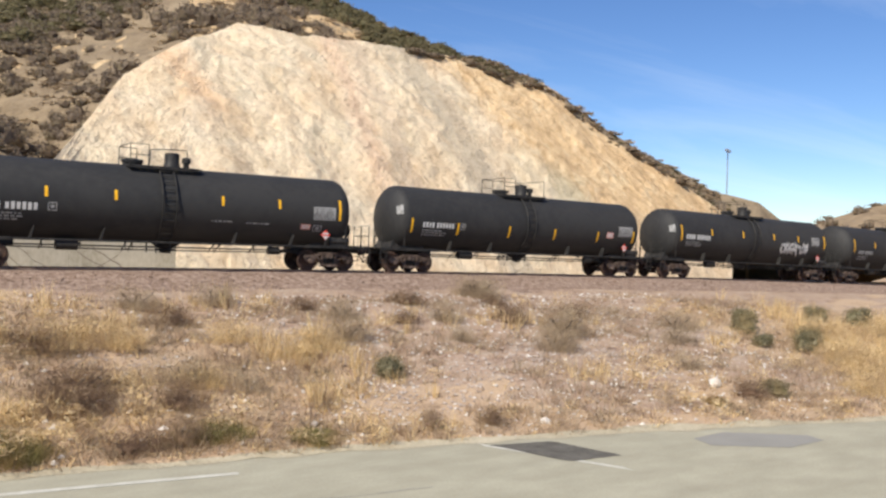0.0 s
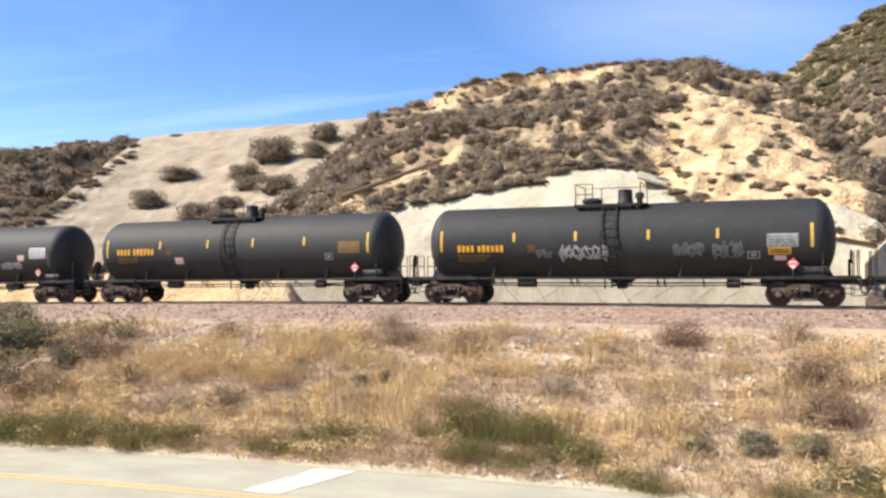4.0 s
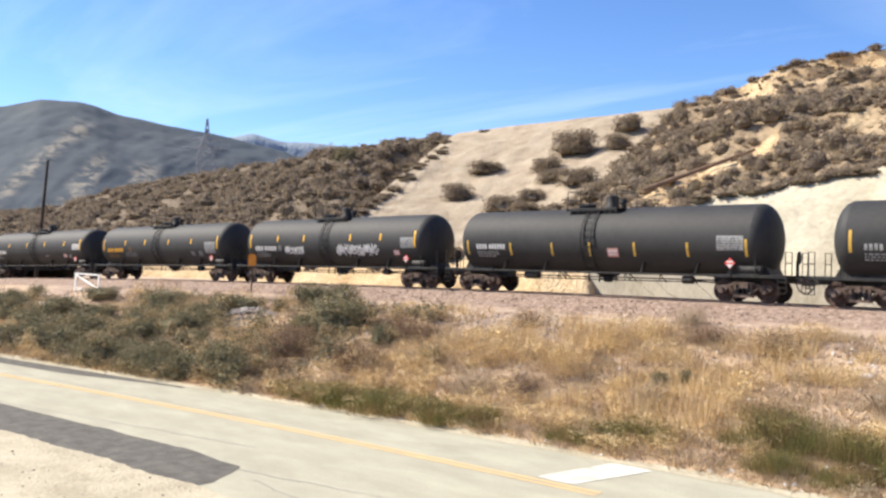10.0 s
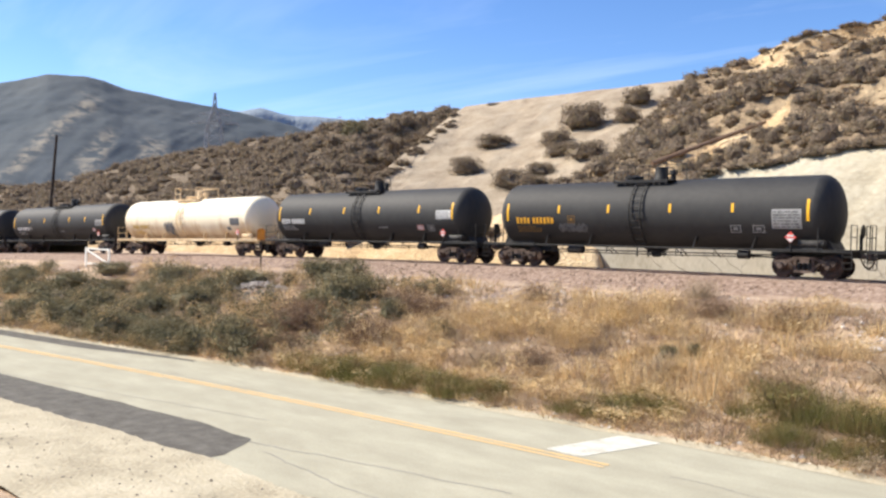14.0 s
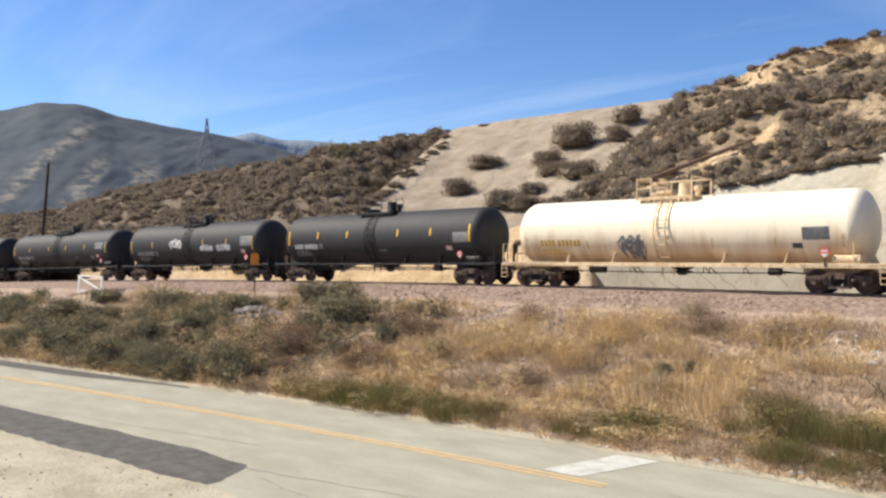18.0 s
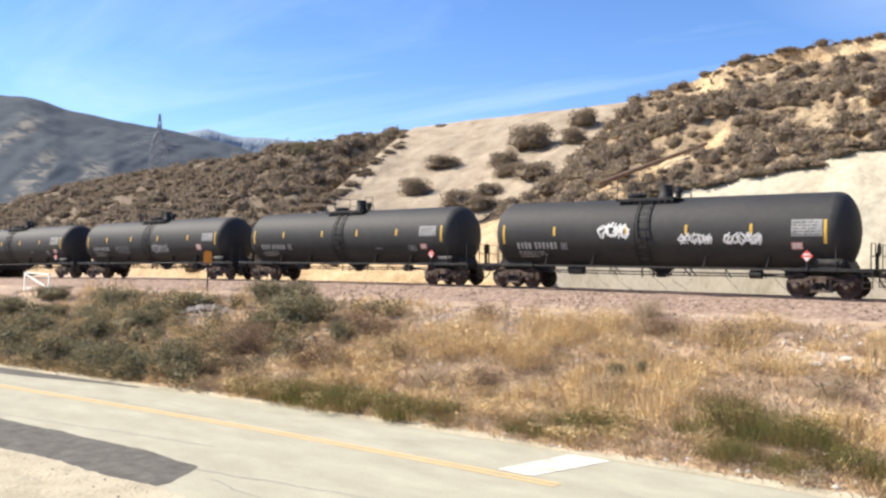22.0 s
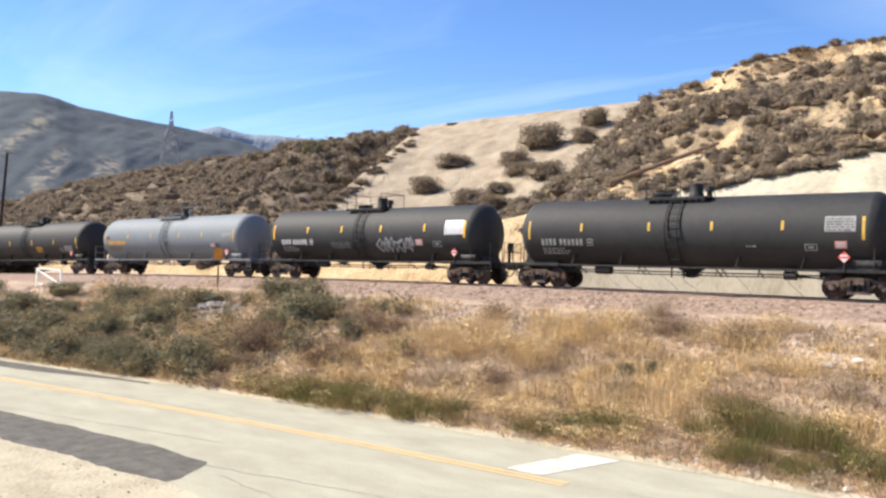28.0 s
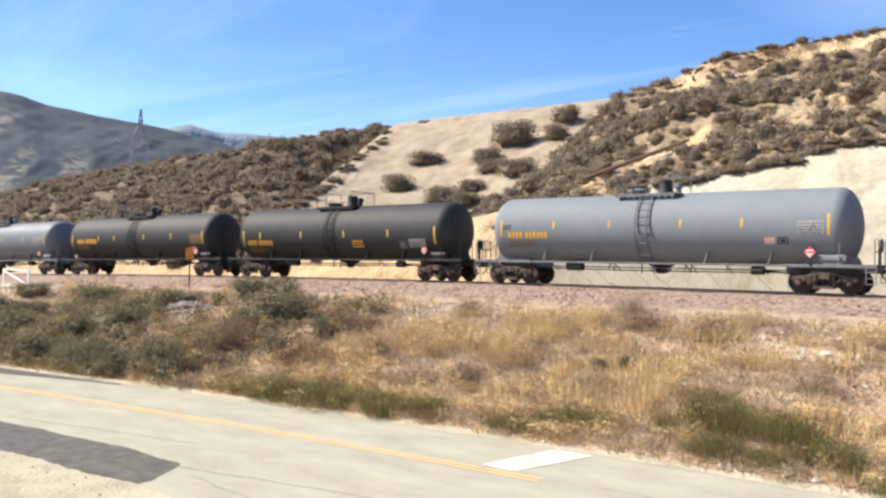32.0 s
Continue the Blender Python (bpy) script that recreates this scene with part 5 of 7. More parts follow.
            tagged(part("painted_scrawl", bm, mat, car), "loose sprayed scrawl", kind="stuff")


def distance_run(t):
    """How far the train has gone at t seconds."""
    return 9.85 * t - 0.0118 * t * t


# car by car, from the front of the train to the back: paint, lettering, tape, stripe heights, inner stripes, lettering's span, panel, further marks
OLD, NEW_ = M_STRIPE_OLD, M_STRIPE
HIGH, MID, LOW = (2.22, 3.10), (2.22, 3.02), (1.86, 2.52)
LEASED = (-4.0, -1.45, 1.4, 3.95)
CARS = {}


def mark(k, kind, letters, tape, ends, mids, name, panel, panel_m=M_DULL, more=()):
    CARS[k] = (kind, letters, tape, ends, mids, name, panel, panel_m, tuple(more))


for k_ in (-5, -4, -3):
    mark(k_, "k", M_DULL, NEW_, HIGH, (-4.5, -2.0, 2.0, 4.4), (-6.65, -4.70, 2.09), (5.95, 6.99, 2.21, 2.77))
mark(-2, "k", M_WHITE, NEW_, HIGH, (-4.5, -1.5, 1.6, 4.2), (-6.78, -4.56, 2.29), (5.7, 6.56, 2.41, 2.95), M_DULL, [("head", M_DULL, 0.85, 1.2, 0.1, 0.42), ("scrawl", M_WHITE, 2.4, 5.3, 1.85, 2.5)])
mark(-1, "k", M_WHITE, NEW_, LOW, (-4.62, -1.5, 1.48, 4.53), (-6.61, -4.80, 2.13), (6.05, 7.1, 2.2, 2.73), M_DULL, [("head", M_DULL, 0.85, 1.2, 0.1, 0.42), ("label", M_PINK, 5.17, 5.67, 2.08, 2.39), ("box", M_DULL, -4.5, -4.2, 2.1, 2.4)])
mark(0, "k", M_WHITE, NEW_, HIGH, (-4.52, -2.13, 1.97, 4.40), (-6.65, -4.70, 2.09), (5.95, 6.99, 2.21, 2.77), M_DULL,
     [("head", M_DULL, 0.9, 1.2, 0.05, 0.4), ("label", M_PINK, 5.42, 5.86, 1.79, 2.01), ("line", M_DULL, 1.55, 2.36, 1.95, 2.01), ("line", M_DULL, 3.0, 4.1, 1.92, 1.98), ("box", M_DULL, -4.45, -4.15, 2.1, 2.4), ("box", M_DULL, 5.98, 6.38, 1.72, 1.98)])
mark(1, "k", M_AMBER, NEW_, (2.15, 3.04), (-3.88, -1.42, 1.42, 3.87), (-6.39, -4.26, 2.12), (5.70, 6.82, 2.11, 2.71), M_DULL,
     [("box", M_AMBER_DIM, -3.55, -3.26, 2.17, 2.45), ("scrawl", M_DULL, -2.87, -2.45, 1.8, 2.42), ("scrawl", M_DULL, 0.1, 2.35, 1.82, 2.3), ("scrawl", M_DULL, 2.71, 3.11, 1.88, 2.26),
      ("label", M_AMBER, 4.2, 4.55, 1.69, 1.95), ("label", M_PINK, 4.56, 4.94, 1.69, 1.95), ("box", M_DULL, 5.07, 5.5, 1.79, 2.09)])
mark(2, "k", M_WHITE, NEW_, (1.67, 2.52), (-4.22, -1.30, 1.83, 4.68), (-6.47, -4.71, 2.15), (6.08, 7.1, 2.1, 2.59), M_DULL,
     [("box", M_WHITE, -4.06, -3.8, 2.13, 2.41), ("scrawl", M_WHITE, -4.92, -2.57, 1.52, 2.05), ("scrawl", M_WHITE, -0.27, 0.17, 1.88, 2.38), ("scrawl", M_WHITE, -0.25, 0.15, 2.4, 2.88),
      ("label", M_PINK, 1.29, 1.71, 2.03, 2.34), ("scrawl", M_FAINT, 2.68, 4.47, 1.9, 2.14), ("scrawl", M_FAINT, 0.22, 1.23, 1.83, 2.1), ("box", M_DULL, 5.48, 5.86, 1.83, 2.03)])
mark(3, "k", M_AMBER, OLD, (2.18, 3.05), LEASED, (-6.47, -4.38, 2.14), (5.67, 6.74, 2.2, 2.69), M_DULL,
     [("box", M_AMBER_DIM, -3.42, -3.11, 2.14, 2.41), ("scrawl", M_FAINT, -3.07, -2.37, 1.93, 2.22), ("scrawl", M_DULL, -2.14, -0.2, 1.8, 2.31), ("scrawl", M_FAINT, 2.35, 3.43, 1.93, 2.36),
      ("scrawl", M_FAINT, 3.68, 4.84, 1.85, 2.38), ("box", M_DULL, 4.99, 5.43, 1.78, 2.05), ("label", M_AMBER, 5.72, 6.49, 1.93, 2.18), ("label", M_PINK, 5.91, 6.34, 1.71, 1.89)])
mark(4, "k", M_AMBER, OLD, HIGH, (-3.98, -1.22, 1.29, 4.01), (-6.58, -4.27, 2.31), (5.74, 6.8, 2.21, 2.74), M_AMBER_DIM,
     [("box", M_AMBER_DIM, -3.63, -3.3, 2.3, 2.57), ("label", M_PINK, -3.14, -2.65, 1.85, 2.18), ("box", M_DULL, 5.05, 5.44, 1.93, 2.23)])
mark(5, "k", M_WHITE, M_FAINT, (1.84, 2.5), (), (-6.56, -4.19, 2.02), (6.0, 7.05, 2.3, 2.85), M_WHITE,
     [("box", M_DULL, -4.0, -3.74, 2.01, 2.35), ("scrawl", M_WHITE, -3.35, -1.28, 1.8, 2.55), ("line", M_WHITE, 1.18, 2.18, 2.25, 2.32), ("scrawl", M_DULL, 4.0, 5.4, 1.82, 2.13), ("label", M_PINK, 5.2, 5.65, 2.2, 2.5)])
mark(6, "k", M_DULL, OLD, (2.05, 2.88), (-4.52, -1.41, 1.66, 4.7), (-6.72, -4.87, 2.13), (6.12, 7.05, 2.19, 2.68), M_DULL,
     [("stripe", NEW_, -3.19, -3.07, 1.99, 2.54), ("stripe", NEW_, 2.95, 3.07, 1.96, 2.48), ("line", M_DULL, 5.46, 5.97, 2.2, 2.3), ("label", M_PINK, 5.93, 6.36, 1.91, 2.1), ("box", M_DULL, -4.35, -4.05, 2.12, 2.42)])
mark(7, "k", M_WHITE, OLD, (1.84, 2.54), (-4.5, -2.08, -0.02, 2.24, 4.71), (-6.63, -4.76, 2.10), (5.99, 7.1, 2.1, 2.69), M_DULL, [("label", M_PINK, 0.89, 1.43, 1.79, 2.17)])
mark(8, "k", M_WHITE, NEW_, HIGH, (-4.43, -1.95, 2.15, 4.61), (-6.68, -4.53, 2.03), (6.16, 7.1, 2.18, 2.74), M_DULL,
     [("scrawl", M_WHITE, -3.76, -1.98, 1.85, 2.27), ("scrawl", M_WHITE, 0.97, 4.44, 1.8, 2.34), ("label", M_PINK, 5.57, 5.99, 1.78, 2.05), ("box", M_DULL, -4.4, -4.1, 2.05, 2.35)])
mark(9, "k", M_AMBER, NEW_, (2.2, 3.05), (-4.18, -1.52, 1.49, 4.24), (-6.66, -4.40, 2.06), (5.82, 6.96, 1.91, 2.67), M_DULL,
     [("box", M_AMBER_DIM, -3.68, -3.3, 2.09, 2.45), ("scrawl", M_FAINT, -4.2, -2.66, 1.72, 2.05), ("box", M_DULL, 4.13, 4.56, 1.74, 2.04), ("box", M_DULL, 5.04, 5.52, 1.75, 2.04)])
mark(10, "k", M_WHITE, NEW_, (2.3, 3.18), (-4.25, -1.19, 1.72, 4.81), (-6.94, -4.68, 2.11), (6.08, 7.1, 2.32, 2.78), M_WHITE,
     [("label", M_PINK, 4.64, 5.1, 1.74, 2.0), ("box", M_DULL, 5.4, 5.86, 1.68, 1.99), ("line", M_DULL, 1.66, 2.45, 1.85, 1.92)])
mark(11, "w", M_STRIPE_OLD, M_TANIRON, (1.76, 2.3), (-3.82, 2.13, 4.69), (-6.40, -4.09, 1.89), (5.73, 6.73, 2.07, 2.56), M_GREYIRON,
     [("scrawl", M_GREYIRON, -2.25, -0.9, 1.4, 2.3), ("scrawl", M_GREYIRON, -2.05, -1.1, 1.55, 2.25), ("label", M_GREYIRON, 5.34, 5.72, 1.74, 1.95)])
mark(12, "k", M_WHITE, NEW_, HIGH, (-4.52, -1.96, 2.12, 4.54), (-6.67, -4.52, 1.98), (6.11, 7.1, 2.21, 2.71), M_DULL,
     [("label", M_PINK, 5.56, 5.97, 1.79, 2.02), ("line", M_DULL, 0.6, 1.28, 1.8, 1.88), ("box", M_DULL, -4.43, -4.11, 2.0, 2.3)])
mark(13, "k", M_DULL, OLD, (2.05, 2.95), (-4.41, -0.86, 1.84, 4.48), (-6.48, -4.22, 1.82), (5.99, 7.1, 2.33, 2.96), M_DULL,
     [("scrawl", M_WHITE, -2.15, -0.7, 2.33, 2.9), ("scrawl", M_WHITE, 1.51, 2.9, 2.07, 2.44), ("scrawl", M_WHITE, 3.43, 4.89, 2.05, 2.45), ("label", M_PINK, 5.98, 6.38, 1.83, 2.09), ("box", M_DULL, -4.1, -3.8, 1.82, 2.1)])
mark(14, "k", M_DULL, OLD, MID, (-4.58, -1.36, 1.34, 4.21), (-6.61, -4.45, 1.86), (5.78, 6.86, 2.5, 3.01), M_DULL,
     [("label", M_PINK, 5.8, 6.2, 1.85, 2.1), ("box", M_DULL, 4.98, 5.48, 1.77, 2.02), ("line", M_DULL, 2.65, 3.18, 1.85, 1.92), ("box", M_DULL, -4.3, -3.98, 1.86, 2.16)])
mark(15, "k", M_DULL, OLD, MID, (-4.81, -1.88, 1.17, 4.42), (-6.55, -4.53, 1.95), (5.91, 6.96, 2.47, 2.97), M_DULL,
     [("scrawl", M_FAINT, -3.81, -2.19, 1.8, 2.25), ("scrawl", M_DULL, 0.52, 2.29, 1.8, 2.3), ("label", M_PINK, 5.3, 5.76, 1.91, 2.28)])
mark(16, "k", M_DULL, OLD, (2.22, 3.07), (-4.42, -1.16, 1.57, 4.35), (-6.55, -4.27, 1.94), (5.87, 6.94, 2.52, 3.09), M_DULL,
     [("label", M_PINK, 6.22, 6.63, 1.9, 2.17), ("box", M_DULL, 5.15, 5.6, 1.81, 2.06), ("line", M_DULL, 2.94, 3.47, 1.93, 2.0), ("box", M_DULL, -4.15, -3.85, 1.94, 2.25)])
mark(17, "k", M_WHITE, NEW_, (2.32, 3.16), (-4.25, -1.47, 1.53, 4.60), (-6.51, -4.25, 2.00), (5.94, 7.12, 2.49, 3.21), M_SHEET,
     [("scrawl", M_FAINT, -2.31, -0.8, 1.81, 2.12), ("scrawl", M_DULL, 1.21, 3.81, 1.66, 2.3), ("label", M_PINK, 3.98, 4.45, 1.94, 2.26), ("box", M_DULL, 5.14, 5.7, 1.86, 2.16), ("box", M_WHITE, -4.11, -3.82, 2.0, 2.3)])
mark(18, "g", M_AMBER, OLD, (2.2, 3.0), (-4.37, -1.63, 1.56, 4.04), (-6.81, -4.61, 2.13), (6.1, 7.05, 2.24, 2.76), M_DULL,
     [("label", M_PINK, 4.88, 5.3, 1.88, 2.14), ("box", M_DARK, 5.4, 5.77, 1.88, 2.14), ("label", M_GREYIRON, -7.1, -6.61, 2.51, 2.8)])
mark(19, "k", M_AMBER, OLD, (1.88, 2.77), (-5.74, -2.32, 1.0, 4.14), (-6.87, -4.64, 1.87), (5.49, 6.59, 1.72, 2.15), M_DULL, [("label", M_AMBER, 1.57, 2.34, 1.74, 2.1), ("box", M_DULL, 4.89, 5.34, 1.7, 2.01)])
mark(20, "k", M_AMBER, OLD, (2.05, 2.85), (-3.96, -2.13, 1.2, 4.08), (-6.57, -4.12, 2.20), (5.98, 7.1, 2.03, 2.64), M_AMBER_DIM, [("label", M_PINK, 5.83, 6.4, 1.64, 1.86)])
for k_, (kind_, let_) in {21: ("d", M_AMBER), 22: ("k", M_WHITE), 23: ("k", M_DULL), 24: ("k", M_AMBER)}.items():
    mark(k_, kind_, let_, OLD, MID, (-4.4, -1.5, 1.5, 4.4), (-6.55, -4.5, 2.0), (5.9, 6.95, 2.3, 2.85))
BASES = {"k": [build_car(M_BLACK, M_DARK, False, 0), build_car(M_BLACK, M_DARK, False, 1)], "w": [build_car(M_CREAM, M_TANIRON, True, 2)], "g": [build_car(M_GREY, M_GREYIRON, False, 1)], "d": [build_car(M_SLATE, M_GREYIRON, False, 0)]}
LOOKS = {"k": "black railway tank car with stencilled panels and yellow reflective stripes", "w": "sunlit cream tank car with rusty streaks, browner towards the belly", "g": "pale grey tank car with dark heads and yellow stripes", "d": "slate grey tank car with amber lettering"}
TRAIN = {}
# how far each car stands ahead of even spacing
SHIFT = {-5: -0.4, -4: -0.4, -3: -0.4, -2: -0.3, -1: -0.45, 0: -0.35, 1: -0.35, 2: -0.4, 3: -0.2, 4: 0.1, 6: -0.05, 7: -0.15, 8: -0.1, 10: 0.1, 11: 0.05, 12: 0.22, 13: 0.2, 14: 0.15,
         15: 0.1, 16: 0.12, 17: 0.03, 18: -0.12, 19: -0.35, 20: -0.5, 21: -0.5, 22: -0.5, 23: -0.5, 24: -0.5}
used = set()
for k, spec in CARS.items():
    kind, letters, more = spec[0], spec[1], spec[-1]
    base = BASES[kind][k % len(BASES[kind])]
    start = track_pose(PITCH_CAR * k - 7.32 - SHIFT.get(k, 0))
    if base.name in used:
        c = copy_thing(base, start)
    else:
        c = base
        used.add(base.name)
        c.matrix_basis = start
    TRAIN[k] = c
    note = "amber lettering" if letters is M_AMBER else "white lettering"
    sprayed = any(m[0] == "scrawl" for m in more)
    text = LOOKS[kind] if kind != "k" else f"black railway tank car with {note}" + (" and sprayed scrawl" if sprayed else " and yellow stripes")
    tagged(c, text, "tank car", "cars of the train")
for k, spec in CARS.items():
    dress(TRAIN[k], random.Random(k + 50), *spec)

# ---- plants ----
# clearings where pale gravel shows: x, y, radius along, radius across
GRAVEL = [(-35.3, 24.3, 1.7, 1.1), (-25.7, 20.3, 1.4, 0.5), (-51.5, 21.4, 2.6, 0.9), (-21.2, 27.4, 2.4, 1.4), (-19.3, 25.6, 1.6, 1.0), (-7.0, 25.9, 1.6, 0.8), (13.2, 19.5, 2.6, 1.1), (16.5, 21.2, 2.4, 1.0), (20.5, 21.6, 3.0, 1.3), (27.0, 22.4, 2.4, 1.0), (31.5, 22.3, 1.6, 1.0), (9.8, 25.4, 2.0, 0.8), (5.5, 23.6, 1.5, 0.6)]


def on_gravel(x, y):
    return any(((x - a) / p) ** 2 + ((y - b) / q) ** 2 < 1 + 0.7 * noise.noise((x * 0.9, y * 1.1, 6.0)) for a, b, p, q in GRAVEL)


def shards(name, corners, mat, parent=None, kind="", label=""):
    """Many loose three-cornered leaves in one mesh; corners is an (n, 3, 3) array."""
    n = len(corners)
    me = bpy.data.meshes.new(name)
    me.vertices.add(n * 3)
    me.loops.add(n * 3)
    me.polygons.add(n)
    me.vertices.foreach_set("co", corners.astype(np.float32).ravel())
    me.loops.foreach_set("vertex_index", np.arange(n * 3, dtype=np.int32))
    me.polygons.foreach_set("loop_start", np.arange(0, n * 3, 3, dtype=np.int32))
    me.polygons.foreach_set("loop_total", np.full(n, 3, dtype=np.int32))
    me.materials.append(mat)
    me.update()
    me.validate()
    ob = new(name, me)
    if parent:
        ob.parent = parent
    if label or kind:
        tagged(ob, label, kind=kind)
    return ob


def unit(v):
    return v / np.maximum(1e-6, np.linalg.norm(v, axis=-1, keepdims=True))


def leaves(rng, centres, long_, wide, lift=0.3):
    """Leaves at the centres, turned at random, a little upward."""
    n = len(centres)
    a = unit(rng.normal(size=(n, 3)) + np.array([0, 0, lift]))
    b = unit(np.cross(a, rng.normal(size=(n, 3))))
    l = (long_ * (0.6 + 0.8 * rng.random(n)))[:, None] * a * 0.5
    w = (wide * (0.6 + 0.8 * rng.random(n)))[:, None] * b * 0.5
    return np.stack([centres - l + w, centres - l * 0.6 - w, centres + l], 1)


def dome(rng, n, lumps=7, flat=0.75):
    """Points in a lumpy half dome one unit wide and high."""
    out = []
    for i in range(lumps):
        a, r = rng.random() * 6.283, 0.30 * math.sqrt(rng.random())
        c = np.array([r * math.cos(a), r * math.sin(a), 0.30 + 0.35 * rng.random()])
        p = unit(rng.normal(size=(n // lumps, 3))) * (rng.random((n // lumps, 1)) ** 0.4) * (0.17 + 0.13 * rng.random())
        out.append(c + p)
    k = n // 5
    a, r = rng.random(k) * 6.283, 0.46 * np.sqrt(rng.random(k))
    out.append(np.stack([r * np.cos(a), r * np.sin(a), 0.02 + 0.25 * rng.random(k)], 1))
    return np.concatenate(out)


def blades(rng, n, spread, high, wide, fan=0.5, base=0.35):
    """Upright stalks that fan out from a tuft one unit wide."""
    a, r = rng.random(n) * 6.283, np.sqrt(rng.random(n))
    foot = np.stack([r * np.cos(a) * base, r * np.sin(a) * base, np.zeros(n)], 1)
    h = high * (0.45 + 0.55 * rng.random(n))
    lean = np.stack([np.cos(a) * r * fan, np.sin(a) * r * fan, np.ones(n)], 1) + 0.18 * rng.normal(size=(n, 3)) * 1.0
    tip = foot + unit(lean) * h[:, None]
    b = rng.random(n) * 6.283
    w = np.stack([np.cos(b), np.sin(b), np.zeros(n)], 1) * wide * 0.5
    return np.stack([foot - w, foot + w, tip], 1) * np.array([spread, spread, 1])


def heart(rng, n=3):
    """The dense middle of a bush: a lumpy dome in small facets."""
    g = np.linspace(-1, 1, n + 1)
    cells = []
    for axis in range(3):
        for sgn in (-1, 1):
            if axis == 2 and sgn < 0:
                continue
            for i in range(n):
                for j in range(n):
                    c = np.array([(g[i], g[j]), (g[i + 1], g[j]), (g[i + 1], g[j + 1]), (g[i], g[j + 1])])
                    p = np.insert(c, axis, sgn, axis=1)
                    cells += [p[[0, 1, 2]], p[[0, 2, 3]]]
    p = unit(np.array(cells))
    o = rng.random(3) * 50
    lump = np.array([[1 + 0.35 * noise.noise(Vector(v) * 1.7 + Vector(o)) + 0.2 * noise.noise(Vector(v) * 4.1 + Vector(o)) for v in q] for q in p])
    return p * lump[..., None] * np.array([0.27, 0.27, 0.27]) + np.array([0, 0, 0.24])


def shrub(kind, seed):
    """One shrub a metre wide and high on its own root."""
    rng = np.random.default_rng(seed)
    ob = new({"sage": "sage_shrub", "green": "broom_shrub", "brown": "dry_shrub", "brush": "chaparral_shrub", "straw": "dry_grass_clump", "weed": "weed_clump"}[kind])
    bm = bmesh.new()
    for i in range(6):
        a = i * 1.05 + rng.random()
        k = 0.3 if kind == "straw" else 0.85
        bent(bm, [(0.03 * math.cos(a), 0.03 * math.sin(a), -0.04), (0.14 * k * math.cos(a), 0.14 * k * math.sin(a), 0.25 * k), (0.3 * k * math.cos(a + 0.3), 0.3 * k * math.sin(a + 0.3), 0.55 * k)], 0.008, 5)
    tagged(part("root_stock" if kind == "straw" else "woody_base", bm, L_WOOD, ob), "", kind="stuff")
    if kind == "sage":
        q = np.concatenate([heart(rng) * np.array([1.15, 1.15, 1.2]), leaves(rng, dome(rng, 2300, 22), 0.05, 0.024, 1.0), leaves(rng, dome(rng, 900, 22), 0.11, 0.012, 1.6)])
    elif kind == "green":
        q = np.concatenate([blades(rng, 190, 0.40, 0.45 + 0.45 * rng.random(), 0.014, 0.75, 0.6) + np.array([0.85 * (rng.random() - 0.5), 0.85 * (rng.random() - 0.5), 0]) for _ in range(13)] + [leaves(rng, dome(rng, 1000, 16), 0.09, 0.014, 2.2) * np.array([1, 1, 0.8])])
    elif kind in ("brown", "weed"):
        q = np.concatenate([heart(rng) * np.array([0.7, 0.7, 0.6])] * (kind == "brown") + [blades(rng, 90, 0.45, 0.4 + 0.6 * rng.random(), 0.009, 0.7, 0.4) + np.array([0.6 * (rng.random() - 0.5), 0.6 * (rng.random() - 0.5), 0]) for _ in range(11)] + [leaves(rng, dome(rng, 1400, 12), 0.05, 0.012, 0.6)])
    elif kind == "straw":
        q = np.concatenate([blades(rng, 70, 0.45, 0.3 + 0.7 * rng.random() ** 1.5, 0.006, 0.9, 0.5) + np.array([0.8 * (rng.random() - 0.5), 0.8 * (rng.random() - 0.5), 0]) for _ in range(24)] + [leaves(rng, dome(rng, 700, 12), 0.07, 0.012, 1.0) * np.array([1, 1, 0.8])])
    else:
        q = np.concatenate([heart(rng) * np.array([1.3, 1.3, 1.2]), leaves(rng, dome(rng, 2600, 16), 0.05, 0.04), leaves(rng, dome(rng, 400, 8), 0.10, 0.010, 0.8)])
    shards("crown", q, {"sage": L_SAGE, "green": L_GREEN, "brown": L_RUST, "brush": L_BRUSH, "straw": L_STRAW, "weed": L_WEED}[kind], ob)
    return ob


def put(kind, label, category, group, spots, seed, ground_of=ground_z, swell=1.15):
    """Shrubs of one kind at their spots: x, y, width, height."""
    rng = random.Random(seed)
    bases = []
    for i, (x, y, w, h) in enumerate(spots):
        m = pose(x, y, ground_of(x, y) - 0.03, 0, 0, rng.random() * 360) @ Matrix.Diagonal((w * swell, w * swell, h * swell, 1))
        if len(bases) < 3:
            b = tagged(shrub(kind, seed * 10 + i), label, category, group)
            b.matrix_basis = m
            bases.append(b)
        else:
            c = copy_thing(bases[i % 3], Matrix())
            c.matrix_basis = m


put("sage", "grey-green sage shrub on the roadside bank", "shrub", "shrubs on the bank",
    [(-28.3, 24.2, 3.3, 1.7), (-37.5, 25.4, 2.8, 1.1), (-35.3, 20.6, 2.3, 1.4), (-42.9, 24.0, 2.3, 1.1), (-27.3, 17.6, 1.9, 1.6), (-34.4, 16.2, 2.1, 1.3), (-40.9, 18.8, 2.4, 1.3),
     (-39.0, 16.4, 2.2, 1.4), (-51.2, 19.4, 2.0, 1.2), (-31.0, 16.7, 1.9, 1.2), (-28.7, 17.1, 1.7, 1.0), (-24.4, 23.3, 1.2, 1.0), (-34.5, 25.8, 0.9, 0.8), (-11.8, 24.4, 0.5, 0.5)], 1)
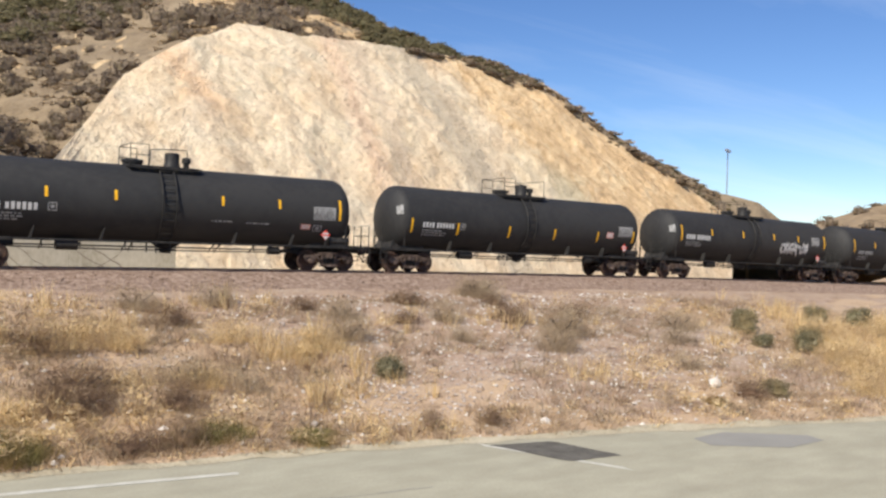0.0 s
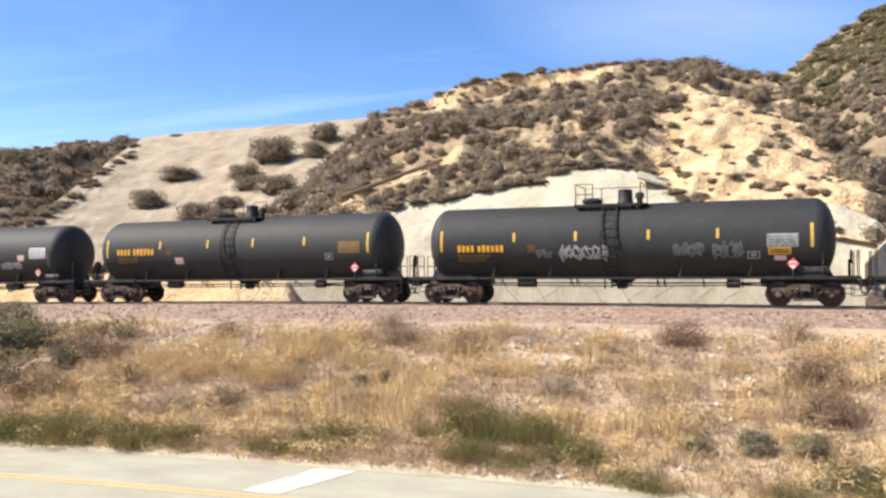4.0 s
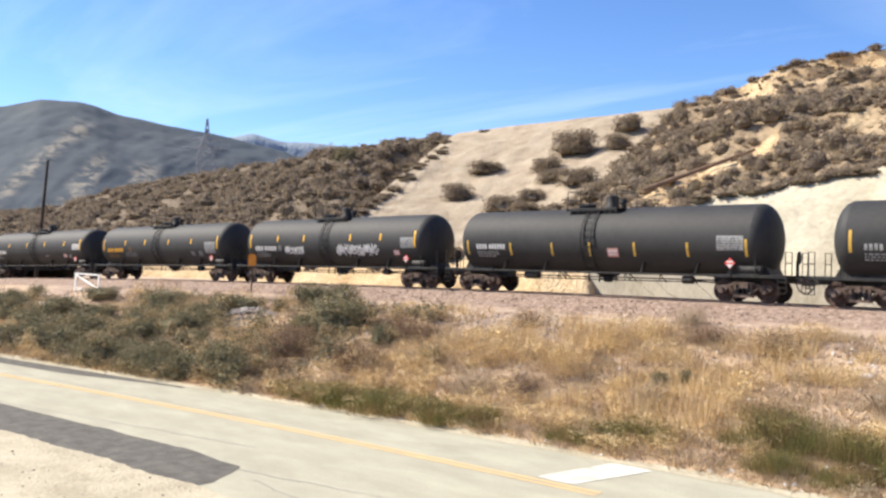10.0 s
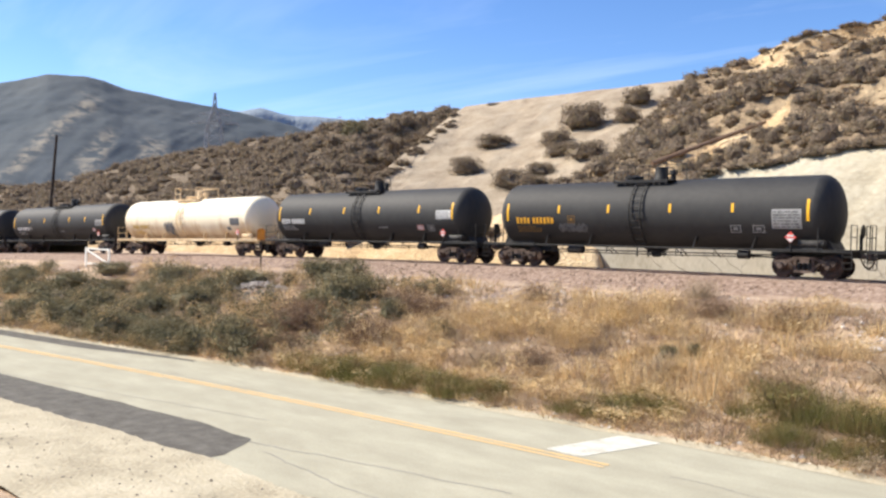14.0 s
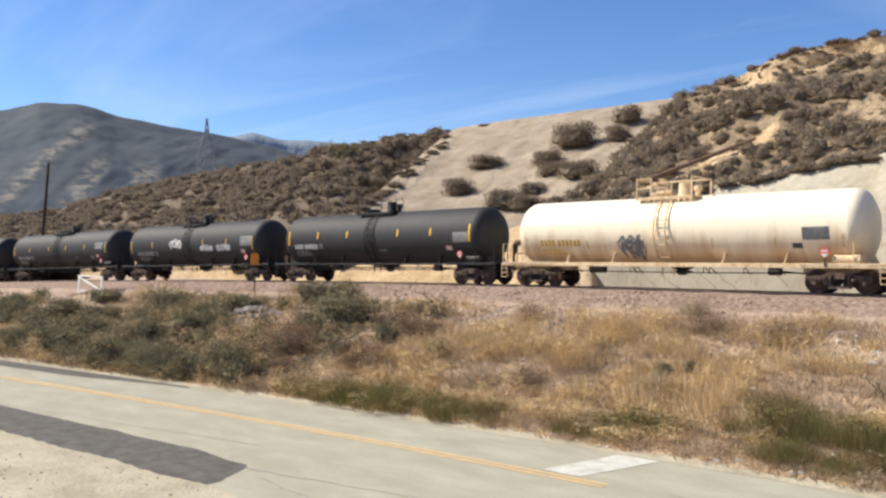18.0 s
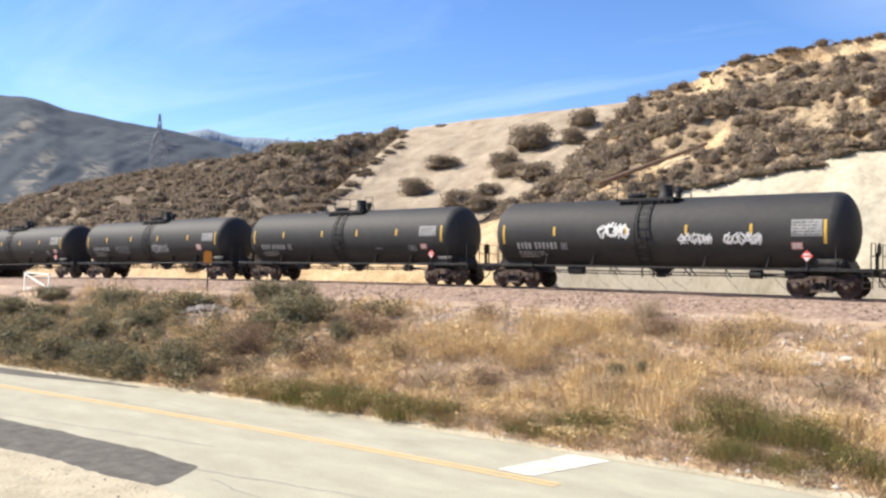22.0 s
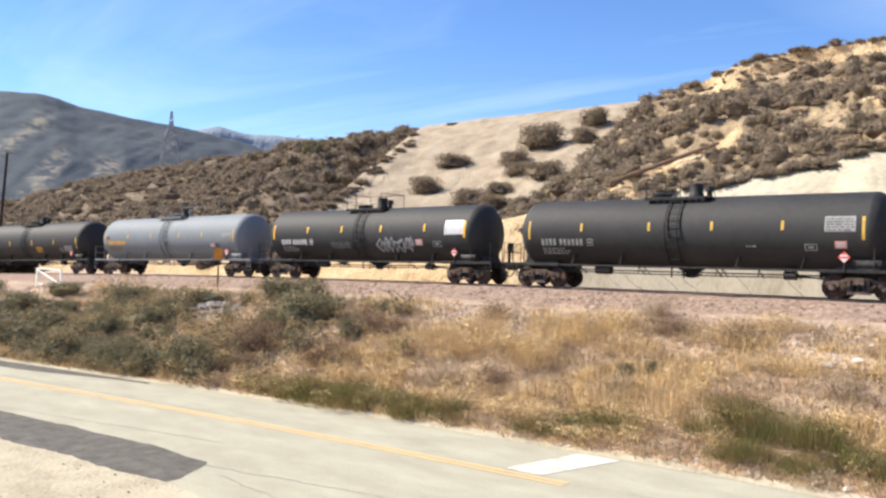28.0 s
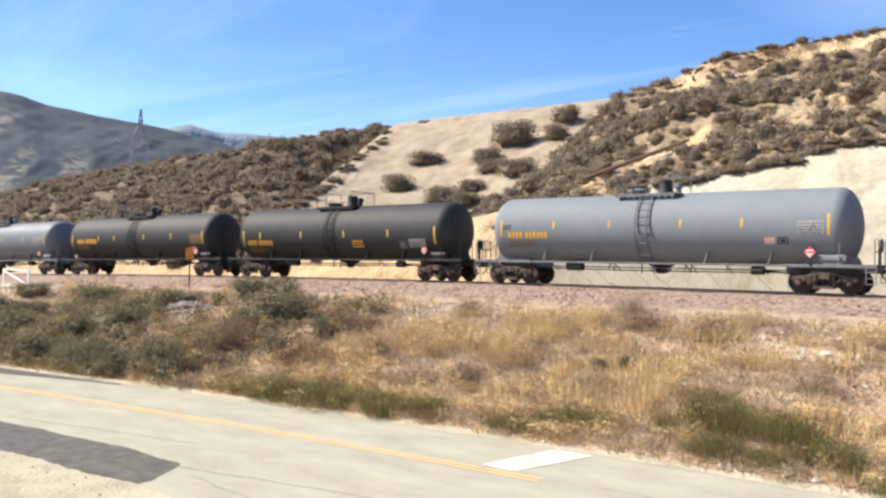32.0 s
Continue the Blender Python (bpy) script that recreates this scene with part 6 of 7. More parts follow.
put("sage", "small grey-green sage shrub among dry grass", "shrub", "shrubs on the bank",
    [(-1.9, 20.9, 0.8, 0.4), (-0.5, 20.9, 0.9, 0.7), (0.6, 20.9, 1.0, 0.6), (1.6, 19.5, 0.8, 0.6), (30.8, 22.6, 1.1, 1.0), (28.6, 20.1, 0.8, 0.5), (30.0, 19.1, 1.0, 1.0)], 2)
put("weed", "feathery grey-brown dead weed clump", "weeds", "weed clumps on the bank",
    [(16.6, 23.5, 0.9, 0.6), (8.1, 21.2, 1.2, 0.7), (19.7, 22.1, 1.9, 1.0), (21.3, 29.0, 1.5, 1.0), (25.4, 21.6, 1.6, 0.9), (21.4, 29.2, 2.3, 1.2), (21.3, 23.4, 2.3, 1.3), (27.6, 23.5, 2.1, 1.0), (12.6, 24.4, 1.8, 1.0), (17.1, 25.4, 1.5, 0.8), (6.9, 28.3, 2.1, 0.9), (6.7, 22.1, 1.6, 0.9), (13.5, 26.5, 1.5, 0.9), (-6.0, 23.5, 1.6, 0.8), (-12.0, 22.5, 1.6, 0.8), (-17.5, 20.8, 1.7, 0.9), (0.5, 28.8, 1.6, 1.0), (9.5, 28.5, 1.6, 0.9), (-14.0, 29.2, 1.6, 0.8), (23.0, 19.0, 1.3, 0.7)], 12)
put("sage", "grey-green sage shrub low on the bank", "shrub", "shrubs on the bank",
    [(-36.8, 19.6, 2.0, 1.1), (-36.5, 18.2, 1.9, 1.05), (-43.9, 17.9, 2.1, 1.0), (-37.7, 23.2, 1.9, 0.95), (-47.3, 20.2, 2.4, 1.1), (-32.7, 18.2, 1.6, 0.8), (-30.0, 16.5, 1.4, 0.9), (-49.5, 23.6, 2.3, 0.9), (-40.2, 21.4, 2.0, 0.9), (-46.6, 18.2, 2.0, 1.0), (-33.0, 19.9, 1.5, 0.8), (-42.0, 16.9, 1.9, 0.9), (-50.0, 18.4, 2.0, 0.9), (-44.4, 21.2, 1.8, 0.9), (-33.4, 17.2, 1.5, 0.8)], 3)
left = random.Random(77)
dense = []
while len(dense) < 26:
    x = -60 + 33 * left.random()
    y = float(fine_edge(x)) + 0.9 + (float(track_y(x)) - 6.5 - float(fine_edge(x))) * left.random() ** 1.3
    if not (60 < math.degrees(math.atan2(-x, y)) < 69 and y > 17.5) and noise.noise((x * 0.3, y * 0.3, 4.4)) > -0.25 and not on_gravel(x, y):
        dense.append((x, y, 1.2 + 1.3 * left.random(), 0.6 + 0.6 * left.random()))
put("sage", "dusty grey-olive shrub crowding the bank", "shrub", "shrubs on the bank", dense, 8)
put("green", "olive green broom-like shrub beside the road", "shrub", "green shrubs by the road",
    [(-22.9, 17.8, 1.5, 0.75), (-20.7, 17.95, 1.7, 0.95), (-18.6, 18.1, 1.8, 0.95), (-16.8, 18.4, 1.6, 0.9), (-15.3, 18.7, 1.3, 0.75), (-10.9, 20.0, 1.8, 0.75), (-12.1, 19.2, 1.7, 0.6), (-7.7, 20.7, 1.75, 1.2), (-5.8, 20.8, 1.4, 0.95), (-4.6, 19.9, 1.2, 0.95), (-7.2, 19.6, 1.2, 0.65), (-5.7, 19.4, 1.15, 0.6), (-2.9, 18.9, 1.4, 0.4),
     (20.7, 16.0, 0.6, 0.37), (1.9, 19.2, 1.3, 0.65), (-19.6, 18.5, 1.6, 0.6), (1.3, 19.7, 1.1, 0.7), (2.2, 18.9, 1.2, 0.6), (6.2, 18.6, 1.3, 0.5), (8.5, 17.8, 1.1, 0.4), (0.2, 19.0, 1.3, 0.37)], 4)
put("brown", "dry reddish-brown weed shrub on the bank", "shrub", "dry shrubs on the bank",
    [(-27.2, 20.7, 3.3, 1.5), (-28.3, 22.0, 1.9, 1.2), (-25.9, 18.0, 1.2, 0.7), (1.1, 22.6, 1.9, 1.3), (-3.0, 28.5, 1.7, 1.0), (15.5, 25.5, 1.4, 0.6), (22.2, 15.9, 1.2, 0.8), (5.6, 18.4, 1.1, 0.8), (13.2, 17.2, 0.9, 0.6), (3.7, 20.6, 1.6, 0.8), (11.6, 17.6, 0.7, 0.6), (-25.2, 18.9, 1.6, 0.8), (7.5, 26.5, 1.4, 0.7), (12.5, 27.8, 1.3, 0.6)], 5)
put("sage", "dark twiggy olive shrub on the sandy slope", "shrub", "shrubs on the near slope", [(-7.83, 3.77, 0.95, 0.52), (-8.5, 3.72, 0.8, 0.5)], 13)
put("brown", "dry brown weed shrub among golden grass", "shrub", "dry shrubs on the bank",
    [(3.8, 21.7, 2.3, 1.0), (3.3, 24.7, 2.0, 0.9), (6.1, 20.4, 1.3, 0.8), (19.7, 24.8, 1.4, 0.9), (4.5, 18.6, 1.7, 0.5), (0.9, 24.9, 1.8, 1.3), (-10.0, 26.9, 1.8, 0.9), (-23.5, 21.1, 2.2, 1.1), (-23.0, 24.3, 1.9, 1.1),
     (-22.6, 20.7, 1.8, 1.0), (-24.5, 24.4, 1.8, 1.2), (-12.4, 27.3, 1.6, 0.8), (-20.2, 27.5, 1.7, 0.8), (16.8, 27.6, 1.8, 0.8), (23.5, 25.5, 1.6, 0.7), (21.0, 27.5, 1.5, 0.6), (-16.0, 21.5, 1.5, 0.8), (-8.0, 21.8, 1.4, 0.7)], 9)
put("straw", "tall golden dry grass clump", "grass clump", "grass clumps on the bank",
    [(30.3, 17.8, 2.4, 1.5), (26.6, 14.6, 1.8, 1.3), (5.4, 25.0, 1.8, 1.1), (34.7, 18.7, 1.6, 1.5), (-13.4, 25.7, 2.2, 1.2), (-9.5, 22.5, 1.5, 1.1), (-19.7, 24.3, 2.3, 1.3), (-14.5, 27.3, 2.2, 1.3), (-15.4, 23.6, 2.0, 1.3), (-9.3, 28.7, 1.9, 0.9),
     (-7.2, 25.0, 1.9, 1.0), (-19.6, 25.6, 1.7, 1.2), (-39.1, 20.1, 1.6, 1.0), (-40.6, 24.6, 1.8, 1.0), (-46.0, 22.6, 1.4, 0.8), (-3.2, 24.4, 1.9, 0.9), (-0.5, 23.2, 1.6, 0.8), (1.6, 27.6, 1.8, 0.8), (-5.4, 27.8, 1.7, 0.9)], 10)
put("sage", "grey-green sage shrub against dry grass", "shrub", "shrubs on the bank",
    [(30.1, 22.0, 1.2, 1.1), (28.8, 20.1, 0.7, 0.6), (31.2, 19.7, 1.1, 0.9), (23.2, 15.8, 1.0, 0.6), (-12.4, 23.8, 0.7, 0.6), (-20.8, 22.4, 1.0, 0.8), (34.5, 21.5, 1.2, 0.9), (36.0, 20.5, 1.3, 1.0), (12.6, 21.5, 1.0, 0.8)], 11)
put("straw", "golden clump of tall dry grass", "grass clump", "grass clumps on the bank",
    [(8.9, 24.9, 1.9, 1.1), (3.8, 25.1, 2.2, 1.1), (4.8, 22.1, 1.9, 0.9), (6.9, 21.7, 1.4, 0.9), (11.2, 23.6, 1.6, 1.2), (32.3, 20.0, 2.6, 1.4), (28.8, 16.0, 2.2, 1.6), (-15.6, 26.4, 1.8, 1.4), (-17.2, 23.8, 2.4, 1.4),
     (-10.4, 27.3, 2.6, 1.1), (-18.5, 22.9, 1.6, 1.2), (-10.1, 24.3, 1.2, 0.8), (-1.2, 26.4, 1.4, 0.6), (30.4, 17.2, 2.2, 1.2), (33.5, 16.5, 2.4, 1.3), (-21.3, 22.6, 2.0, 1.5), (-32.0, 21.4, 1.2, 0.6)], 6)

# shrubs that stand alone on the bare slope


def on_slope(slope, label, spots, seed, kind="brush"):
    rng = random.Random(seed)
    first = None
    for az, el, w, h in spots:
        p = slope.at(az, slope.v_of(az, el))
        m = pose(p.x, p.y, p.z - 0.35, 0, 0, rng.random() * 360) @ Matrix.Diagonal((w, w, h, 1))
        if first is None:
            first = tagged(shrub(kind, seed), label, "shrub", "shrubs on the bare slope")
            first.matrix_basis = m
        else:
            copy_thing(first, Matrix()).matrix_basis = m


on_slope(BARE, "round dark chaparral shrub on bare earth", [(41.4, 4.5, 3.9, 2.4), (39.5, 6.2, 4.4, 2.0), (33.6, 7.6, 5.6, 3.8), (35.4, 6.5, 3.7, 2.1), (30.0, 9.1, 4.0, 2.7), (35.0, 5.6, 3.7, 2.0), (30.6, 8.0, 3.4, 2.5), (38.2, 3.5, 4.4, 2.4), (33.3, 5.4, 4.2, 2.4), (36.3, 4.4, 3.2, 1.7), (39.7, 9.0, 2.0, 0.7), (36.8, 3.4, 3.8, 1.8)], 71)
on_slope(RIDGE, "green rounded shrub on the brushy ridge", [(49.2, 6.5, 3.6, 2.6)], 72, "sage")


def cover(slope, name, count, az0, az1, size, mat, label, seed, keep, v1=0.99, tall=0.75, thick=210, leaf=0.085, space=0.0):
    """Brush strewn over a hillside, thick and thin by turns."""
    rng = np.random.default_rng(seed)
    tmpl = []
    for i in range(6):
        r = np.random.default_rng(seed * 9 + i)
        shell = unit(r.normal(size=(thick, 3)))
        shell[:, 2] = np.abs(shell[:, 2]) * 0.95
        o = r.random(3) * 40
        lump = np.array([[0.75 + 0.45 * noise.noise(Vector(q) * 2.2 + Vector(o))] for q in shell])
        t = leaves(r, shell * lump * (0.34 + 0.2 * r.random((thick, 1))) + np.array([0, 0, 0.22]), leaf * 1.5, leaf * 1.1)
        tmpl.append(np.concatenate([heart(r, 3 if thick > 150 else 2), t]) if thick > 70 else t)
    out, made, tries, taken = [], 0, 0, np.zeros((count, 4))
    while made < count and tries < count * 80:
        tries += 1
        az, v = az0 + (az1 - az0) * rng.random(), v1 * rng.random()
        q = slope.at(az, v, False)
        if not keep(az, v, noise.noise(q * 0.09) + 0.6 * noise.noise(q * 0.23)):
            continue
        p = slope.at(az, v)
        w = size * (0.45 + 1.0 * rng.random() ** 1.5)
        if space:                                     # no bush in the middle of another
            q = taken[:made]
            if made and np.any(np.linalg.norm(q[:, :3] - np.array(p), axis=1) < space * (q[:, 3] + w)):
                continue
            taken[made] = (*p, w)
        h = w * tall * (0.6 + 0.5 * rng.random()) * (1 - 0.45 * smoothstep(0.85, 1.0, v))
        a = rng.random() * 6.283
        t = tmpl[int(rng.integers(len(tmpl)))]
        c, s = math.cos(a), math.sin(a)
        r = t @ np.array([[c, s, 0], [-s, c, 0], [0, 0, 1]]) * np.array([w, w * (0.75 + 0.4 * rng.random()), h])
        out.append(r + np.array([p.x, p.y, p.z - 0.12 * h]))
        made += 1
    return tagged(shards(name, np.concatenate(out), mat), label, "brush", kind="stuff")


def knoll_keep(az, v, n):
    if 9.5 < az < 23.5 and v > 0.73:                  # the raw face stays clear
        return False
    if bare_of_brush(az, v, 0):
        return n > (0.45 if v < 0.8 else 0.8)
    return n > -0.75


cover(KNOLL, "knoll_brush", 520, -6.5, 36, 2.3, L_BRUSH, "grey-brown chaparral over the knoll", 21, knoll_keep, tall=1.0, thick=330, leaf=0.045, space=0.27)
cover(KNOLL, "knoll_weeds", 900, -6.5, 36, 0.9, L_WEED, "grey dry weeds between the brush", 29, lambda az, v, n: not (9.5 < az < 23.5 and v > 0.76) and (not bare_of_brush(az, v, 0) or n > 0.4), tall=0.5, thick=56, leaf=0.15)
cover(KNOLL, "crest_brush", 130, 3, 30, 1.35, L_BRUSH, "dark dry brush along the crest of the knoll", 49, lambda az, v, n: v > 0.985, v1=1.03, tall=1.15, thick=150, leaf=0.07)
cover(KNOLL, "scarp_tufts", 60, 9.5, 23.5, 0.8, L_BRUSH, "tufts clinging to the raw crest", 50, lambda az, v, n: 0.86 < v < 0.97 and n > 0.0, tall=0.8, thick=110, leaf=0.1)
cover(RIDGE, "ridge_weeds", 900, 40.5, 74, 1.2, L_WEED, "grey dry weeds between the brush", 30, lambda az, v, n: True, tall=0.5, thick=56, leaf=0.15)
cover(PEAK, "peak_weeds", 1300, -52, 0, 1.5, L_WEED, "dry weeds on the high hill", 34, lambda az, v, n: n > -0.5, v1=0.975, tall=0.4, thick=56, leaf=0.15)
cover(KNOLL, "bluff_tufts", 110, -4.5, 8, 0.9, L_BRUSH, "sparse tufts on the sandy bluff", 22, lambda az, v, n: bare_of_brush(az, v, 0) and v < 0.7)
cover(RIDGE, "ridge_brush", 1250, 40.5, 74, 2.45, L_BRUSH, "thick dry chaparral on the ridge", 23, lambda az, v, n: n > -0.7, tall=1.0, thick=152, leaf=0.066, space=0.22)
cover(RIDGE, "far_ridge_brush", 380, 55, 74, 3.0, L_BRUSH, "dry chaparral along the far ridge", 48, lambda az, v, n: True, tall=0.5, thick=80)
cover(PEAK, "peak_brush", 1100, -52, 0, 2.5, L_OLIVE, "olive scrub on the high hill", 24, lambda az, v, n: v > 0.40 and az > -34 and n > -0.5 and not raw_outcrop(az, v, n), v1=0.975, tall=0.7, thick=115, leaf=0.08)
cover(PEAK, "peak_scrub", 1700, -40, 0, 1.15, L_OLIVE, "low olive scrub filling the hill between bushes", 61, lambda az, v, n: v > 0.42 and not raw_outcrop(az, v, n), v1=0.985, tall=0.55, thick=60, leaf=0.13)
cover(PEAK, "flank_brush", 380, -53, -26, 0.95, L_OLIVE, "low scrub on the falling ridge", 35, lambda az, v, n: n > -0.6, v1=0.985, tall=0.5, thick=90)
cover(PEAK, "lower_brush", 400, -26, 0, 2.3, L_BRUSH, "dark scrub on the lower hill flank", 25, lambda az, v, n: v < 0.5 and n > -0.15 and not (raw_outcrop(az, v, n) and n < 0.25), tall=1.0, thick=180, leaf=0.06, space=0.25)
cover(CUT, "cut_edge_brush", 60, -50, -30, 1.6, L_BRUSH, "dry scrub along the lip of the cut", 26, lambda az, v, n: v > 0.965, v1=1.0)
cover(FOOT, "bank_brush", 60, 27, 62, 1.6, L_BRUSH, "tufts on the sandy bank", 27, lambda az, v, n: v > 0.5 and n > -0.1)
cover(BARE, "slope_brush", 70, 24, 36, 2.4, L_BRUSH, "dark chaparral spilling onto the bare slope", 36, lambda az, v, n: v < 0.75 - 0.05 * (az - 24) + 0.2 * n, tall=0.65)
cover(BARE, "slope_edge_brush", 46, 41.5, 50, 1.7, L_BRUSH, "chaparral along the edge of the bare slope", 37, lambda az, v, n: v > 0.86 - 0.02 * (az - 42) and n > -0.3, tall=0.6)
cover(SHOT, "apron_edge_brush", 90, 5.5, 27, 1.3, L_BRUSH, "dry scrub hanging over the concrete facing", 39, lambda az, v, n: v > 0.93, v1=1.0, tall=0.7)
cover(EAST, "far_hill_brush", 160, -110, -57, 5.0, L_BRUSH, "scrub on the distant hill", 28, lambda az, v, n: n > -0.3, thick=80)

# ---- grass, weeds and stones on the bank ----


def bank_spots(rng, count, keep, x0=-58, x1=36, lo=0.25, hi=4.6):
    out = []
    while len(out) < count:
        x = x0 + (x1 - x0) * rng.random()
        ye, yt = float(fine_edge(x)), float(track_y(x))
        u = rng.random()
        y = ye + lo + (yt - hi - ye - lo) * u
        if on_gravel(x, y) and rng.random() > 0.12:
            continue
        if keep(x, y, u, noise.noise((x * 0.22, y * 0.3, 9.1)) + 0.5 * noise.noise((x * 0.8, y * 0.9, 2.2))):
            out.append((x, y, ground_z(x, y)))
    return np.array(out)


def tufts(name, spots, mat, per, high, wide, spread, label, seed, category="grass"):
    rng = np.random.default_rng(seed)
    tmpl = [blades(np.random.default_rng(seed * 11 + i), per, 1.0, 1.0, 1.0, 0.8, 0.5) for i in range(12)]
    out = []
    for p in spots:
        h, s = high * (0.5 + 0.9 * rng.random()), spread * (0.6 + 0.8 * rng.random())
        t = tmpl[int(rng.integers(12))]
        foot, tip = (t[:, 0] + t[:, 1]) / 2, t[:, 2]
        w = unit(t[:, 1] - t[:, 0]) * wide * 0.7
        k = np.array([s, s, h])
        foot, tip = foot * k + p, tip * k + p
        out.append(np.stack([foot - w, foot + w, tip], 1))
    return tagged(shards(name, np.concatenate(out), mat), label, category, kind="stuff")


def bank_brush(name, spots, mat, size, tall, label, seed, thick=150, leaf=0.07, slim=0.5):
    """Low mounded plants strewn over the bank."""
    rng = np.random.default_rng(seed)
    tmpl = [leaves(np.random.default_rng(seed * 7 + i), dome(np.random.default_rng(seed * 9 + i), thick, 7), leaf, leaf * slim, 0.6) for i in range(6)]
    out = []
    for p in spots:
        w = size * (0.45 + 1.0 * rng.random() ** 1.4)
        h = w * tall * (0.6 + 0.7 * rng.random())
        t = tmpl[int(rng.integers(6))]
        a = rng.random() * 6.283
        c, s = math.cos(a), math.sin(a)
        out.append(t @ np.array([[c, s, 0], [-s, c, 0], [0, 0, 1]]) * np.array([w, w, h]) + p)
    return tagged(shards(name, np.concatenate(out), mat), label, "weeds", kind="stuff")


rng = np.random.default_rng(5)
def thin(x):
    """How freely straw grows along the bank: sparse over the red gravel."""
    return 1 - 0.8 * smoothstep(9, 13, x) * (1 - smoothstep(28, 32, x))


def clear_of_gate(x, y):
    return not (63 < math.degrees(math.atan2(-x, y)) < 68 and y > 20.8)


bank_brush("bank_sage", bank_spots(rng, 560, lambda x, y, u, n: u < 0.82 and n > -0.3 and clear_of_gate(x, y), -62, -24), L_SAGE, 1.2, 0.85, "low grey-green weeds crowding the bank", 51, 150, 0.085, 0.55)
bank_brush("bank_sage_sparse", bank_spots(rng, 200, lambda x, y, u, n: u < 0.7 and n < 0.1, -24, 38), L_SAGE, 0.55, 0.5, "small grey-green weeds in dry grass", 52, 160, 0.06)
bank_brush("bank_straw", bank_spots(rng, 1750, lambda x, y, u, n: u < 0.9 and n > 0.0 and rng.random() < thin(x) and rng.random() > 0.7 * smoothstep(0.45, 0.8, u) and clear_of_gate(x, y), -60, 38), L_STRAW, 1.0, 0.6, "matted mounds of golden dry weeds", 53, 92, 0.20, 0.09)
bank_brush("bank_dead_weeds", bank_spots(rng, 620, lambda x, y, u, n: u < 0.92 and n < 0.15 and clear_of_gate(x, y), -60, 38), L_BROWN, 0.85, 0.55, "matted mounds of dead brown weeds", 54, 96, 0.13, 0.13)
bank_brush("left_straw", bank_spots(rng, 300, lambda x, y, u, n: u < 0.88 and n < 0.15 and clear_of_gate(x, y), -60, -18), L_STRAW, 1.1, 0.9, "matted golden weeds between the shrubs", 56, 130, 0.15, 0.12)
bank_brush("left_weeds", bank_spots(rng, 150, lambda x, y, u, n: u < 0.9 and clear_of_gate(x, y), -60, -18), L_WEED, 1.0, 0.85, "grey-brown weeds between the shrubs", 57, 130, 0.13, 0.2)
bank_brush("mixed_weeds", bank_spots(rng, 520, lambda x, y, u, n: u < 0.92 and n < 0.1, -18, 38), L_WEED, 0.8, 0.55, "grey-brown weeds over the bank", 58, 100, 0.14, 0.14)
bank_brush("verge_weeds", bank_spots(rng, 70, lambda x, y, u, n: u < 0.12, -30, 4), L_GREEN, 0.6, 0.45, "olive green weeds along the road edge", 55, 220, 0.06, 0.3)
tufts("dry_weeds", bank_spots(rng, 3400, lambda x, y, u, n: clear_of_gate(x, y) and n < 0.15 and u < 0.94), L_WEED, 10, 0.40, 0.018, 0.5, "grey-brown dead weeds on the bank", 40, "weeds")
tufts("dry_grass", bank_spots(rng, 4300, lambda x, y, u, n: clear_of_gate(x, y) and rng.random() < thin(x) and rng.random() > 0.65 * smoothstep(0.45, 0.8, u) and (n > 0.02 or rng.random() < 0.2) and (u < 0.86 or n > 0.25)), L_STRAW, 11, 0.36, 0.020, 0.5, "straw-coloured dry grass on the bank", 31)
tufts("tall_grass", bank_spots(rng, 700, lambda x, y, u, n: clear_of_gate(x, y) and rng.random() < thin(x) and n > 0.12 and 0.2 < u < 0.95 and rng.random() > smoothstep(0.55, 0.95, u) * 0.85, -26, 38), L_STRAW, 20, 0.9, 0.017, 0.5, "tall feathery golden grass on the bank", 38)
tufts("brown_weeds", bank_spots(rng, 4600, lambda x, y, u, n: n < 0.15 and u < 0.95), L_BROWN, 9, 0.36, 0.017, 0.45, "thin brown dead weeds on the bank", 32, "weeds")
bank_brush("dark_weeds", bank_spots(rng, 420, lambda x, y, u, n: 0.04 < u < 0.85 and -0.3 < n < 0.3 and rng.random() < thin(x) + 0.15, -26, 38), L_BRUSH, 0.7, 0.5, "dark dead weeds in hollows of the bank", 59, 110, 0.12, 0.15)
tufts("verge_grass", bank_spots(rng, 1100, lambda x, y, u, n: u < 0.16), L_STRAW, 12, 0.20, 0.012, 0.35, "low straw grass along the road edge", 33)


def stones(name, spots, mat, size, label, seed):
    rng = np.random.default_rng(seed)
    base = np.array([(1, 0, 0), (0, 1, 0), (-1, 0, 0), (0, -1, 0), (0, 0, 1), (0, 0, -0.6)], float)
    tri = [(0, 1, 4), (1, 2, 4), (2, 3, 4), (3, 0, 4), (1, 0, 5), (2, 1, 5), (3, 2, 5), (0, 3, 5)]
    v, f = [], []
    for p in spots:
        s = size * (0.5 + 1.2 * rng.random() ** 2)
        b = base * (0.7 + 0.6 * rng.random((6, 3))) * s
        a = rng.random() * 6.283
        c, sn = math.cos(a), math.sin(a)
        o = len(v)
        v += [tuple(q) for q in b @ np.array([[c, sn, 0], [-sn, c, 0], [0, 0, 0.7]]) + p + np.array([0, 0, s * 0.15])]
        f += [tuple(i + o for i in t) for t in tri]
    return tagged(mesh_object(name, v, f, mat), label, "stones", kind="stuff")


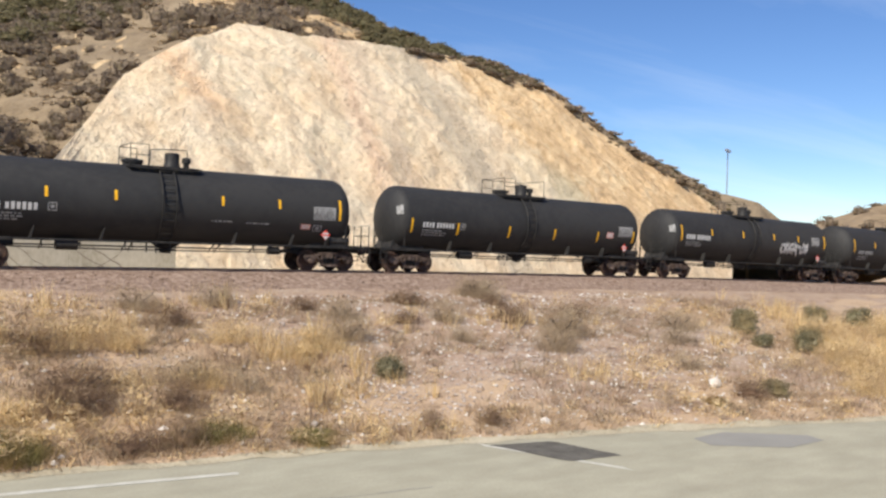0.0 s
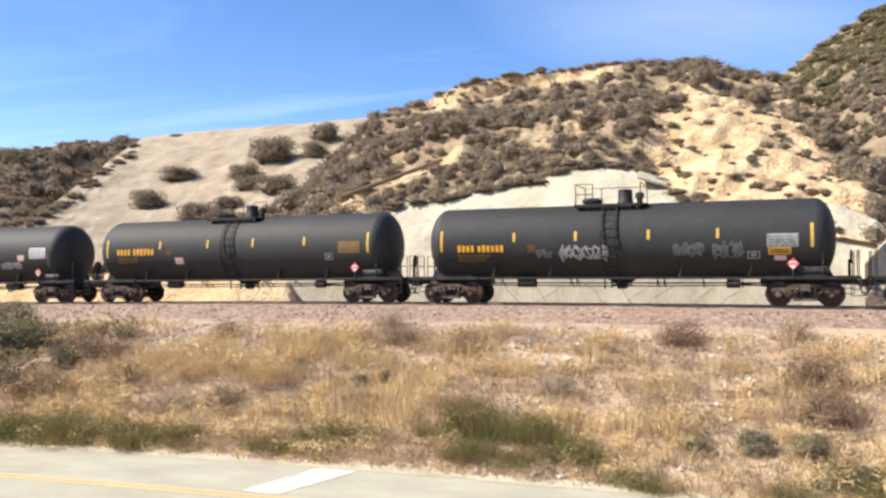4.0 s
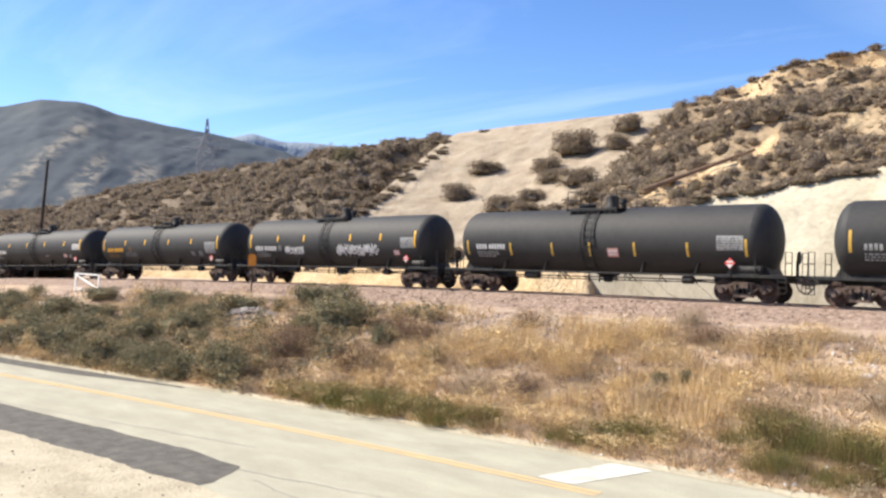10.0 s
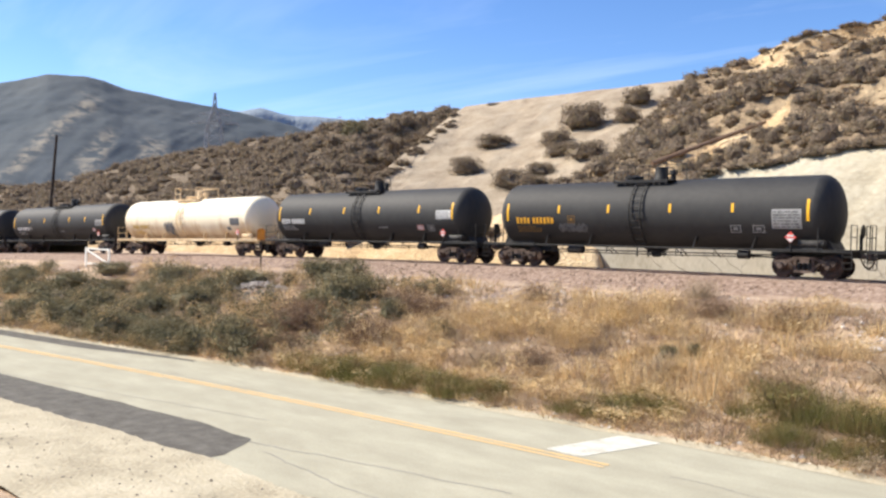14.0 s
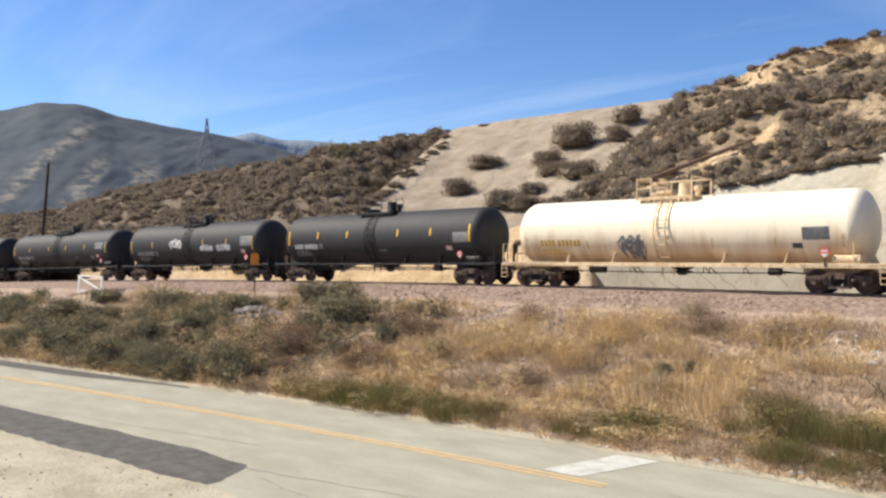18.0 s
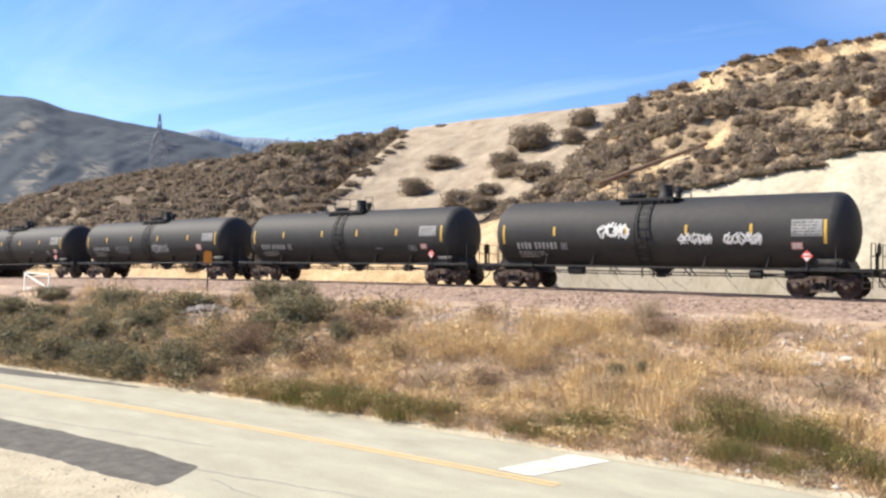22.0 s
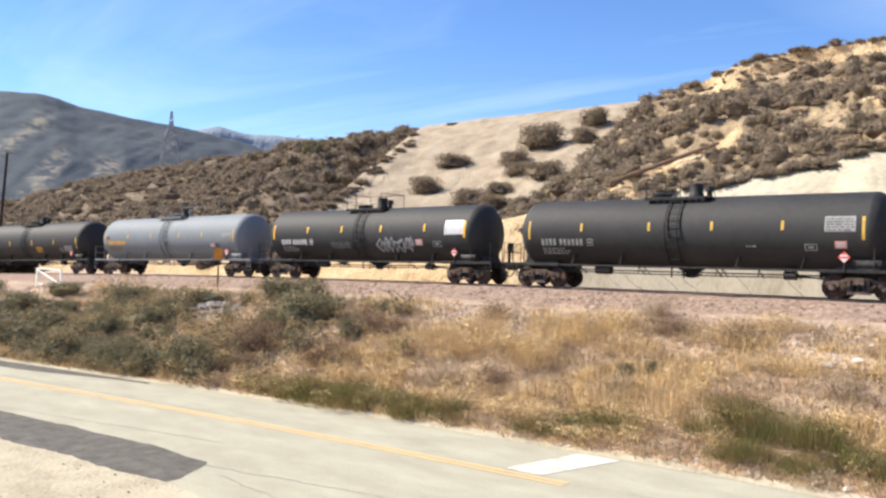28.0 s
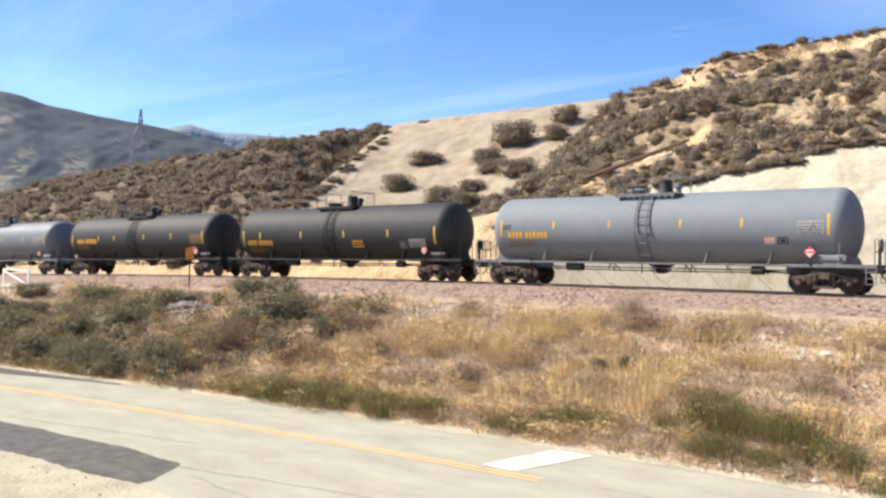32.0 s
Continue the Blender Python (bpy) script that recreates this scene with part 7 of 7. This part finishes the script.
rl = np.random.default_rng(91)
for name_, mat_, label_, keep_ in (("straw_litter", L_STRAW, "fallen straw littering the bank", 0.0), ("stalk_litter", L_BROWN, "fallen brown stalks littering the bank", 1.0)):
    sp = bank_spots(rl, 9000, lambda x, y, u, n: u < 0.9 and rl.random() < thin(x) and clear_of_gate(x, y), -50, 38)
    t = leaves(rl, np.zeros((len(sp), 3)), 0.55, 0.035, 0.0) * np.array([1, 1, 0.22])
    tagged(shards(name_, t + sp[:, None, :] + np.array([0, 0, 0.05]), mat_), label_, "litter", kind="stuff")
sand_spots = []
for i in range(500):
    x = -48 + 44 * rl.random()
    t = rl.random() ** 1.2
    sand_spots.append((x, near_edge(x) - 0.15 - 3.6 * t, 0.012 + 0.25 * max(0, 0.04 + 0.9 * t - 0.25)))
stones("sand_pebbles", np.array(sand_spots), M_TIE, 0.025, "small dark pebbles on the sand", 45)
stones("bank_stones", bank_spots(rng, 2600, lambda x, y, u, n: rng.random() < 0.35 + 0.5 * u), M_STONE, 0.07, "scattered pale stones on the bank", 41)
stones("gravel_stones", bank_spots(rng, 3200, lambda x, y, u, n: u > 0.05, 9, 29), M_STONE, 0.045, "pale pebbles over the red gravel", 44)
rg = random.Random(23)
heap = []
for a, b, p, q in GRAVEL[1:]:
    for i in range(int(130 * p * q)):
        t, r = rg.random() * 6.283, 1.1 * math.sqrt(rg.random())
        x, y = a + p * r * math.cos(t), b + q * r * math.sin(t)
        heap.append((x, y, ground_z(x, y)))
pale = []
for i in range(420):
    t, r = rg.random() * 6.283, 1.15 * math.sqrt(rg.random())
    x, y = GRAVEL[0][0] + GRAVEL[0][2] * r * math.cos(t), GRAVEL[0][1] + GRAVEL[0][3] * r * math.sin(t)
    pale.append((x, y, ground_z(x, y) + 0.45 * max(0.0, 1 - r * r)))
stones("dumped_gravel", np.array(pale), M_SHALE, 0.085, "heap of grey-white broken stone between shrubs", 47)
stones("clearing_gravel", np.array(heap), M_CHIPS, 0.055, "pale pinkish gravel in clearings of the bank", 46)
stones("red_stones", bank_spots(rng, 5200, lambda x, y, u, n: u > 0.35 and rng.random() < u), M_BALLAST, 0.06, "reddish spilled ballast stones", 42)
sp = []
for i in range(7000):
    s = -38 + 100 * rng.random()
    o = -1.6 - 4.0 * rng.random()
    m = track_pose(s) @ Vector((0, o, float(np.interp(-o, [1.6, 2.0, 2.6, 3.2, 3.8, 4.4, 5.0, 5.6], [-0.11, -0.16, -0.40, -0.62, -0.72, -0.86, -0.98, -1.15]))))
    sp.append(tuple(m))
stones("ballast_stones", np.array(sp), M_BALLAST, 0.045, "loose reddish ballast stones beside the rail", 43)
for i, (x, y, w, h) in enumerate([(14.6, 16.7, 0.3, 0.2), (8.8, 18.6, 0.2, 0.15), (-40.4, 15.9, 0.5, 0.25), (-8.4, 18.7, 0.2, 0.08), (-8.0, 19.0, 0.14, 0.07), (22.0, 17.1, 0.5, 0.4), (17.9, 18.4, 0.2, 0.15), (-5.3, 18.8, 0.16, 0.09), (-6.2, 25.8, 0.4, 0.2), (-6.9, 25.4, 0.4, 0.2)]):
    bm = bmesh.new()
    bmesh.ops.create_icosphere(bm, subdivisions=2, radius=0.5)
    for q in bm.verts:
        q.co *= 1 + 0.5 * noise.noise(q.co * 2.2 + Vector((i * 3, 0, 0)))
    st = part("rock", bm, M_STONE, None, "", 50)
    tagged(st, "pale weathered rock lying on the bank", "rock", "rocks on the bank")
    st.matrix_basis = pose(x, y, ground_z(x, y) + h * 0.25, 0, 0, 40 * i) @ Matrix.Diagonal((w, w * 0.8, h, 1))

# ---- paint and patches on the road ----
strip("yellow_centre_line", span(-75, -9.5, 0.5), 2.69, 2.81, 0.008, M_YELLOW_LINE, "", road, 1)
strip("yellow_centre_line", span(-75, -9.5, 0.5), 2.91, 3.03, 0.008, M_YELLOW_LINE, "", road, 1)
sheet("white_bar", span(-11.0, -9.45, 0.155), lambda x: 15.45 + 2.5 * min(1, max(0, (x + 11.05) / 0.55)), lambda x: 15.45 + 2.5 * max(0, (x + 10.1) / 0.65), 0.009, M_WHITE_LINE, "wide white painted bar", road, 3)
strip("edge_line", span(0.5, 6.2, 0.4), 0.95, 1.13, 0.008, M_WHITE_LINE, "", road, 1)
strip("edge_line", span(2.5, 6.0, 0.4), 2.75, 2.9, 0.008, M_WHITE_LINE, "", road, 1)
sheet("cross_line", span(11.9, 13.5, 0.1), lambda x: 15.75 - 2.02 * (x - 11.9) + 0.34, lambda x: 15.75 - 2.02 * (x - 11.9), 0.005, M_WHITE_LINE, "", road, 1)
sheet("tar_patch", span(12.05, 14.2, 0.1), lambda x: 15.75 - 0.24 * (x - 12.2) - 1.45 * smoothstep(13.6, 14.25, x) + 0.06 * noise.noise((x * 2.3, 2.0, 0)), lambda x: 13.72 - 0.1 * (x - 13) + 1.9 * smoothstep(12.85, 12.0, x) + 0.06 * noise.noise((x * 2.7, 5.0, 0)), 0.009, M_PATCH, "dark fresh asphalt patch", road, 3)
strip("worn_patch", span(17.4, 20.6, 0.2), lambda x: 0.5 + 0.9 * abs((x - 18.6) / 2.4), lambda x: 2.3 - 0.8 * abs((x - 19.2) / 2.4), 0.006, noisy("grey_asphalt", [(0.25, 0.24, 0.215), (0.29, 0.28, 0.25)], 0.9, 0.9, 0, 0.2, 30, dist=0.02), "grey worn asphalt patch", road, 3)
sheet("dark_patch", span(-48, -15.35, 0.15), lambda x: 11.05 + 0.115 * min(0, x + 18.5) - 1.3 * smoothstep(-16.2, -15.2, x) + 0.04 * noise.noise((x * 3.1, 4.0, 1)) + 0.12 * noise.noise((x * 0.8, 4.0, 0)), lambda x: near_edge(x) - 0.38 + 0.05 * noise.noise((x * 1.3, 8.0, 0)) + 0.35 * smoothstep(-16.6, -15.4, x), 0.006, M_PATCH, "long dark asphalt repair strip", road)
strip("dark_patch", span(-60, -27, 0.4), lambda x: 0.15, lambda x: 0.35 + 0.75 * smoothstep(-27, -34, x), 0.006, M_PATCH, "dark asphalt repair along the edge", road, 2)

def crack(x0, x1, y0, y1, wide, seed):
    """A dark sealed crack wandering over the asphalt."""
    def mid(x):
        return y0 + (y1 - y0) * (x - x0) / (x1 - x0) + 0.18 * noise.noise((x * 0.7, seed, 0)) + 0.07 * noise.noise((x * 2.6, seed, 1))
    sheet("asphalt_crack", span(x0, x1, 0.25), lambda x: mid(x) + wide * (0.6 + 0.5 * noise.noise((x * 1.9, seed, 2))), lambda x: mid(x) - wide * (0.6 + 0.5 * noise.noise((x * 1.7, seed, 3))), 0.005, M_CRACK, "", road, 1)


crack(-16.0, -9.5, 10.85, 12.3, 0.035, 1.0)
crack(-15.0, -11.0, 10.6, 10.2, 0.03, 2.0)
crack(-30.0, -17.5, 9.6, 12.4, 0.025, 3.0)
crack(-34.0, -20.0, 13.0, 14.6, 0.02, 4.0)
crack(2.0, 9.0, 14.6, 13.6, 0.03, 5.0)
crack(-8.0, -1.0, 15.6, 15.9, 0.025, 6.0)
strip("sandy_verge", span(-60, 40, 0.35), lambda x: ragged(-0.3, 0.2, 0.6, 11)(x), lambda x: 0.04 + ragged(0.06, 0.2, 0.9, 12)(x) * (0.35 + 0.65 * smoothstep(-6, 2, x)), lambda o: 0.006 + 0.16 * max(0, -o), M_SAND, "pale sandy edge between asphalt and weeds", cols=3)

# ---- a fallen timber and a broken slab on the knoll ----
ta, tb = KNOLL.at(28.8, KNOLL.v_of(28.8, 4.3)), KNOLL.at(21.9, KNOLL.v_of(21.9, 7.7))
lift = Vector((0.3, -0.8, 0.35))
tagged(part("fallen_timber", rod(bmesh.new(), ta + lift, tb + lift, 0.17, 9, 0.12), M_TIMBER), "weathered brown timber lying down the slope", "timber")
pa = SHOT.at(7.6, 0.93)
slab = part("broken_slab", box(bmesh.new(), -0.85, 0.85, -0.6, 0.6, -0.08, 0.08, 0.03), M_SHOT)
slab.matrix_basis = pose(pa.x, pa.y - 0.3, pa.z + 0.15, 22, 18, 10)
tagged(slab, "cracked pale concrete slab jutting from the bluff", "slab")

# ---- dry growth at the foot of the wall ----
rw = np.random.default_rng(66)
foot = []
for i in range(150):
    s = -9 + 36 * rw.random()
    foot.append(tuple(track_pose(s) @ Vector((0, 5.6 + 0.8 * rw.random(), -0.62))))
tufts("wall_foot_grass", np.array(foot), L_STRAW, 14, 0.35, 0.012, 0.4, "dry straw along the foot of the wall", 67)

# ---- posts, gate, pylon ----


def marker():
    ob = new("track_marker")
    z = ground_z(-42.6, 29.6)
    ob.location = (-42.6, 29.6, z)
    ob.rotation_euler = (0, 0, radians(45))
    top = EYE + 51.9 * math.tan(radians(0.15)) - z
    part("post", rod(bmesh.new(), (0, 0, -0.3), (0, 0, top), 0.045, 8), M_POLE, ob)
    bm = plate(bmesh.new(), [(-0.24, top - 0.72), (0.24, top - 0.72), (0.24, top - 0.1), (0.1, top), (-0.1, top), (-0.24, top - 0.1)], -0.075, -0.05)
    part("sign_plate", bm, M_ORANGE, ob, "faded orange sign plate")
    return tagged(ob, "orange sign plate on a thin dark post beside the track", "track marker")


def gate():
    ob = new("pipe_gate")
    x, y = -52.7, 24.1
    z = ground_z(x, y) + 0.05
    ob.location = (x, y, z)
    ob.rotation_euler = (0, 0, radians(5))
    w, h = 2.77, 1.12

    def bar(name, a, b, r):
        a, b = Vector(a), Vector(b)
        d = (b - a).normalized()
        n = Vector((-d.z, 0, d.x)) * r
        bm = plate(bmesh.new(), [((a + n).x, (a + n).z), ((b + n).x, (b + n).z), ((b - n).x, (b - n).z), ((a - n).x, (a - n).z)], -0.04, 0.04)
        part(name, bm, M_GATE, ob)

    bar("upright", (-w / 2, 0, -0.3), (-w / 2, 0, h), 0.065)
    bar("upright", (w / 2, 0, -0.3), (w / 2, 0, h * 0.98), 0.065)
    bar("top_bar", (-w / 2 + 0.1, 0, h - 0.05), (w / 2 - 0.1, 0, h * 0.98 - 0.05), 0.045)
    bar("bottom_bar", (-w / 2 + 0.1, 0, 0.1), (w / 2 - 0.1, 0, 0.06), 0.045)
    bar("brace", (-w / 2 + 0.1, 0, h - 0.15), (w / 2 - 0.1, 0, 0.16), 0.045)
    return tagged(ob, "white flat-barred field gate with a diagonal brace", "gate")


def pylon():
    ob = new("power_pylon")
    base = polar(58.4, 4.3, 349)
    ob.location = base
    ob.rotation_euler = (0, 0, radians(50))
    h = EYE + 349 * math.tan(radians(8.95)) - base.z

    def half(z):
        """Half the tower's width: broad splayed legs, a shoulder, then a slim peak."""
        return float(np.interp(z / h, [0, 0.58, 0.76, 1.0], [4.0, 2.6, 0.75, 0.2]))

    for sx in (-1, 1):
        for sy in (-1, 1):
            bm = bmesh.new()
            zs = [h * i / 8 for i in range(9)]
            bent(bm, [(sx * half(z), sy * half(z), z - (1.5 if z == 0 else 0)) for z in zs], 0.21, 5)
            part("leg", bm, M_GALV, ob)
    zs = [h * f_ for f_ in (0, 0.17, 0.32, 0.45, 0.58, 0.68, 0.77, 0.87, 0.97)]
    for a, b in zip(zs, zs[1:]):
        bm = bmesh.new()
        for s in (-1, 1):
            rod(bm, (-half(a), s * half(a), a), (half(b), s * half(b), b), 0.11, 5)
            rod(bm, (half(a), s * half(a), a), (-half(b), s * half(b), b), 0.11, 5)
            rod(bm, (s * half(a), -half(a), a), (s * half(b), half(b), b), 0.11, 5)
            rod(bm, (s * half(a), half(a), a), (s * half(b), -half(b), b), 0.11, 5)
        part("lattice_panel", bm, M_GALV, ob)
    for z, r in ((h * 0.58, 9.5), (h * 0.70, 6.0)):
        bm = bmesh.new()
        for s in (-1, 1):
            rod(bm, (0, 0, z), (s * r, 0, z), 0.22, 5)
            rod(bm, (0, 0, z + 1.6), (s * r, 0, z + 0.1), 0.1, 5)
            rod(bm, (s * r, 0, z), (s * r, 0, z - 1.4), 0.12, 5)
        part("cross_arm", bm, M_GALV, ob)
    return tagged(ob, "grey steel lattice power pylon on a ridge", "power pylon")


def pole(az, lean, d, el0, el1, mat, label, cat, r, head):
    a = polar(az, el0, d)
    a.z = min(a.z, ground_z(a.x, a.y)) if head else a.z - 4
    b = polar(az + lean, el1, d)
    ob = new(cat.replace(" ", "_"))
    ob.location = a
    part("shaft", rod(bmesh.new(), (0, 0, -0.5), b - a, r, 10, r * 0.65), mat, ob)
    if head:
        bm = bmesh.new()
        t = b - a
        for s in (-1, 1):
            rod(bm, t, t + Vector((s * 0.9, s * 0.5, 0.15)), 0.1, 6)
            box(bm, t.x + s * 0.9 - 0.25, t.x + s * 0.9 + 0.25, t.y + s * 0.5 - 0.2, t.y + s * 0.5 + 0.2, t.z + 0.05, t.z + 0.4, 0.04)
        part("lamp_head", bm, mat, ob)
    return tagged(ob, label, cat)


marker()
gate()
pylon()
pole(68.4, -0.5, 96, 0.0, 5.6, M_POLE, "dark leaning timber utility pole", "utility pole", 0.19, False)
pole(-52.5, 0.0, 130, 2.0, 6.4, M_GALV, "tall grey light mast behind the hill", "light mast", 0.11, True)


def motions():
    """The train rolls along its track, and every wheelset turns with it."""
    steps = [0.5 * i for i in range(65)]
    for k, c in TRAIN.items():
        walk(c, [(t, track_pose(PITCH_CAR * k - 7.32 - SHIFT.get(k, 0) - distance_run(t))) for t in steps])
    turns = [i / 15 for i in range(481)]
    for a in (-AXLE, AXLE):
        wheels = [w for c in TRAIN.values() for b in c.children if b.name.startswith("bogie") for w in b.children
                  if w.name.startswith("wheelset") and (w.location.x > 0) == (a > 0)]
        walk(wheels[0], [(t, pose(a, 0, R_WHEEL, 0, math.degrees(distance_run(t) / R_WHEEL), 0)) for t in turns])
        keys = wheels[0].animation_data
        for w in wheels[1:]:
            w.rotation_mode = "QUATERNION"
            w.animation_data_create()
            w.animation_data.action = keys.action
            w.animation_data.action_slot = keys.action_slot


motions()
